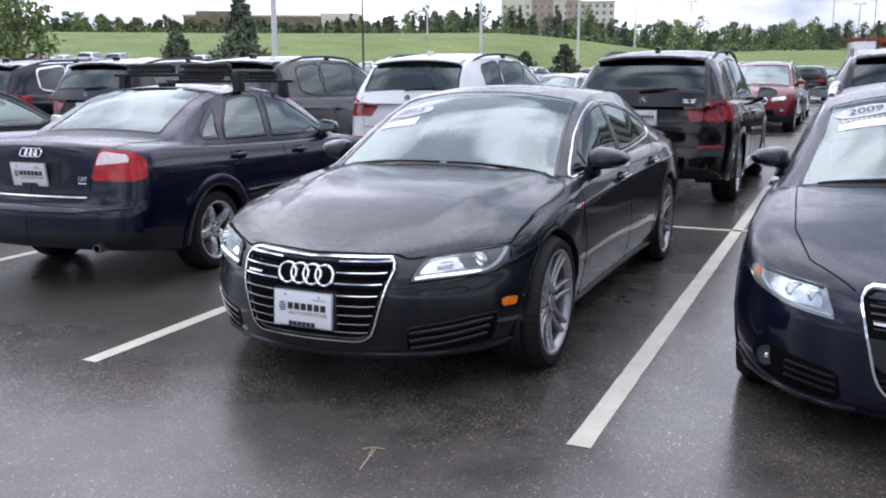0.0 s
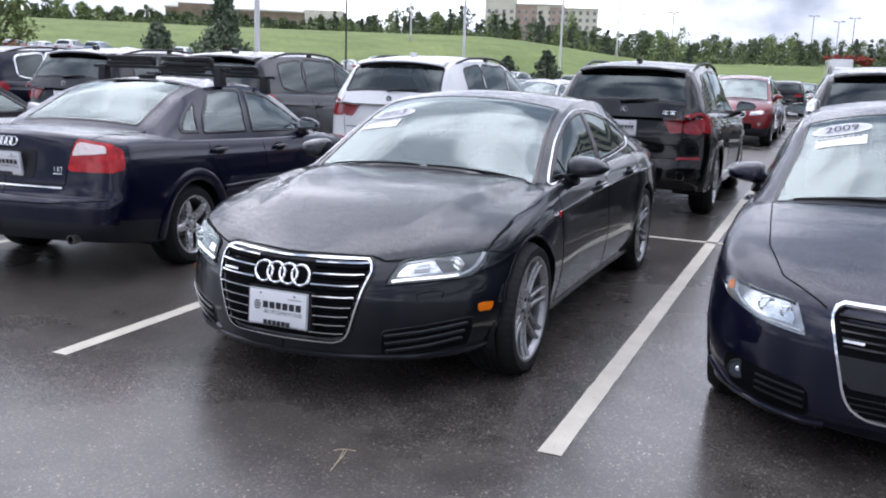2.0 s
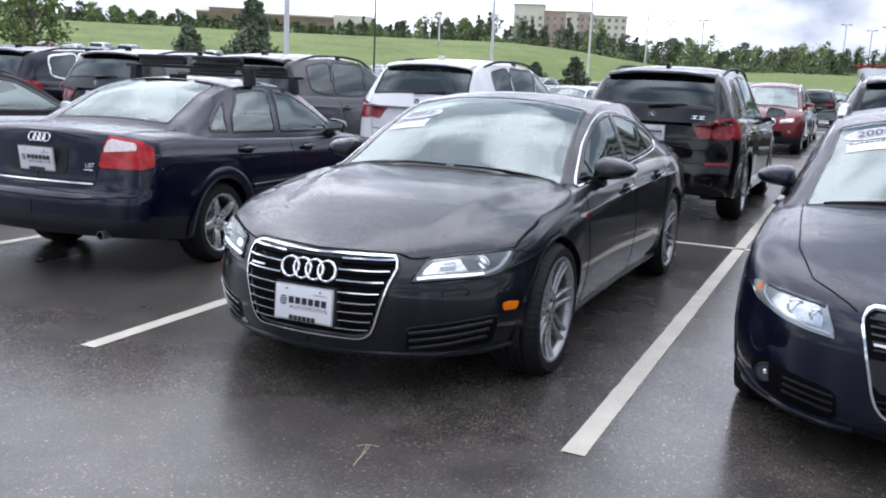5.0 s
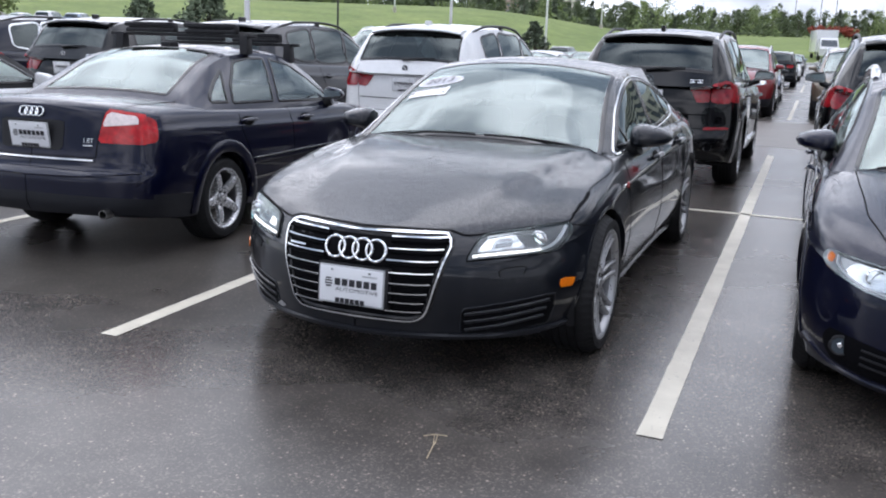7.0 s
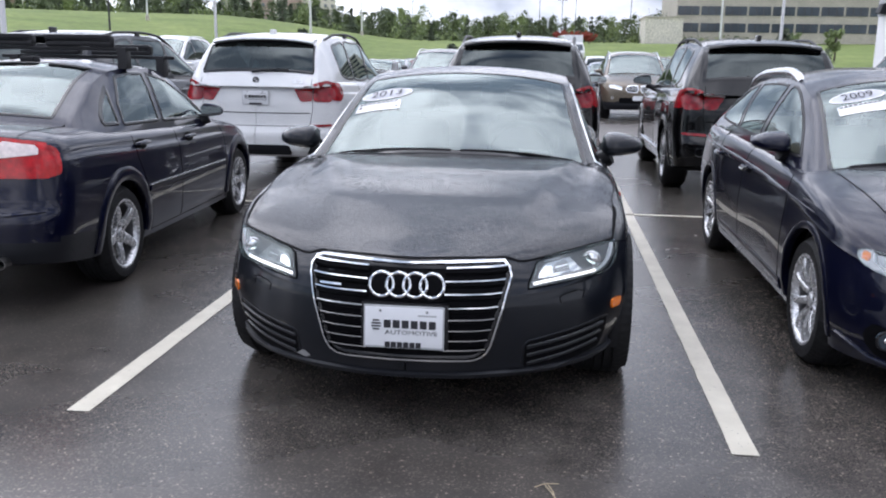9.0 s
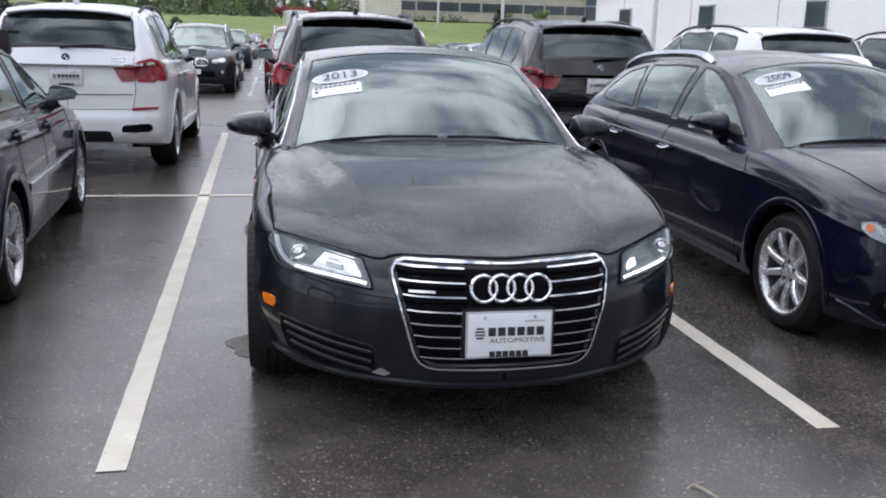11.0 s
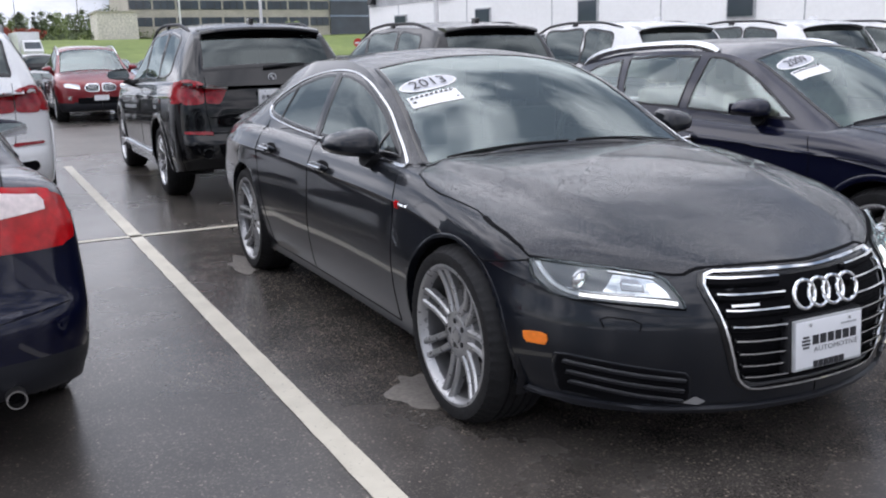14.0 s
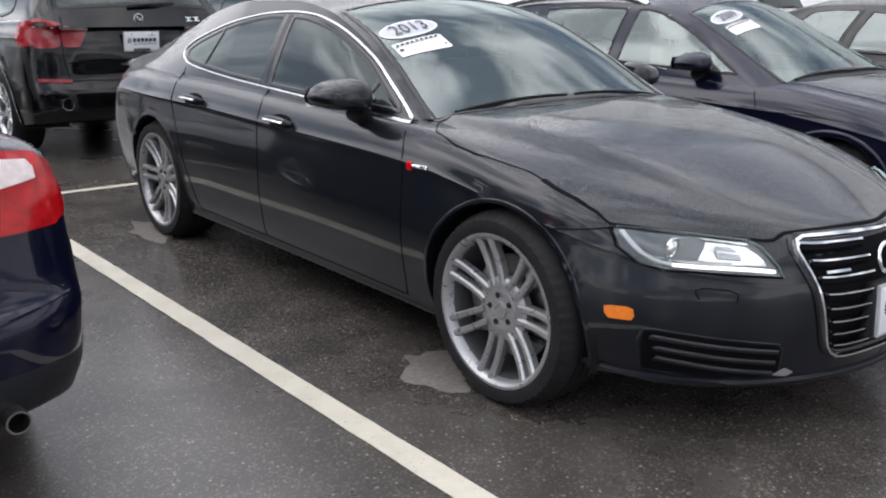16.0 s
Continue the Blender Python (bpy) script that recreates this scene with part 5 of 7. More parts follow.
    part("front_lip", skin.ribbon([(-0.855, 0.262), (-0.80, 0.246), (-0.6, 0.236), (0, 0.234), (0.6, 0.236), (0.80, 0.246), (0.855, 0.262)], "front", 0.020, 0.014, -0.02), M_CLAD, root)
    part("bumper_chip", skin.patch([(-0.475, 0.258), (-0.44, 0.282), (-0.405, 0.262), (-0.43, 0.250)], "front", 0.0035, 0.01), M_RIM, root, "bare scuffed patch")
    # year sticker and price slip
    ov = [(-0.450 + 0.150 * math.cos(a), 2.055 + 0.058 * math.sin(a)) for a in np.arange(32) * 2 * math.pi / 32]
    so = part("year_sticker", skin.patch(ov, "top", 0.003, 0.03), M_OVAL, root, "oval grey year sticker")
    part("sticker_edge", skin.ribbon(ov, "top", 0.010, 0.0045, 0.002, closed=True, step=0.02), M_PAPER, so)
    text_on(so, skin, "2013", -0.450, 2.052, 0.100, M_INK, "year_print", sx=0.98)
    sl = part("price_slip", skin.patch([(-0.610, 1.885), (-0.605, 1.975), (-0.345, 1.972), (-0.345, 1.868)], "top", 0.003, 0.03), M_PAPER, root, "white paper slip")
    marks = [(-0.595 + 0.026 * k, 1.948, 0.018, 0.014) for k in range(9)] + [(-0.595, 1.915, 0.020, 0.015), (-0.375, 1.89, 0.017, 0.010)]
    for x, y, w, h in marks:
        part("slip_print", skin.patch([(x, y), (x, y + h), (x + w, y + h), (x + w, y)], "top", 0.0075, 0.01), M_INK, sl, smooth=False)
    # tail lamps
    for sg in (1, -1):
        part("tail_lamp", skin.patch([(sg * 0.45, 0.80), (sg * 0.45, 0.90), (sg * 0.84, 0.90), (sg * 0.84, 0.80)], "rear", 0.004, 0.04), M_DKREDLENS, root)
    b = bmesh.new()
    box(b, -0.13, 0.13, 2.34, 2.42, 1.30, 1.345, 0.015)
    part("mirror_sensor", b, M_TRIM, root)
    return root


# ---- the navy saloon with roof racks ----
def build_sedan(m, rack=True, label="navy blue saloon with empty ski racks on its roof", paint=None, name="saloon_car", detail=True, group=""):
    s = SEDAN
    paint = paint or M_NAVY
    root = thing(name, label, "car", m, group)
    body, roof, skin = car_shell(s, paint, root, 0.035 if detail else 0.06, M_SIDE, M_WS, M_SIDE)
    wheel_set(s, root, (5, "single"), detail)
    arch_lips(s, skin, root, paint, 0.085, 0.016)
    cabin(s, root, M_SEAT, 2.05, 2.9, 0.93, 0.34)
    window_trims(s, skin, root, M_GLOSSBLACK, 0.024)
    for sg in (1, -1):
        door_mirror(root, 0.79, 1.70, 1.0, paint, sg, 0.88)
        ax = "right" if sg > 0 else "left"
        # tail lamp wraps round the corner
        tl = part("tail_lamp", skin.patch([(sg * a, c) for a, c in rounded([(0.512, 0.788), (0.560, 1.003), (0.785, 0.972), (0.826, 0.800), (0.81, 0.782)], 0.10)], "rear", 0.010, 0.03, 0.014), M_REDLENS, root, "red tail lamp with a pale window")
        part("lamp_window", skin.patch([(sg * a, c) for a, c in rounded([(0.540, 0.892), (0.574, 0.984), (0.752, 0.958), (0.760, 0.912)], 0.12)], "rear", 0.0135, 0.03), M_PINKLENS, tl)
        part("lamp_side", skin.patch(rounded([(4.285, 0.80), (4.262, 0.93), (4.30, 0.962), (4.335, 0.960), (4.352, 0.785)], 0.12), ax, 0.008, 0.025, 0.012), M_REDLENS, tl)
        seams(skin, root, [[(1.40, 0.90), (1.34, 0.75), (1.34, 0.45), (1.38, 0.26)], [(2.45, 0.93), (2.46, 0.6), (2.46, 0.25)], [(3.25, 0.95), (3.26, 0.80), (3.16, 0.62), (3.10, 0.40), (3.05, 0.25)], [(1.38, 0.255), (3.05, 0.255)]], ax)
        part("rubbing_strip", skin.ribbon([(1.42, 0.55), (2.3, 0.555), (3.12, 0.56)], ax, 0.05, 0.016, -0.004), paint, root)
        part("strip_chrome", skin.ribbon([(1.42, 0.568), (3.12, 0.578)], ax, 0.010, 0.021, 0.0), M_SATIN, root)
        part("headlamp", skin.patch([(sg * a, c) for a, c in rounded([(0.42, 0.55), (0.44, 0.66), (0.74, 0.71), (0.76, 0.60)], 0.2)], "front", 0.006, 0.03), M_LAMPIN, root)
        seams(skin, root, [[(sg * 0.64, 3.78), (sg * 0.66, 4.1), (sg * 0.64, 4.42)]], "top")
        seams(skin, root, [[(sg * 0.555, 1.0), (sg * 0.505, 0.78), (sg * 0.50, 0.69)]], "rear")
    handles(skin, root, [(2.20, 0.835), (3.15, 0.865)], paint, False)
    seams(skin, root, [[(-0.50, 0.690), (0, 0.688), (0.50, 0.690)]], "rear")
    part("bumper_strip", skin.ribbon([(-0.49, 0.670), (0, 0.668), (0.49, 0.670)], "rear", 0.018, 0.016), M_CHROME, root, "bright bumper strip")
    part("plate_recess", skin.patch(rounded([(-0.25, 0.725), (-0.26, 0.918), (0.26, 0.918), (0.25, 0.725)], 0.12), "rear", 0.003, 0.04), M_TRIM, root)
    plate(root, pose(0, skin.lay(0.05, 0.82, "rear", 0)[1] + 0.022, 0.82, 8, 0, 180))
    e = ring_emblem(root, skin.lay(0, 0.968, "rear", 0.008), 0.031, 20, thick=0.005)
    b = bmesh.new()
    skin.ribbon([(-0.475, 0.765), (-0.405, 0.765)], "rear", 0.010, 0.006, step=0.02, bm=b)
    part("model_badge", b, M_SATIN, root)
    text_on(root, skin, "1.8T", -0.44, 0.795, 0.046, M_SATIN, "engine_badge", "rear", 0.006, sx=-0.95)
    part("bumper_crease", skin.ribbon([(-0.80, 0.60), (-0.5, 0.585), (0, 0.58), (0.5, 0.585), (0.80, 0.60)], "rear", 0.05, 0.010, -0.006, taper=True), paint, root)
    for x in ((-0.595,) if detail else ()):
        b = bmesh.new()
        rows = tube(b, [(x, 4.20, 0.338), (x, 4.545, 0.330)], 0.032, 16, caps=False)
        rows2 = tube(b, [(x, 4.30, 0.336), (x, 4.545, 0.330)], 0.027, 16, caps=False)
        grid_faces(b, [rows[-1], rows2[-1]], closed_v=True)
        pipe = part("exhaust_pipe", b, M_DISC, root)
        # a near-black plug paints the shade inside the pipe
        b = bmesh.new()
        tube(b, [(x, 4.38, 0.334), (x, 4.50, 0.331)], 0.0265, 16)
        part("pipe_bore", b, M_RECESS, pipe, "black plug standing in for the shaded hollow of the pipe")
    part("grille", skin.patch(rounded([(-0.30, 0.32), (-0.36, 0.62), (0.36, 0.62), (0.30, 0.32)], 0.2), "front", 0.004, 0.04), M_RECESS, root)
    b = bmesh.new()
    box(b, -0.05, 0.05, 2.86, 2.98, 1.40, 1.44, 0.015)
    part("antenna_base", b, M_TRIM, root)
    if rack:
        build_rack(m, skin)
    return root


def build_rack(m, skin):
    """Two crossbars on feet with two pairs of ski clamps."""
    rk = thing("roof_rack", "black roof rack with closed ski clamps on the navy saloon", "roof rack", m)
    for y in (2.02, 2.74):
        zt = float(interp(SEDAN["crown"], [y])[0]) + 0.075
        b = bmesh.new()
        box(b, -0.70, 0.70, y - 0.017, y + 0.017, zt - 0.012, zt + 0.014, 0.006)
        bar = part("crossbar", b, M_TRIM, rk)
        for sg in (1, -1):
            b = bmesh.new()
            zr = float(interp(SEDAN["rail"], [y])[0])
            rows = []
            for z, hw, x in ((zr - 0.005, 0.048, 0.600), (zr + 0.02, 0.046, 0.602), (zt - 0.02, 0.036, 0.60), (zt + 0.012, 0.030, 0.59)):
                rows.append([b.verts.new((sg * (x + dx), y + dy * hw, z)) for dx, dy in ((-0.035, -1), (0.03, -1), (0.035, 0), (0.03, 1), (-0.035, 1))])
            grid_faces(b, rows, closed_v=True)
            b.faces.new(rows[-1])
            bmesh.ops.recalc_face_normals(b, faces=b.faces)
            part("rack_foot", b, M_TRIM, rk)
    for y in (2.02, 2.74):
        for x0, x1 in ((-0.52, -0.04), (0.06, 0.54)):
            zt = float(interp(SEDAN["crown"], [y])[0]) + 0.092
            b = bmesh.new()
            box(b, x0, x1, y - 0.032, y + 0.032, zt, zt + 0.032, 0.010)
            box(b, x0 + 0.01, x1 + 0.01, y - 0.032, y + 0.032, zt + 0.044, zt + 0.082, 0.012)
            box(b, x0 - 0.005, x0 + 0.04, y - 0.026, y + 0.026, zt + 0.01, zt + 0.07, 0.008)
            cl = part("ski_clamp", b, M_TRIM, rk, "closed black ski clamp")
            b = bmesh.new()
            box(b, x0 + 0.03, x1 - 0.03, y - 0.025, y + 0.025, zt + 0.033, zt + 0.043, 0.003)
            part("clamp_pad", b, M_RUBBER, cl)


# ---- the blue estate ----
def build_wagon(m):
    s = dict(WAGON, cabin_mat=M_BEIGE)
    paint = M_NAVY2
    root = thing("estate_car", "dark blue estate car with bright roof rails, wet with rain", "car", m)
    body, roof, skin = car_shell(s, paint, root, 0.032, M_SIDE, M_WS, M_SIDE)
    wheel_set(s, root, (9, "thin"))
    arch_lips(s, skin, root, paint)
    cabin(s, root, M_BEIGE, 2.15, 3.05, 0.93, 0.35)
    window_trims(s, skin, root, M_TRIM, 0.015, 0.004)
    for sg in (1, -1):
        def mx(p):
            return [(sg * a, c) for a, c in p]
        ax = "right" if sg > 0 else "left"
        door_mirror(root, 0.775, 1.90, 1.0, paint, sg, 0.96)
        seams(skin, root, [[(1.48, 0.90), (1.42, 0.75), (1.42, 0.45), (1.46, 0.26)], [(2.60, 0.93), (2.61, 0.6), (2.61, 0.25)], [(3.48, 0.96), (3.46, 0.80), (3.32, 0.62), (3.26, 0.40), (3.22, 0.25)], [(1.46, 0.255), (3.22, 0.255)]], ax)
        part("sill_line", skin.ribbon([(1.40, 0.28), (2.3, 0.285), (3.24, 0.30)], ax, 0.06, 0.012, -0.006), paint, root)
        part("shoulder_line", skin.ribbon([(0.9, 0.76), (2.0, 0.80), (3.3, 0.835), (4.3, 0.86)], ax, 0.028, 0.006, -0.006, taper=True), paint, root)
        # roof rail
        pts = []
        for y in np.linspace(2.48, 4.05, 24):
            t = (y - 2.48) / 1.57
            x = float(interp(s["rail_x"], [y])[0]) - 0.015
            z = float(interp(s["rail"], [y])[0]) + 0.040 * min(1, 7 * t, 7 * (1 - t)) ** 0.6 + 0.004
            pts.append((sg * x, y, z))
        b = bmesh.new()
        tube(b, pts, [0.018] + [0.029] * (len(pts) - 2) + [0.018], 10)
        part("roof_rail", b, M_SATIN, root, "bright aluminium roof rail")
        # headlamp
        o = rounded([(0.462, 0.542), (0.508, 0.656), (0.66, 0.668), (0.800, 0.682), (0.810, 0.645), (0.786, 0.612), (0.66, 0.562), (0.56, 0.548)], 0.07, 2)
        hl = part("headlamp", skin.patch(mx(o), "front", 0.003, 0.03), M_LAMPDK, root, "clear glass headlamp")
        part("lamp_insert", skin.patch(mx(rounded([(0.505, 0.572), (0.530, 0.645), (0.70, 0.658), (0.735, 0.612), (0.66, 0.578)], 0.15)), "front", 0.007, 0.03), M_LAMPIN, hl)
        part("lamp_amber", skin.patch(mx(rounded([(0.778, 0.630), (0.770, 0.672), (0.793, 0.675), (0.802, 0.640)], 0.2)), "front", 0.007, 0.02), M_AMBER, hl)
        part("lamp_brow", skin.ribbon(mx([(0.478, 0.556), (0.56, 0.562), (0.66, 0.578), (0.735, 0.608), (0.760, 0.636), (0.758, 0.668)]), "front", 0.008, 0.013), M_PLATE, hl)
        part("lamp_shade", skin.ribbon(mx([(0.515, 0.648), (0.66, 0.660), (0.76, 0.672)]), "front", 0.010, 0.012), M_TRIM, hl)
        for cx, cz, rr in ((0.545, 0.612, 0.022), (0.625, 0.622, 0.031)):
            c = skin.lay(sg * cx, cz, "front", 0.008)
            b = bmesh.new()
            tube(b, [(c.x + rr * math.cos(q), c.y - 0.004, c.z + rr * math.sin(q)) for q in np.linspace(0, 2 * math.pi, 21)], 0.005, 6, caps=False)
            part("lamp_ring", b, M_CHROME, hl)
        ln = part("lamp_lens", skin.patch(mx(o), "front", 0.018, 0.03, 0.012), M_CLEAR, hl)
        ln.visible_shadow = False
        it = rounded([(0.42, 0.212), (0.44, 0.335), (0.60, 0.355), (0.77, 0.378), (0.79, 0.31), (0.745, 0.238), (0.60, 0.210)], 0.2)
        ik = part("air_intake", skin.patch(mx(it), "front", 0.003, 0.03), M_RECESS, root)
        for k in range(3):
            part("intake_bar", skin.ribbon(mx([(0.445, 0.255 + 0.03 * k), (0.64, 0.268 + 0.03 * k)]), "front", 0.010, 0.012, -0.003), M_TRIM, ik)
        part("bumper_lip", skin.ribbon(mx([(0.36, 0.195), (0.44, 0.180), (0.60, 0.190), (0.75, 0.215), (0.86, 0.285)]), "front", 0.026, 0.016, -0.01), paint, root)
        c = skin.lay(sg * 0.718, 0.318, "front", 0.004)
        b = bmesh.new()
        tube(b, [(c.x, c.y + 0.02, c.z), (c.x, c.y - 0.012, c.z)], 0.036, 18)
        fg = part("fog_lamp", b, M_FARGLASS, root, "round fog lamp")
        b = bmesh.new()
        tube(b, [(c.x, c.y - 0.010, c.z), (c.x, c.y - 0.016, c.z)], [0.014, 0.009], 12)
        part("fog_bulb", b, M_CHROME, fg)
        b = bmesh.new()
        tube(b, [(c.x + 0.039 * math.cos(q), c.y - 0.010, c.z + 0.039 * math.sin(q)) for q in np.linspace(0, 2 * math.pi, 21)], 0.006, 6, caps=False)
        part("fog_ring", b, M_TRIM, fg)
    handles(skin, root, [(2.46, 0.80), (3.34, 0.82)], paint)
    go = rounded([(-0.355, 0.675), (0.355, 0.675), (0.375, 0.63), (0.285, 0.265), (-0.285, 0.265), (-0.375, 0.63)], 0.28)
    gr = part("grille", skin.patch(go, "front", 0.003, 0.05), M_RECESS, root)
    part("grille_frame", skin.ribbon(go, "front", 0.015, 0.018, -0.01, closed=True), M_CHROME, gr, "bright chrome grille frame")
    for k in range(5):
        z = 0.64 - 0.026 * k
        part("grille_slat", skin.ribbon([(-0.35 + 0.006 * k, z), (0.35 - 0.006 * k, z)], "front", 0.012, 0.012), M_GLOSSBLACK, gr)
    for k in range(4):
        z = 0.345 - 0.024 * k
        part("grille_slat", skin.ribbon([(-0.29 + 0.006 * k, z), (0.29 - 0.006 * k, z)], "front", 0.012, 0.012), M_GLOSSBLACK, gr)
    part("plate_panel", skin.patch([(-0.335, 0.50), (0.335, 0.50), (0.305, 0.375), (-0.305, 0.375)], "front", 0.008, 0.05), M_CHAR, gr)
    part("model_badge", skin.ribbon([(-0.325, 0.553), (-0.25, 0.553)], "front", 0.015, 0.018), M_SATIN, gr)
    ring_emblem(root, skin.lay(0, 0.60, "front", 0.028), 0.042, -12)
    plate(root, pose(0, skin.lay(0.1, 0.43, "front", 0)[1] - 0.020, 0.43, -3))
    hood = [(-0.40, 0.17), (-0.58, 0.36), (-0.66, 0.62), (-0.685, 1.0), (-0.70, 1.36)]
    seams(skin, root, [hood, [(-x, y) for x, y in hood]], "top")
    part("cowl_panel", skin.patch(rounded([(-0.58, 1.27), (0.58, 1.27), (0.63, 1.37), (-0.63, 1.37)], 0.2), "top", 0.002, 0.05), M_TRIM, root)
    for x0 in (0.0, -0.60):
        b = bmesh.new()
        tube(b, [skin.lay(x0 + d, 1.335 + 0.05 * abs(x0 + d), "top", 0.008) for d in np.linspace(0, 0.6, 9)], 0.008, 6)
        part("wiper", b, M_TRIM, root)
    ov = [(-0.40 + 0.15 * math.cos(a), 2.0 + 0.054 * math.sin(a)) for a in np.arange(32) * 2 * math.pi / 32]
    so = part("year_sticker", skin.patch(ov, "top", 0.003, 0.03), M_OVAL, root, "oval grey year sticker")
    part("sticker_edge", skin.ribbon(ov, "top", 0.010, 0.0045, 0.002, closed=True, step=0.02), M_PAPER, so)
    text_on(so, skin, "2009", -0.40, 1.997, 0.09, M_INK, "year_print", sx=0.98)
    sl = part("price_slip", skin.patch([(-0.535, 1.83), (-0.53, 1.925), (-0.27, 1.92), (-0.27, 1.82)], "top", 0.003, 0.03), M_PAPER, root, "white paper slip")
    b = bmesh.new()
    for k in range(9):
        x0 = -0.52 + 0.026 * k
        skin.patch([(x0, 1.90), (x0, 1.912), (x0 + 0.018, 1.912), (x0 + 0.018, 1.90)], "top", 0.0075, 0.01, bm=b)
    part("slip_print", b, M_INK, sl, smooth=False)
    return root


# ---- the tall off-roaders ----
def build_suv(m, paint, label, detail=True, group="off-roaders in the second row", sport=False):
    s = dict(SUV, clad_paint=True)
    root = thing("suv_car", label, "car", m, group)
    body, roof, skin = car_shell(s, paint, root, 0.035 if detail else 0.06, M_WSDK, M_WS, M_WSDK)
    wheel_set(s, root, (5, "split"), detail)
    arch_lips(s, skin, root, paint, 0.045, 0.014)
    window_trims(s, skin, root, M_GLOSSBLACK, 0.030)
    for x in (-0.38, 0.38):
        seat(root, x, 2.15, 1.10, M_SEAT)
    for sg in (1, -1):
        def mx(p):
            return [(sg * a, c) for a, c in p]
        ax = "right" if sg > 0 else "left"
        door_mirror(root, 0.90, 1.66, 1.20, paint, sg, 1.15)
        pts = []
        for y in np.linspace(2.12, 4.20, 20):
            t = (y - 2.12) / 2.08
            x = float(interp(s["rail_x"], [y])[0]) - 0.01
            z = float(interp(s["rail"], [y])[0]) + 0.055 * min(1, 5 * t, 5 * (1 - t)) - 0.010
            pts.append((sg * x, y, z))
        b = bmesh.new()
        tube(b, pts, 0.017, 8)
        box(b, sg * 0.655 - 0.015, sg * 0.655 + 0.015, 3.12, 3.22, 1.64, 1.74, 0.005)
        part("roof_rail", b, M_TRIM if paint is not M_WHITE else M_TRIM, root)
        # tail lamp: wing and lid halves split by a white bar
        tl = part("tail_lamp", skin.patch(mx(rounded([(0.655, 0.965), (0.655, 1.150), (0.79, 1.200), (0.855, 1.18), (0.868, 1.06), (0.84, 0.955)], 0.2)), "rear", 0.012, 0.03, 0.016), M_DKREDLENS, root, "red tail lamp")
        part("lid_lamp", skin.patch(mx(rounded([(0.465, 1.050), (0.43, 1.115), (0.645, 1.138), (0.645, 0.968), (0.52, 0.960)], 0.15)), "rear", 0.012, 0.03, 0.016), M_DKREDLENS, tl)
        part("lamp_bar", skin.ribbon(mx([(0.435, 1.108), (0.645, 1.120)]), "rear", 0.024, 0.022), M_PLATE, tl)
        part("lamp_bar_wing", skin.ribbon(mx([(0.665, 1.120), (0.79, 1.128), (0.83, 1.124)]), "rear", 0.010, 0.018), M_PINKLENS, tl)
        part("lamp_side", skin.patch(rounded([(4.38, 1.06), (4.42, 1.155), (4.53, 1.18), (4.64, 1.17), (4.64, 0.975), (4.50, 0.965)], 0.2), ax, 0.012, 0.03, 0.014), M_DKREDLENS, tl)
        part("reflector", skin.patch(mx(rounded([(0.60, 0.672), (0.61, 0.704), (0.86, 0.712), (0.86, 0.685)], 0.2)), "rear", 0.010, 0.03, 0.01), M_DKREDLENS, root)
        if sport:
            eo = rounded([(0.50, 0.455), (0.51, 0.53), (0.77, 0.545), (0.80, 0.495), (0.765, 0.455)], 0.32)
            pipe = part("exhaust_outlet", skin.patch(mx(eo), "rear", 0.005, 0.03), M_RECESS, root, "dark oval exhaust outlet")
            part("outlet_trim", skin.ribbon(mx(eo), "rear", 0.012, 0.014, -0.004, closed=True, step=0.025), M_CHROME, pipe)
        else:
            b = bmesh.new()
            x = sg * 0.675
            r1 = tube(b, [(x, 4.50, 0.505), (x, 4.825, 0.50)], 0.050, 18, caps=False)
            r2 = tube(b, [(x, 4.55, 0.505), (x, 4.825, 0.50)], 0.043, 18, caps=False)
            grid_faces(b, [r1[-1], r2[-1]], closed_v=True)
            pipe = part("exhaust_pipe", b, M_CHROME, root)
            # the pipe's shaded hollow, put in as a near-black plug
            b = bmesh.new()
            tube(b, [(x, 4.65, 0.503), (x, 4.80, 0.50)], 0.0425, 18)
            part("pipe_bore", b, M_RECESS, pipe, "black plug standing in for the shaded hollow of the pipe")
        seams(skin, root, [[(1.46, 1.06), (1.38, 0.85), (1.40, 0.42)], [(2.60, 1.10), (2.61, 0.7), (2.61, 0.42)], [(3.50, 1.13), (3.46, 0.95), (3.30, 0.70), (3.26, 0.42)]], ax)
        # front
        part("headlamp", skin.patch(mx(rounded([(0.42, 0.75), (0.44, 0.85), (0.72, 0.90), (0.83, 0.88), (0.80, 0.80), (0.65, 0.75)], 0.2)), "front", 0.006, 0.03), M_LAMPIN, root)
        ko = rounded([(0.035, 0.70), (0.03, 0.86), (0.26, 0.86), (0.34, 0.80), (0.30, 0.71)], 0.3)
        kg = part("kidney_grille", skin.patch(mx(ko), "front", 0.004, 0.03), M_RECESS, root)
        part("grille_frame", skin.ribbon(mx(ko), "front", 0.022, 0.020, -0.005, closed=True), M_CHROME, kg)
        for k in range(7):
            xx = 0.06 + 0.036 * k
            part("grille_slat", skin.ribbon(mx([(xx, 0.715), (xx, 0.85)]), "front", 0.013, 0.014), M_SATIN, kg)
        part("air_intake", skin.patch(mx(rounded([(0.50, 0.45), (0.50, 0.58), (0.78, 0.62), (0.80, 0.47)], 0.25)), "front", 0.004, 0.04), M_RECESS, root)
        c = skin.lay(sg * 0.66, 0.56, "front", 0.006)
        b = bmesh.new()
        tube(b, [(c.x, c.y + 0.02, c.z), (c.x, c.y - 0.012, c.z)], 0.04, 14)
        part("fog_lamp", b, M_LAMPIN, root)
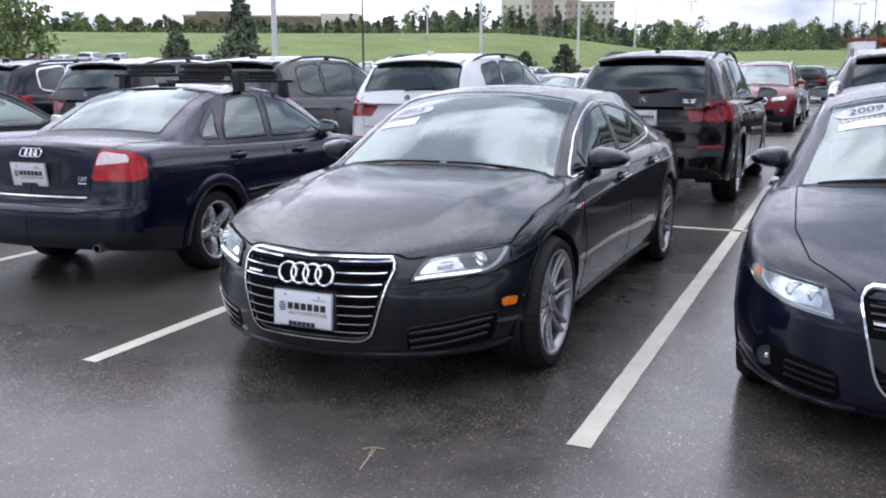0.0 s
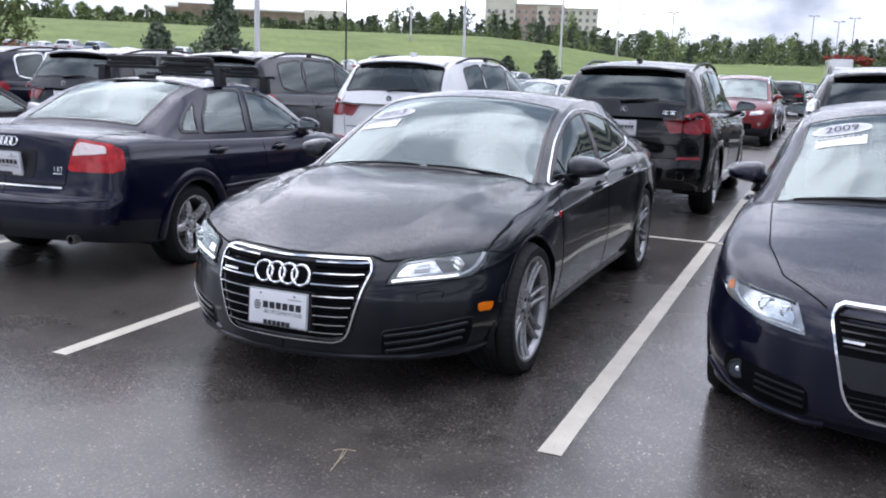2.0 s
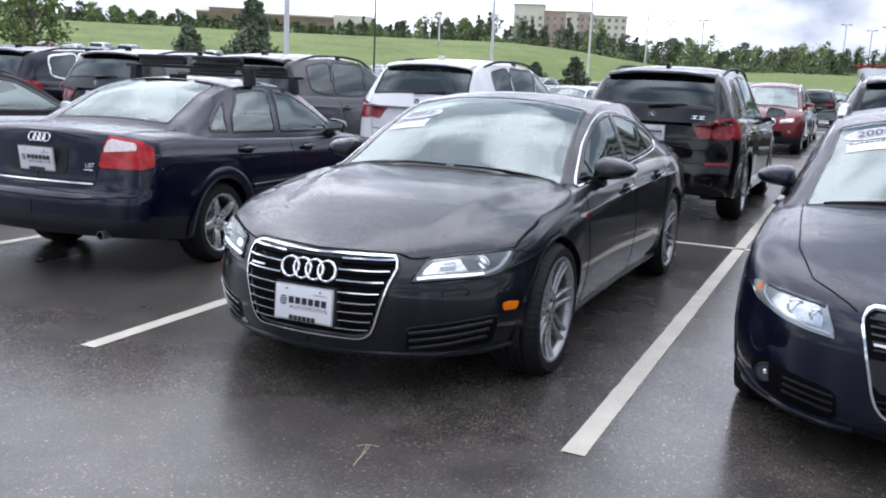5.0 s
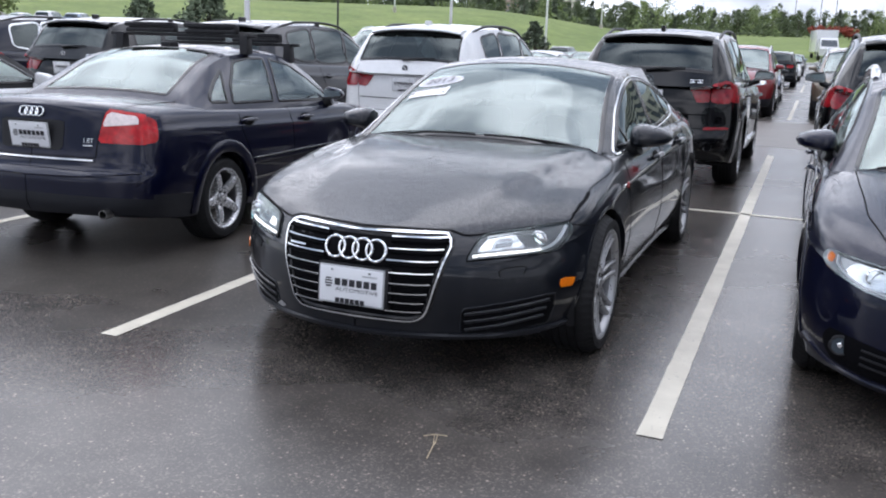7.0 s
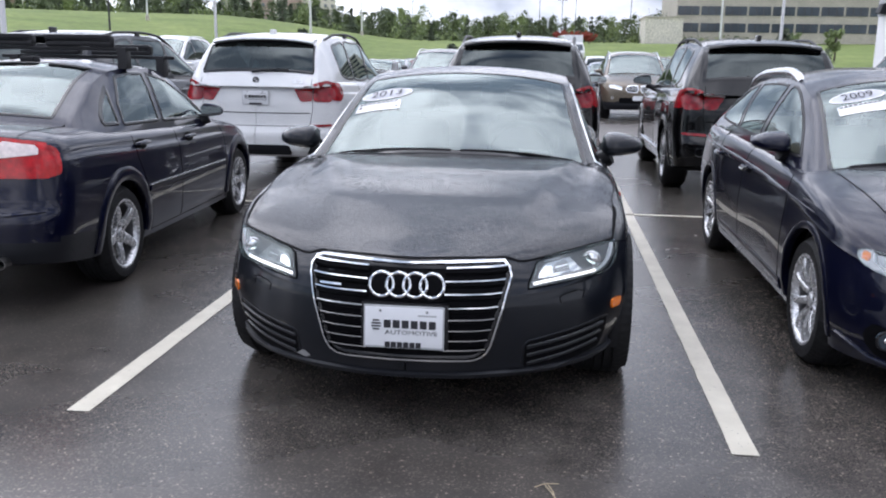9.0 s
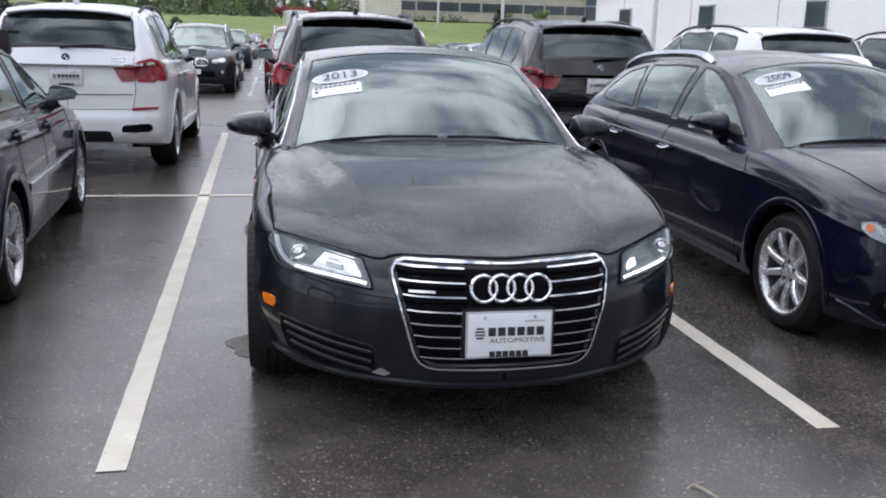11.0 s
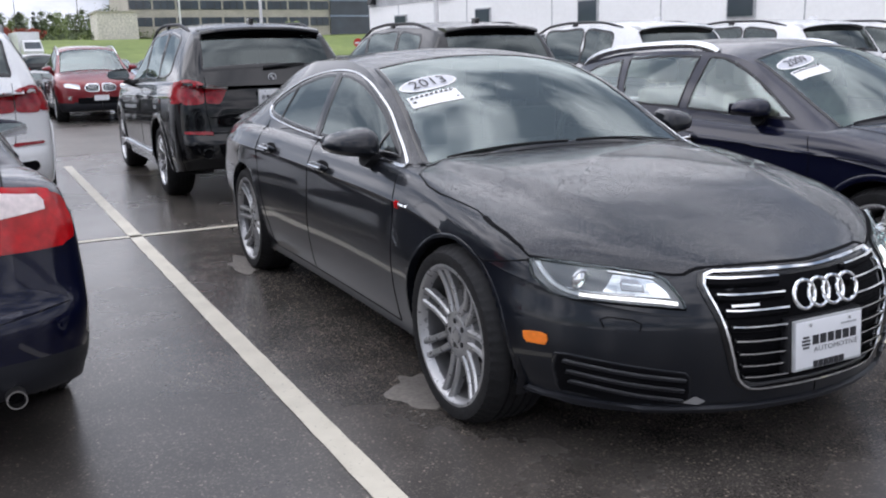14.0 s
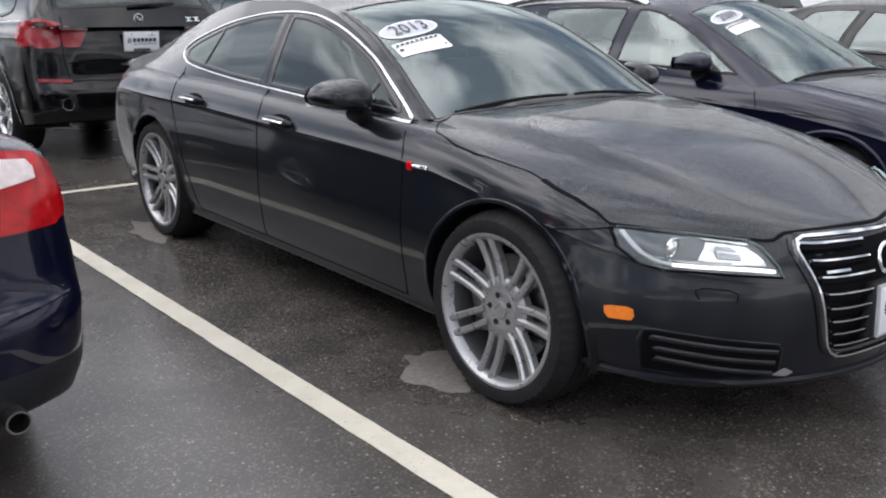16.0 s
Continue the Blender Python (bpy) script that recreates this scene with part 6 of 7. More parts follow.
        part("running_board", skin.ribbon([(1.36, 0.40), (2.3, 0.385), (3.34, 0.40)], ax, 0.06, 0.03, -0.01), M_SATIN, root)
    handles(skin, root, [(2.40, 0.98), (3.32, 1.0)], paint, False)
    part("lower_grille", skin.patch(rounded([(-0.42, 0.43), (-0.44, 0.57), (0.44, 0.57), (0.42, 0.43)], 0.2), "front", 0.004, 0.04), M_RECESS, root)
    plate(root, pose(0, skin.lay(0.1, 1.01, "rear", 0)[1] + 0.024, 1.005, 6, 0, 180))
    part("plate_recess", skin.patch(rounded([(-0.36, 0.905), (-0.37, 1.10), (0.37, 1.10), (0.36, 0.905)], 0.12), "rear", 0.003, 0.04), paint, root)
    c = skin.lay(0, 1.195, "rear", 0.006)
    b = bmesh.new()
    tube(b, [(0, c.y - 0.01, c.z), (0, c.y + 0.008, c.z)], 0.041, 20)
    em = part("round_emblem", b, M_CHROME, root, "round blue and white emblem in a chrome ring")
    b = bmesh.new()
    tube(b, [(0, c.y + 0.004, c.z), (0, c.y + 0.010, c.z)], 0.034, 20)
    part("emblem_field", b, M_INK, em)
    b = bmesh.new()
    for a in (0.02, math.pi + 0.02):
        q = [b.verts.new((0.021 * math.cos(t) * k, c.y + 0.0115, c.z + 0.021 * math.sin(t) * k)) for t, k in ((a, 0.0), (a, 1), (a + 0.5, 1), (a + 1.0, 1), (a + 1.5, 1))]
        b.faces.new(q)
    part("emblem_quarters", b, M_PLATE, em, smooth=False)
    b = bmesh.new()
    for k in range(2):
        for dz in (-0.014, 0.014):
            skin.ribbon([(-0.565 + 0.075 * k, 1.185 + dz), (-0.505 + 0.075 * k, 1.185 + dz)], "rear", 0.009, 0.006, step=0.02, bm=b)
        skin.ribbon([(-0.535 + 0.075 * k, 1.171), (-0.535 + 0.075 * k, 1.199)], "rear", 0.012, 0.006, step=0.02, bm=b)
    part("model_badge", b, M_SATIN, root)
    if sport:
        part("rear_valance", skin.patch(rounded([(-0.43, 0.36), (-0.40, 0.475), (0.40, 0.475), (0.43, 0.36)], 0.2), "rear", 0.004, 0.04), M_CLAD, root, "black plastic valance")
    # tailgate spoiler, glass band and wiper
    b = bmesh.new()
    rows = []
    for x in np.linspace(-0.60, 0.60, 17):
        e = 0.05 * (abs(x) / 0.60) ** 3
        z0 = 1.712 - 0.045 * (abs(x) / 0.60) ** 2.6
        rows.append([b.verts.new((x, yy, z0 + dz)) for yy, dz in ((4.26, 0.0), (4.42, -0.005), (4.53 - e, -0.03), (4.545 - e, -0.05), (4.51 - e, -0.065), (4.40, -0.06))])
    grid_faces(b, rows, closed_v=True)
    b.faces.new(rows[0])
    b.faces.new(rows[-1])
    bmesh.ops.recalc_face_normals(b, faces=b.faces)
    part("tailgate_spoiler", b, paint, root)
    b = bmesh.new()
    p0, p1 = skin.lay(0.06, 1.285, "rear", 0.02), skin.lay(-0.36, 1.315, "rear", 0.02)
    tube(b, [p0, (p0 + p1) / 2 + Vector((0, 0.012, 0.006)), p1], [0.016, 0.011, 0.007], 8)
    part("rear_wiper", b, M_TRIM, root)
    part("tailgate_strip", skin.ribbon([(-0.62, 0.835), (0, 0.83), (0.62, 0.835)], "rear", 0.010, 0.003, -0.004), M_RECESS, root)
    for sg in (1, -1):
        seams(skin, root, [[(sg * 0.65, 1.22), (sg * 0.65, 0.88), (sg * 0.62, 0.69)]], "rear")
    seams(skin, root, [[(-0.62, 0.69), (0, 0.685), (0.62, 0.69)]], "rear")
    b = bmesh.new()
    box(b, -0.025, 0.025, 4.02, 4.14, 1.72, 1.782, 0.012)
    part("roof_antenna", b, paint, root)
    return root


def build_plain(s, name, paint, label, group, tall=False):
    """A car for the rows farther off: shell, wheels, lamps, grille and mirrors."""
    root = thing(name, label, "car", None, group)
    body, roof, skin = car_shell(s, paint, root, 0.09, M_WSDK if tall else M_SIDE, M_WS, M_WSDK if tall else M_SIDE)
    wheel_set(s, root, (5, "split"), False)
    window_trims(s, skin, root, M_GLOSSBLACK, 0.030)
    k = 0.25 if tall else 0.0
    for sg in (1, -1):
        def mx(p):
            return [(sg * a, c) for a, c in p]
        door_mirror(root, s["hub_x"] - 0.08, s["cabin"][0] + 0.25, (1.20 if tall else 0.99), paint, sg, 1.0, full=False)
        hl = part("headlamp", skin.patch(mx(rounded([(0.42, 0.56 + k * 0.8), (0.44, 0.65 + k * 0.8), (0.66, 0.69 + k * 0.8), (0.76, 0.68 + k * 0.8), (0.74, 0.60 + k * 0.8)], 0.2)), "front", 0.006, 0.04), M_LAMPIN, root)
        part("tail_lamp", skin.patch(mx(rounded([(0.46, 0.72 + k), (0.46, 0.86 + k), (0.78, 0.87 + k), (0.78, 0.72 + k)], 0.2)), "rear", 0.010, 0.04, 0.014), M_REDLENS, root)
        if tall:
            b = bmesh.new()
            pts = []
            for y in np.linspace(2.12, 4.20, 14):
                t = (y - 2.12) / 2.08
                pts.append((sg * (float(interp(s["rail_x"], [y])[0]) - 0.01), y, float(interp(s["rail"], [y])[0]) + 0.055 * min(1, 5 * t, 5 * (1 - t)) - 0.010))
            tube(b, pts, 0.017, 6)
            part("roof_rail", b, M_SATIN, root)
            ko = rounded([(0.035, 0.70), (0.03, 0.86), (0.26, 0.86), (0.34, 0.80), (0.30, 0.71)], 0.3)
            kg = part("kidney_grille", skin.patch(mx(ko), "front", 0.004, 0.04), M_RECESS, root)
            part("grille_frame", skin.ribbon(mx(ko), "front", 0.022, 0.020, -0.005, closed=True), M_CHROME, kg)
            for q in range(6):
                xx = 0.06 + 0.04 * q
                part("grille_slat", skin.ribbon(mx([(xx, 0.715), (xx, 0.85)]), "front", 0.014, 0.014), M_SATIN, kg)
            c = skin.lay(sg * 0.66, 0.56, "front", 0.006)
            b = bmesh.new()
            tube(b, [(c.x, c.y + 0.02, c.z), (c.x, c.y - 0.012, c.z)], 0.045, 12)
            part("fog_lamp", b, M_LAMPIN, root)
    if not tall:
        g = part("grille", skin.patch(rounded([(-0.32, 0.36), (-0.36, 0.62), (0.36, 0.62), (0.32, 0.36)], 0.2), "front", 0.004, 0.05), M_RECESS, root)
        for q in range(4):
            part("grille_slat", skin.ribbon([(-0.33, 0.40 + 0.055 * q), (0.33, 0.40 + 0.055 * q)], "front", 0.016, 0.012), M_CHROME, g)
    else:
        part("lower_grille", skin.patch(rounded([(-0.5, 0.43), (-0.5, 0.57), (0.5, 0.57), (0.5, 0.43)], 0.2), "front", 0.004, 0.05), M_RECESS, root)
        part("front_plate", skin.patch([(-0.16, 0.50), (-0.16, 0.62), (0.16, 0.62), (0.16, 0.50)], "front", 0.016, 0.05, 0.012), M_PLATE, root)
    return root


def repaint(root, old, fresh):
    for o in (root, *root.children_recursive):
        for sl in o.material_slots:
            if sl.material is old:
                sl.link = "OBJECT"
                sl.material = fresh
    return root

# ---- ground and markings ----
def rise(x, y):
    """Height of the land: a level car park, then a meadow that climbs to the wooded edge."""
    r = math.hypot(x, y)
    west = min(1.0, max(0.0, (-30 - x) / 15.0))
    r0, y0 = 78 - 16 * west, 60 - 26 * west
    if y < y0 or r < r0:
        return 0.0
    t = min(1.0, max(0.0, (r - r0) / 120.0)) * min(1.0, (y - y0) / 25.0)
    q = min(1.0, max(0.0, (math.degrees(math.atan2(-x, y)) - 8) / 14.0))
    top = 5.4 + 3.7 * q * q * (3 - 2 * q)
    far = max(0.0, (r - 198) / 200.0)
    return top * t * t * (3 - 2 * t) + min(far, 1.2) * 8.0


def land():
    b = bmesh.new()
    xs = sorted({*np.linspace(-700, -160, 10), *np.linspace(-160, 160, 49), *np.linspace(160, 700, 10)})
    ys = sorted({*np.linspace(-60, 60, 5), *np.linspace(60, 240, 37), *np.linspace(240, 900, 14)})
    rows = [[b.verts.new((x, y, rise(x, y))) for x in xs] for y in ys]
    grid_faces(b, rows)
    for f in b.faces:
        c = f.calc_center_median()
        f.material_index = 1 if c.y > (108 if c.x > -22 else 74) or (c.x < -50 and math.hypot(c.x, c.y) > 112) else 0
    bmesh.ops.recalc_face_normals(b, faces=b.faces)
    return tagged(obj("ground", b, [M_ASPHALT, M_GRASS]), "wet dark asphalt car park running into a green meadow", "ground", kind="structure")


def stripe(x0, y0, x1, y1, w=0.10):
    b = bmesh.new()
    d = Vector((x1 - x0, y1 - y0, 0))
    n = Vector((-d.y, d.x, 0)).normalized() * w / 2
    k = max(2, int(d.length / 0.12))
    rows = []
    for i in range(k + 1):
        p = Vector((x0, y0, 0.004)) + d * i / k
        j = n * (1 + 0.07 * noise.noise(p * 9))
        rows.append([b.verts.new(p - j), b.verts.new(p + j * (1 + 0.05 * noise.noise(p * 13)))])
    grid_faces(b, rows)
    bmesh.ops.recalc_face_normals(b, faces=b.faces)
    return tagged(obj("road_marking", b, M_STRIPE, smooth=False), "worn off-white painted parking line on asphalt", "road marking", kind="structure")


land()


def aisle(y0, y1, label):
    b = bmesh.new()
    xs = np.linspace(-60, 26, 87)
    rows = [[b.verts.new((x, y0 + 0.35 * noise.noise(Vector((x * 0.4, 1.7, 0))), 0.002)), b.verts.new((x, y1 + 0.35 * noise.noise(Vector((x * 0.4, 9.1, 0))), 0.002))] for x in xs]
    grid_faces(b, rows)
    bmesh.ops.recalc_face_normals(b, faces=b.faces)
    tagged(obj("road", b, M_AISLE, smooth=False), label, "road", kind="structure")


aisle(12.4, 18.6, "half-dry brownish asphalt drive between the rows")
STALL, LINE0 = 2.70, 1.283
for k in range(-7, 5):
    x = LINE0 + STALL * k
    stripe(x, 0.0, x - (0.16 if k < 0 else 0.035), 11.05, 0.10)
    for y0, y1 in ((19.7, 30.4), (38.5, 49.2), (57.5, 68.0)):
        stripe(x, y0, x, y1, 0.10)
stripe(LINE0 - 7 * STALL, 5.44, LINE0 + 4 * STALL, 5.47, 0.075)
for yc in (25.05, 43.85, 62.75):
    stripe(LINE0 - 7 * STALL, yc, LINE0 + 4 * STALL, yc, 0.08)

# ---- the near cars ----
build_coupe(pose(-0.042, 0.0, 0))
SKEW = radians(3.7)  # the saloon stands a little askew
build_sedan(pose(-3.05 - 4.56 * math.sin(SKEW), 1.05 + 4.56 * math.cos(SKEW), 0, 0, 0, 183.7))
build_wagon(pose(2.665, 0.27, 0))
ROW2 = 6.57 + 4.86
G2 = "off-roaders in the second row"
suv = build_suv(pose(0.065, ROW2, 0, 0, 0, 180), M_BLACK, "black off-roader with red tail lamps, parked tail first", group=G2)
white_suv = build_suv(pose(-2.88, ROW2, 0, 0, 0, 180), M_WHITE, "white off-roader with red tail lamps", group=G2, sport=True)
for x, dy, paint, label in ((2.775, 0.1, M_BLACK, "black off-roader beside another black one"),
                            (5.50, 0.1, M_WHITE, "white off-roader with black roof rails"),
                            (8.25, 0.0, M_WHITE, "white off-roader with black roof rails"),
                            (10.95, 0.2, M_WHITE, "white off-roader with black roof rails"),
                            (-5.70, 0.0, M_CHAR, "charcoal grey off-roader beside a white one"),
                            (-8.40, 0.1, M_BLACK, "black off-roader with red tail lamps, parked tail first"),
                            (-11.10, 0.3, M_NAVY2, "dark blue off-roader at the end of the row")):
    c = copy_thing(white_suv if paint is M_WHITE else suv, pose(x, ROW2 + dy, 0, 0, 0, 180))
    c["label"] = label
    if paint not in (M_BLACK, M_WHITE):
        repaint(c, M_BLACK, paint)
    if paint is M_NAVY2:
        for o in c.children:
            if o.name.startswith("window_trim"):
                o.material_slots[0].link, o.material_slots[0].material = "OBJECT", M_SATIN

# ---- the rows beyond ----
fs = build_plain(SUV, "suv_car", M_RED, "dark red off-roader parked nose towards the aisle", "cars in the far rows", True)
fs.matrix_world = pose(-0.10, 19.9, 0)
fw = build_plain(WAGON, "estate_car", M_SILVER, "silver estate car in the far rows", "cars in the far rows")
fw.matrix_world = pose(-5.9, 20.2, 0)
fd = build_plain(SEDAN, "saloon_car", M_SILVER, "silver saloon in the far rows", "cars in the far rows")
fd.matrix_world = pose(-8.6, 20.3, 0)
white_top = copy_thing(fd, pose(-6.75, 5.5, 0, 0, 0, 182))
white_top["label"] = "white car with a black soft top beside the navy saloon"
white_top["group"] = ""
repaint(white_top, M_SILVER, M_WHITE)
for o in white_top.children:
    if o.name.startswith("roof"):
        o.material_slots[0].link = "OBJECT"
        o.material_slots[0].material = M_ROOFCLOTH
dark_next = copy_thing(fd, pose(5.45, 0.1, 0))
dark_next["label"] = "dark saloon with bright window trim beside the blue estate"
dark_next["group"] = ""
repaint(dark_next, M_SILVER, M_BLACK)
HIGH = dict(SUV)
for key in ("shoulder", "top", "crown", "rail"):
    HIGH[key] = [(y, z * 1.16) for y, z in SUV[key]]
HIGH["windows"] = [[(y, z * 1.16) for y, z in o] for o in SUV["windows"]]
pk = build_plain(HIGH, "pickup_truck", M_WHITE, "white pickup truck with a canopy over its bed", "cars in the far rows", True)
pk.matrix_world = pose(-10.9, 20.1, 0, 0, 0, 3)
rng = random.Random(7)
PAINTS = [(M_BLACK, "black"), (M_CHAR, "charcoal grey"), (M_SILVER, "silver"), (M_WHITE, "white"), (M_BLUE, "pale blue"), (M_NAVY, "navy blue"), (M_RED, "dark red"), (M_GOLD, "bronze")]


def park(proto, base, x, y, turn, paint, kind):
    c = copy_thing(proto, pose(x, y, rise(x, y), 0, 0, turn))
    c["label"] = f"{paint[1]} {kind} parked in the far rows"
    if paint[0] is not base:
        repaint(c, base, paint[0])
    return c


for kx, proto, base, pt, kind in ((1, fs, M_RED, 7, "off-roader"), (-1, fs, M_RED, 1, "off-roader"), (2, fw, M_SILVER, 2, "estate car")):
    park(proto, base, -0.05 + 2.7 * kx, 19.9 + 0.2 * abs(kx), 0, PAINTS[pt], kind)
for row, (y, turn, cols) in enumerate(((30.2, 180, range(-9, 4)), (38.7, 0, range(-12, 3)), (49.0, 180, range(-14, 3)), (57.7, 0, range(-17, 2)), (67.6, 180, range(-20, 2)), (19.9, 0, range(-13, -4)), (76.4, 0, range(-5, 4)), (87.0, 180, range(-5, 4)), (96.0, 0, range(-5, 4)))):
    for k in cols:
        if rng.random() < 0.17:
            continue
        proto, base, kind, L = rng.choice(((fs, M_RED, "off-roader", 4.86), (fd, M_SILVER, "saloon", 4.56), (fw, M_SILVER, "estate car", 4.7), (fd, M_SILVER, "saloon", 4.56)))
        park(proto, base, -0.05 + 2.7 * k + rng.uniform(-0.12, 0.12), y + rng.uniform(-0.2, 0.2), turn, rng.choice(PAINTS[:6] if rng.random() < 0.85 else PAINTS[6:]), kind)


# ---- light poles ----
def pole(x, y, h, r, mat, label, head=True):
    p = thing("light_pole", label, "light pole", pose(x, y, rise(x, y)), "light poles")
    b = bmesh.new()
    tube(b, [(0, 0, 0), (0, 0, 0.75)], [r * 2.3, r * 2.2], 14)
    part("pole_base", b, M_CONC, p)
    b = bmesh.new()
    tube(b, [(0, 0, 0.7), (0, 0, h * 0.5), (0, 0, h)], [r, r * 0.93, r * 0.85], 12)
    part("shaft", b, mat, p)
    if head:
        for sg in (-1, 1):
            b = bmesh.new()
            tube(b, [(0, 0, h - 0.1), (sg * 0.5, 0, h)], 0.04, 6)
            box(b, sg * 0.8 - 0.35, sg * 0.8 + 0.35, -0.2, 0.2, h - 0.08, h + 0.08, 0.03)
            part("lamp_head", b, M_DKPOLE, p)


for x, y, r, h in ((-17.7, 24.9, 0.105, 10), (-26.9, 67.6, 0.12, 12), (-29.2, 104.5, 0.14, 14), (-60.0, 126.0, 0.12, 13), (-36.0, 165.0, 0.14, 13), (17.1, 67.3, 0.12, 12), (13.7, 30.3, 0.105, 10), (27.0, 150.0, 0.17, 16), (33.0, 245.0, 0.2, 17)):
    pole(x, y, h, r, M_POLE, "white painted car park light pole")
pole(-14.6, 26.1, 9.0, 0.035, M_DKPOLE, "thin dark pole in the car park", False)
for x, y, h in ((4.5, 205, 10), (17.5, 215, 11), (-4, 225, 11), (-33.5, 210, 11), (1.5, 215, 9.5), (-40, 205, 10)):
    pole(x, y, h, 0.075, M_DKPOLE, "tall street light along the road")


# ---- trees ----
def clump(b, c, r, n, rnd, size, flat=0.8, mat=0):
    """Small leaf blades scattered through an uneven ball."""
    for _ in range(n):
        d = Vector((rnd.gauss(0, 1), rnd.gauss(0, 1), rnd.gauss(0, 1) * flat)).normalized() * (r * rnd.uniform(0.35, 1.05))
        p = Vector(c) + d
        u = Vector((rnd.gauss(0, 1), rnd.gauss(0, 1), rnd.gauss(0, 1))).normalized()
        w = u.orthogonal().normalized()
        s = size * rnd.uniform(0.6, 1.4)
        f = b.faces.new([b.verts.new(p + u * s), b.verts.new(p + w * s * 0.6), b.verts.new(p - u * s * 0.9), b.verts.new(p - w * s * 0.55)])
        f.material_index = mat


def tree(x, y, h, spread, kind, label, seed, leaves=900, size=0.14):
    rnd = random.Random(seed)
    z = rise(x, y)
    t = thing("tree", label, "tree", pose(x, y, z), "trees by the car park")
    b = bmesh.new()
    tr = h * 0.018 + 0.05
    tube(b, [(0, 0, -0.2), (0.02 * h, 0, h * 0.3), (-0.01 * h, 0.02 * h, h * 0.62), (0, 0, h * 0.92)], [tr * 1.3, tr, tr * 0.7, tr * 0.2], 9)
    bl = bmesh.new()
    if kind in ("conifer", "spruce"):
        n = 16
        for i in range(n):
            q = 0.04 + 0.94 * i / n
            rad = spread * (1 - q) ** 0.8 * rnd.uniform(0.8, 1.15)
            for k in range(7):
                a = rnd.uniform(0, 6.28)
                e = Vector((math.cos(a) * rad, math.sin(a) * rad, h * q - rad * 0.25))
                tube(b, [(0, 0, h * q), e], [tr * 0.3, 0.01], 4, caps=False)
                for m_ in (0.45, 0.75, 1.0):
                    clump(bl, Vector((0, 0, h * q)).lerp(e, m_), rad * 0.24 + 0.1, max(4, leaves // (n * 11)), rnd, size * 0.8)
    else:
        for i in range(15):
            q = rnd.uniform(0.30, 0.92)
            a = rnd.uniform(0, 6.28)
            rad = spread * math.sin(math.pi * min(1, (q - 0.12) / 0.9)) ** 0.7 * rnd.uniform(0.45, 1.0)
            e = Vector((math.cos(a) * rad, math.sin(a) * rad, h * q + rad * 0.35))
            s0 = Vector((0, 0, h * max(0.25, q - 0.2)))
            tube(b, [s0, s0.lerp(e, 0.55) + Vector((0, 0, 0.1)), e], [tr * 0.5, tr * 0.3, 0.012], 5, caps=False)
            for m_ in (0.6, 0.85, 1.08):
                clump(bl, s0.lerp(e, m_), spread * rnd.uniform(0.16, 0.30), leaves // 45, rnd, size)
    part("trunk", b, M_BARK, t)
    part("crown", bl, {"conifer": M_NEEDLE, "spruce": M_SPRUCE, "broad": M_LEAF, "pale": M_LEAFPALE, "red": M_REDLEAF}[kind], t, smooth=False)


tree(-42.5, 34.5, 7.4, 2.7, "pale", "young broadleaf tree in fresh pale leaf", 3, 2600, 0.13)
tree(-39.2, 51.2, 7.4, 2.7, "spruce", "tall green spruce at the edge of the lot", 4, 4200, 0.17)
tree(-38.6, 43.5, 4.5, 2.2, "spruce", "low dark conifer at the edge of the lot", 6, 1800, 0.15)
for i, (x, y, h, sp, kd) in enumerate(((-24.5, 72.0, 3.4, 1.9, "conifer"), (-21.0, 72.5, 4.0, 2.2, "conifer"), (-9.0, 80.0, 3.0, 1.7, "conifer"), (1.0, 172.0, 2.0, 1.5, "red"), (3.8, 173.0, 1.9, 1.6, "red"), (6.6, 172.5, 2.0, 1.5, "red"), (24.0, 95.0, 5.0, 2.2, "conifer"), (31.0, 120.0, 3.6, 1.5, "pale"), (37.0, 122.0, 4.0, 1.6, "pale"), (22.0, 76.0, 2.4, 2.2, "broad"))):
    tree(x, y, h, sp, kd, {"conifer": "dark conifer at the far side of the lot", "red": "red-leaved shrub tree in the meadow", "pale": "slim young tree before the office block", "broad": "low broadleaf bush beside the lot"}[kd], 20 + i, 900, 0.2)


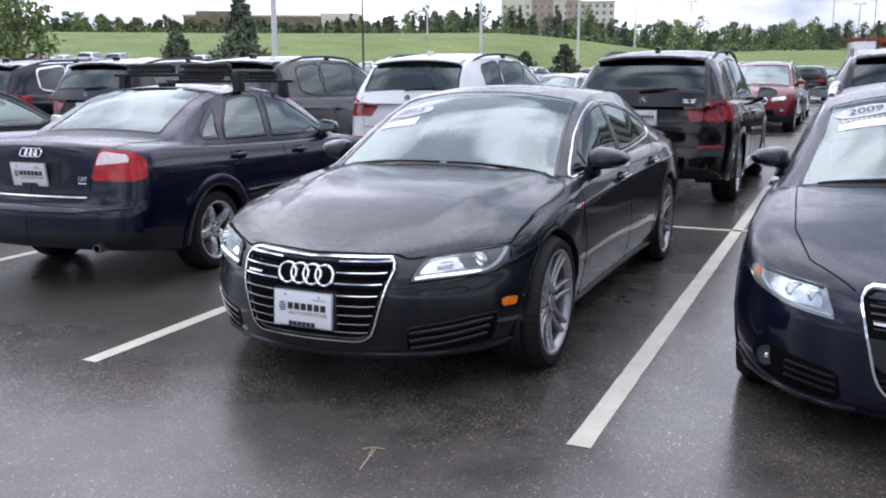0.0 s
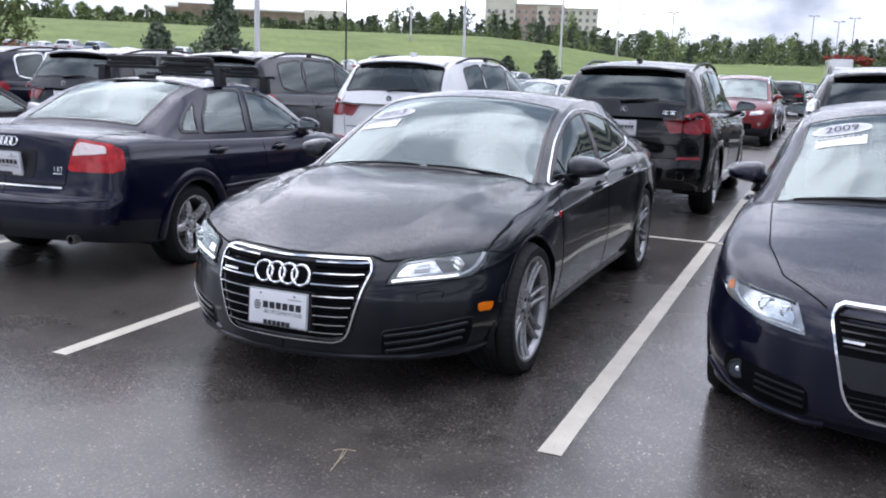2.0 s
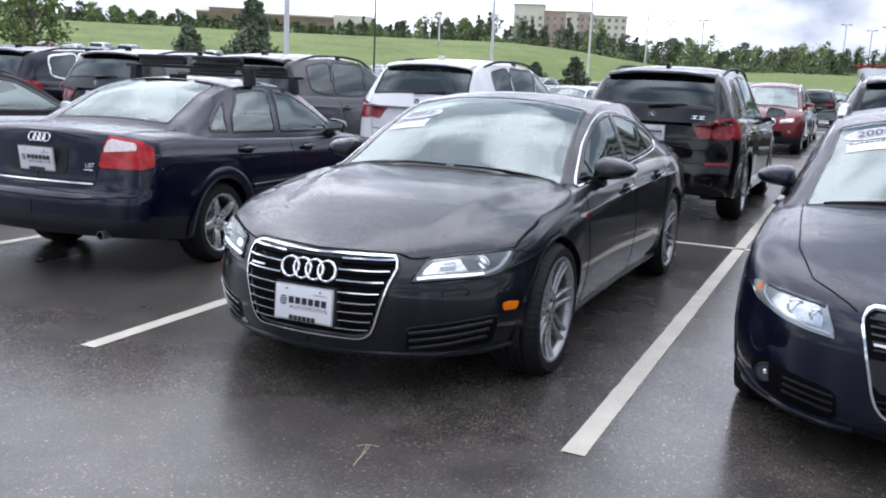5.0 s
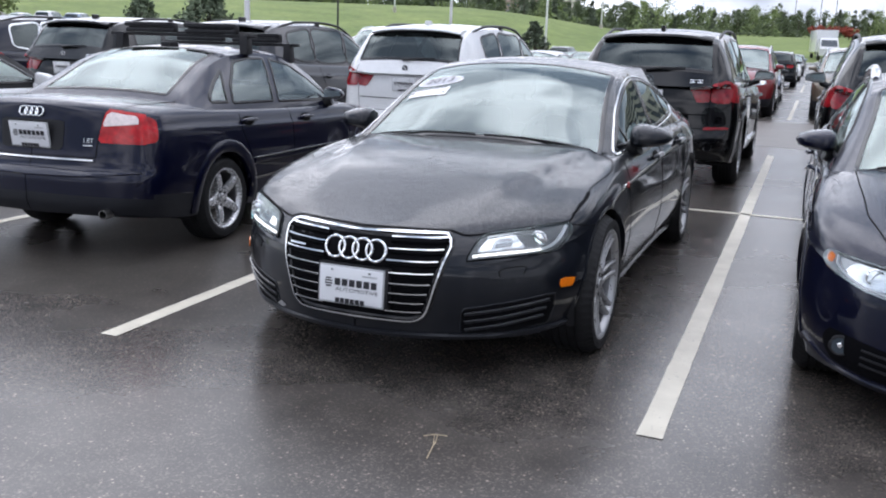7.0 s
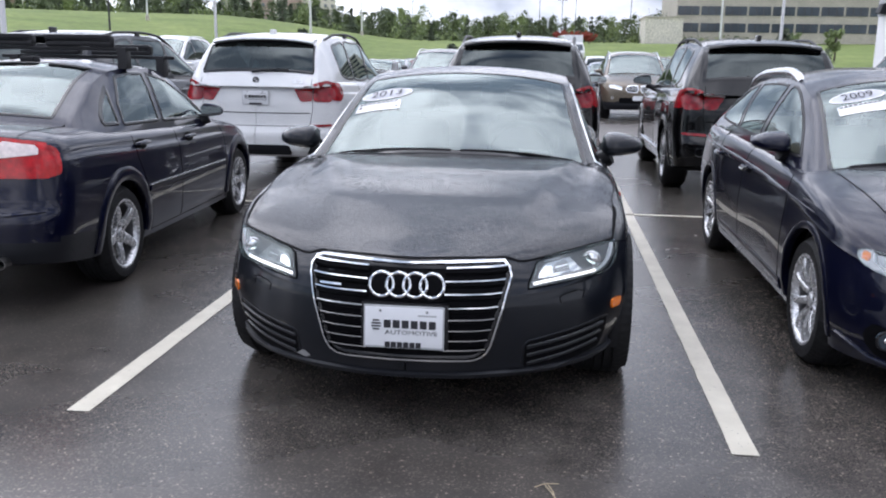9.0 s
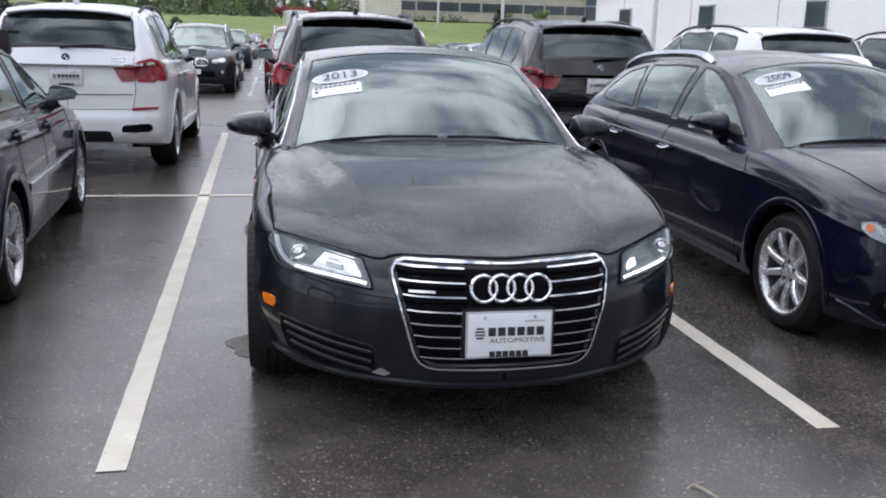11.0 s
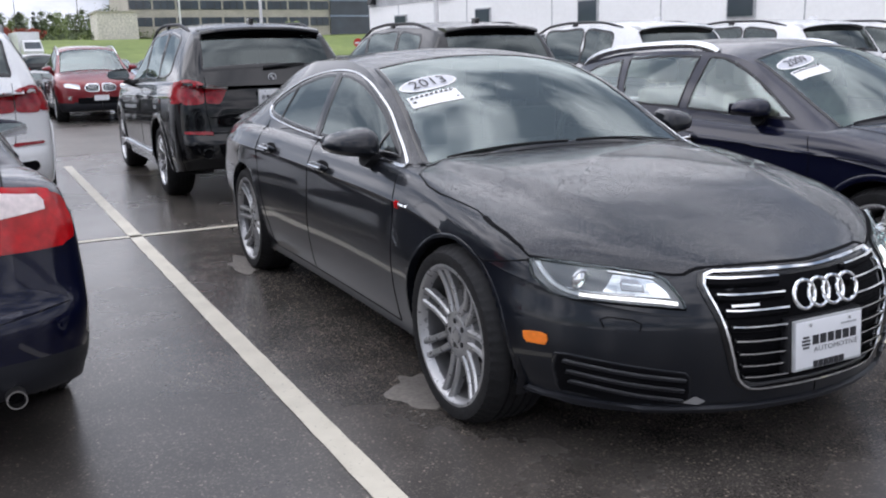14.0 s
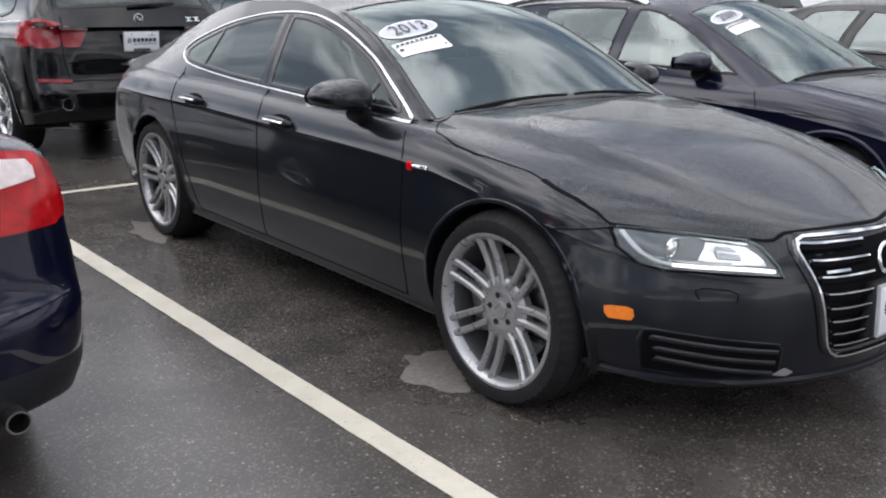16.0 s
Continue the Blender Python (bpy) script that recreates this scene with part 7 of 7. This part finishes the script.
def woods():
    """The far wooded edge, out of countless small leaves."""
    rnd = random.Random(11)
    b, tb = bmesh.new(), bmesh.new()
    for i in range(430):
        az = radians(rnd.uniform(-62, 9))
        r = rnd.uniform(182, 235) + (25 if az > radians(-5) else 0)
        x, y = r * math.sin(az), r * math.cos(az)
        z = rise(x, y)
        kind = rnd.random()
        h = rnd.uniform(2.8, 5.0) * (1.0 if rnd.random() < 0.80 else 1.3) * (0.70 + 0.45 * min(1.0, max(0.0, (math.degrees(az) + 33) / 10)))
        sp = h * rnd.uniform(0.42, 0.62) if kind > 0.30 else h * rnd.uniform(0.26, 0.34)
        mt = 0 if kind < 0.30 else (1 if kind < 0.86 else 2)
        tube(tb, [(x, y, z), (x, y, z + h * 0.7)], [0.12, 0.05], 5, caps=False)
        for q in np.linspace(0.06, 0.96, 7):
            w = sp * ((1 - q) ** 0.75 + 0.08 if mt == 0 else math.sin(math.pi * (0.12 + 0.80 * q)) ** 0.7)
            for k in range(2):
                c = (x + rnd.uniform(-0.5, 0.5) * w, y + rnd.uniform(-0.5, 0.5) * w, z + h * q + rnd.uniform(-0.2, 0.2))
                clump(b, c, max(0.3, w * 0.8), 34, rnd, 0.17, 0.8, mt)
                clump(b, c, max(0.2, w * 0.45), 6, rnd, 0.42, 0.8, mt)
    for i in range(420):
        az = radians(rnd.uniform(-62, 12))
        r = rnd.uniform(178, 196) + (20 if az > radians(-5) else 0)
        x, y = r * math.sin(az), r * math.cos(az)
        clump(b, (x, y, rise(x, y) + 0.7), rnd.uniform(0.8, 1.6), 22, rnd, 0.33, 0.6, 1 if rnd.random() < 0.8 else 2)
    o = obj("woods", b, [M_NEEDLE, M_LEAF, M_LEAFPALE], smooth=False)
    tagged(o, "mixed dark conifers and broadleaf trees along the hill", "trees", kind="stuff")
    part("trunks", tb, M_BARK, o)


woods()


# ---- buildings ----
def block(root, name, x0, x1, y0, y1, z0, z1, mat, label=""):
    b = bmesh.new()
    box(b, x0, x1, y0, y1, z0, z1)
    return part(name, b, mat, root, label, smooth=False)


def windows_on(wall, xs, z, w, h, y, mat=M_FARGLASS, frame_mat=None):
    """Recessed panes in frames along a wall that faces -y."""
    for x in xs:
        b = bmesh.new()
        box(b, x - w / 2, x + w / 2, y - 0.10, y + 0.1, z - h / 2, z + h / 2)
        p = part("window", b, frame_mat or M_CONC, wall, smooth=False)
        b = bmesh.new()
        box(b, x - w / 2 + 0.12, x + w / 2 - 0.12, y - 0.14, y - 0.06, z - h / 2 + 0.12, z + h / 2 - 0.12)
        part("pane", b, mat, p, smooth=False)


def hotel():
    root = thing("hotel", "cream and red-brown hotel with rows of windows on the hill", "building", pose(-126, 402, 8, 0, 0, 17.3))
    for x0, x1, z1, mt, d in ((-26, -12, 28.5, M_STUCCO, 0), (-12, -2, 26, M_TERRA, 1.2), (-2, 10, 26, M_STUCCO, 0.4), (10, 26, 24.5, M_STUCCO, 0), (4, 10.5, 25.2, M_TERRA, -0.6)):
        w = block(root, "wall", x0, x1, d, 16 + d, 0, z1, mt)
        block(root, "parapet", x0 - 0.3, x1 + 0.3, d - 0.3, 16.3 + d, z1, z1 + 0.7, M_CONC)
        n = max(2, int((x1 - x0) / 3.2))
        for f in range(6):
            windows_on(w, [x0 + (k + 0.5) * (x1 - x0) / n for k in range(n)], 7.0 + 3.2 * f, 1.5, 1.7, d, M_HAZEGLASS)


hotel()


def store():
    root = thing("store_building", "long low brown store building on the hill", "building", pose(-172, 246, 8, 0, 0, 35))
    w = block(root, "wall", -30, 14, 0, 30, 0, 11.6, M_BRICK)
    block(root, "wall", -26, -12, -1.0, 0.2, 0, 13.2, M_BRICK)
    block(root, "wall", 14, 27, -0.6, 24, 0, 12.8, M_STUCCO)
    block(root, "parapet", -30.3, 14, -0.3, 30, 11.6, 12.1, M_CONC)
    windows_on(w, (-8, -2, 4, 10), 8.6, 3.2, 1.4, 0)


store()


def office():
    root = thing("office_building", "office block with bands of dark glass and pale concrete", "building", pose(0, 203, 6))
    w = block(root, "wall", 26.5, 72, 0, 30, 0, 27, M_CONC)
    g = block(root, "glass_corner", 72, 86, -0.6, 28, 0, 27, M_FARGLASS)
    for f in range(7):
        z = 3.2 + 3.6 * f
        for k in range(9):
            x = 29.0 + 5.05 * k
            b = bmesh.new()
            box(b, x - 2.3, x + 2.3, -0.12, 0.3, z - 0.95, z + 0.95)
            wd = part("window", b, M_FARGLASS, w, smooth=False)
            for q in (-0.77, 0.77):
                b = bmesh.new()
                box(b, x + q - 0.06, x + q + 0.06, -0.2, 0.0, z - 0.95, z + 0.95)
                part("mullion", b, M_DKPOLE, wd, smooth=False)
        b = bmesh.new()
        box(b, 71.8, 86.2, -0.75, -0.5, z + 1.0, z + 1.35)
        part("spandrel", b, M_BLUE, g, smooth=False)
    low = thing("low_building", "low blank beige building beside the office block", "building", pose(0, 190, 4))
    block(low, "wall", 18.6, 26.3, 0, 12.5, 0, 6.6, M_STUCCO)
    block(low, "parapet", 18.4, 26.5, -0.2, 12.6, 6.6, 6.9, M_CONC)


office()


def depot():
    """The white service building with a grey band, lamps and small windows."""
    a, e = Vector((14.7, 39.6, 0)), Vector((17.2, 24.2, 0))
    d = (e - a).normalized()
    ang = math.degrees(math.atan2(d.y, d.x))
    root = thing("service_building", "white panelled service building with a grey band under its eaves", "building", pose(a.x, a.y, 0, 0, 0, ang))
    L = 75.0
    # the long wall runs along local x and faces local -y
    w = block(root, "wall", 0, L, 0, 25, 0, 3.62, M_WALL)
    bd = block(root, "grey_band", -0.03, L, -0.03, 25, 3.62, 4.62, M_BAND)
    block(root, "upper_wall", 0, L, 0, 25, 4.62, 8.2, M_WALL)
    block(root, "parapet", -0.15, L, -0.15, 25, 8.2, 8.5, M_BAND)
    for k in range(14):
        b = bmesh.new()
        box(b, 5.2 * k + 2.58, 5.2 * k + 2.62, -0.012, 0.01, 0, 3.6)
        part("panel_joint", b, M_BAND, w, smooth=False)
    for k, x in enumerate((2.8, 8.9, 14.9, 21.3, 27.5, 33.7, 39.9)):
        b = bmesh.new()
        box(b, x - 0.50, x + 0.50, -0.06, 0.05, 2.2, 3.14)
        wn_ = part("window", b, M_BAND, w, smooth=False)
        b = bmesh.new()
        box(b, x - 0.44, x + 0.44, -0.085, -0.03, 2.26, 3.08)
        part("pane", b, M_FARGLASS, wn_, smooth=False)
    for x in (0.5, 6.1, 11.9, 17.7, 23.5, 29.3):
        b = bmesh.new()
        vs = [(x - 0.22, -0.03, 3.68), (x + 0.22, -0.03, 3.68), (x + 0.22, -0.03, 4.18), (x - 0.22, -0.03, 4.18), (x - 0.2, -0.34, 3.74), (x + 0.2, -0.34, 3.74), (x + 0.2, -0.22, 4.14), (x - 0.2, -0.22, 4.14)]
        vs = [b.verts.new(p) for p in vs]
        for q in ((0, 1, 2, 3), (4, 7, 6, 5), (0, 4, 5, 1), (1, 5, 6, 2), (2, 6, 7, 3), (3, 7, 4, 0)):
            b.faces.new([vs[i] for i in q])
        bmesh.ops.bevel(b, geom=list(b.edges), offset=0.02, segments=1, affect="EDGES")
        part("wall_lamp", b, M_CLAD, bd)
    b = bmesh.new()
    box(b, 3.25, 3.40, -0.30, 0.0, 4.05, 4.15, 0.01)
    tube(b, [(3.32, -0.30, 4.05), (3.32, -0.42, 3.96)], 0.07, 10)
    part("camera_housing", b, M_PLATE, bd)


depot()


# ---- white box lorry across the lot ----
def lorry(m):
    root = thing("box_lorry", "white box lorry standing across the far lot", "lorry", m)
    b = bmesh.new()
    box(b, -1.2, 1.2, 0.0, 6.0, 1.0, 3.6, 0.05)
    part("cargo_box", b, M_WHITE, root)
    b = bmesh.new()
    rows = []
    for z, y0, hw in ((0.55, -2.3, 1.05), (1.35, -2.35, 1.08), (1.55, -2.2, 1.08), (2.45, -1.55, 1.0), (2.65, -1.3, 0.9)):
        rows.append([b.verts.new(p) for p in ((-hw, y0, z), (hw, y0, z), (hw, -0.15, z), (-hw, -0.15, z))])
    grid_faces(b, rows, closed_v=True)
    b.faces.new(rows[-1])
    bmesh.ops.recalc_face_normals(b, faces=b.faces)
    cab = part("cab", b, M_WHITE, root, smooth=False)
    b = bmesh.new()
    v = [b.verts.new(p) for p in ((-0.92, -2.16, 1.62), (0.92, -2.16, 1.62), (0.86, -1.62, 2.38), (-0.86, -1.62, 2.38))]
    b.faces.new(v)
    part("windscreen", b, M_FARGLASS, cab, smooth=False)
    for y in (-1.4, 4.4):
        for x in (-1.0, 1.0):
            b = bmesh.new()
            lathe_x(b, [(-0.14, 0.001), (-0.14, 0.42), (-0.12, 0.46), (0.12, 0.46), (0.14, 0.42), (0.14, 0.001)], 24)
            w = part("wheel", b, M_RUBBER, root)
            w.matrix_basis = pose(x, y, 0.46)
    b = bmesh.new()
    box(b, -0.45, 0.45, -0.2, 6.0, 0.7, 1.0)
    part("chassis", b, M_TRIM, root, smooth=False)


lorry(pose(2.7, 116.0, rise(2.7, 116.0) - 0.05, 0, 0, 8))
for k in range(13):
    q = rng.choice(((fd, M_SILVER, "saloon"), (fw, M_SILVER, "estate car"), (fs, M_RED, "off-roader")))
    park(q[0], q[1], -75.0 + 2.6 * k, 66.0 + 1.1 * k, 200, PAINTS[rng.choice((2, 3, 2, 3, 4, 3, 6))], q[2])


# ---- stop sign by the drive ----
sg_ = thing("stop_sign", "red octagonal sign on a white post", "road sign", pose(24.5, 66.0, 0, 0, 0, -14))
b_ = bmesh.new()
tube(b_, [(0, 0, 0), (0, 0, 2.6)], 0.05, 8)
part("post", b_, M_POLE, sg_)
b_ = bmesh.new()
oc = [b_.verts.new((0.36 * math.cos(a), -0.06, 2.3 + 0.36 * math.sin(a))) for a in (np.arange(8) + 0.5) * math.pi / 4]
oc2 = [b_.verts.new((v.co.x, -0.045, v.co.z)) for v in oc]
b_.faces.new(oc)
grid_faces(b_, [oc, oc2], closed_v=True)
panel = part("sign_face", b_, M_SIGNRED, sg_, smooth=False)
b_ = bmesh.new()
box(b_, -0.24, 0.24, -0.066, -0.06, 2.23, 2.37)
part("sign_marks", b_, M_PLATE, panel, smooth=False)


# ---- small things on the asphalt ----
def straw(x, y, turn, s=1.0):
    t = thing("straw_wisp", "dry straw stalks lying on wet asphalt", "straw", pose(x, y, 0.004, 0, 0, turn))
    for pts in (((0.0, -0.10, 0.004), (0.005, 0.0, 0.010), (-0.01, 0.10, 0.005)), ((-0.05, 0.085, 0.004), (-0.01, 0.10, 0.008), (0.04, 0.105, 0.004)), ((0.002, -0.02, 0.004), (0.008, 0.04, 0.008), (0.002, 0.10, 0.004))):
        b = bmesh.new()
        tube(b, [Vector(p) * s for p in pts], 0.0021, 5)
        part("stalk", b, M_STRAW, t)


straw(0.555, -0.465, 12)


def dry_patch(cx, cy, rx, ry, seed):
    b = bmesh.new()
    rnd = random.Random(seed)
    ph = [rnd.uniform(0, 6.28) for _ in range(4)]
    ring = []
    for k in range(40):
        a = 2 * math.pi * k / 40
        q = 1 + 0.22 * math.sin(2 * a + ph[0]) + 0.14 * math.sin(5 * a + ph[1]) + 0.07 * math.sin(9 * a + ph[2])
        ring.append(b.verts.new((cx + rx * q * math.cos(a), cy + ry * q * math.sin(a), 0.003)))
    b.faces.new(ring)
    tagged(obj("dry_patch", b, M_DRY, smooth=False), "paler dry patch of asphalt beside a tyre", "road stain", kind="structure")


dry_patch(-0.93, 1.28, 0.13, 0.21, 1)
dry_patch(-0.98, 4.0, 0.11, 0.26, 2)
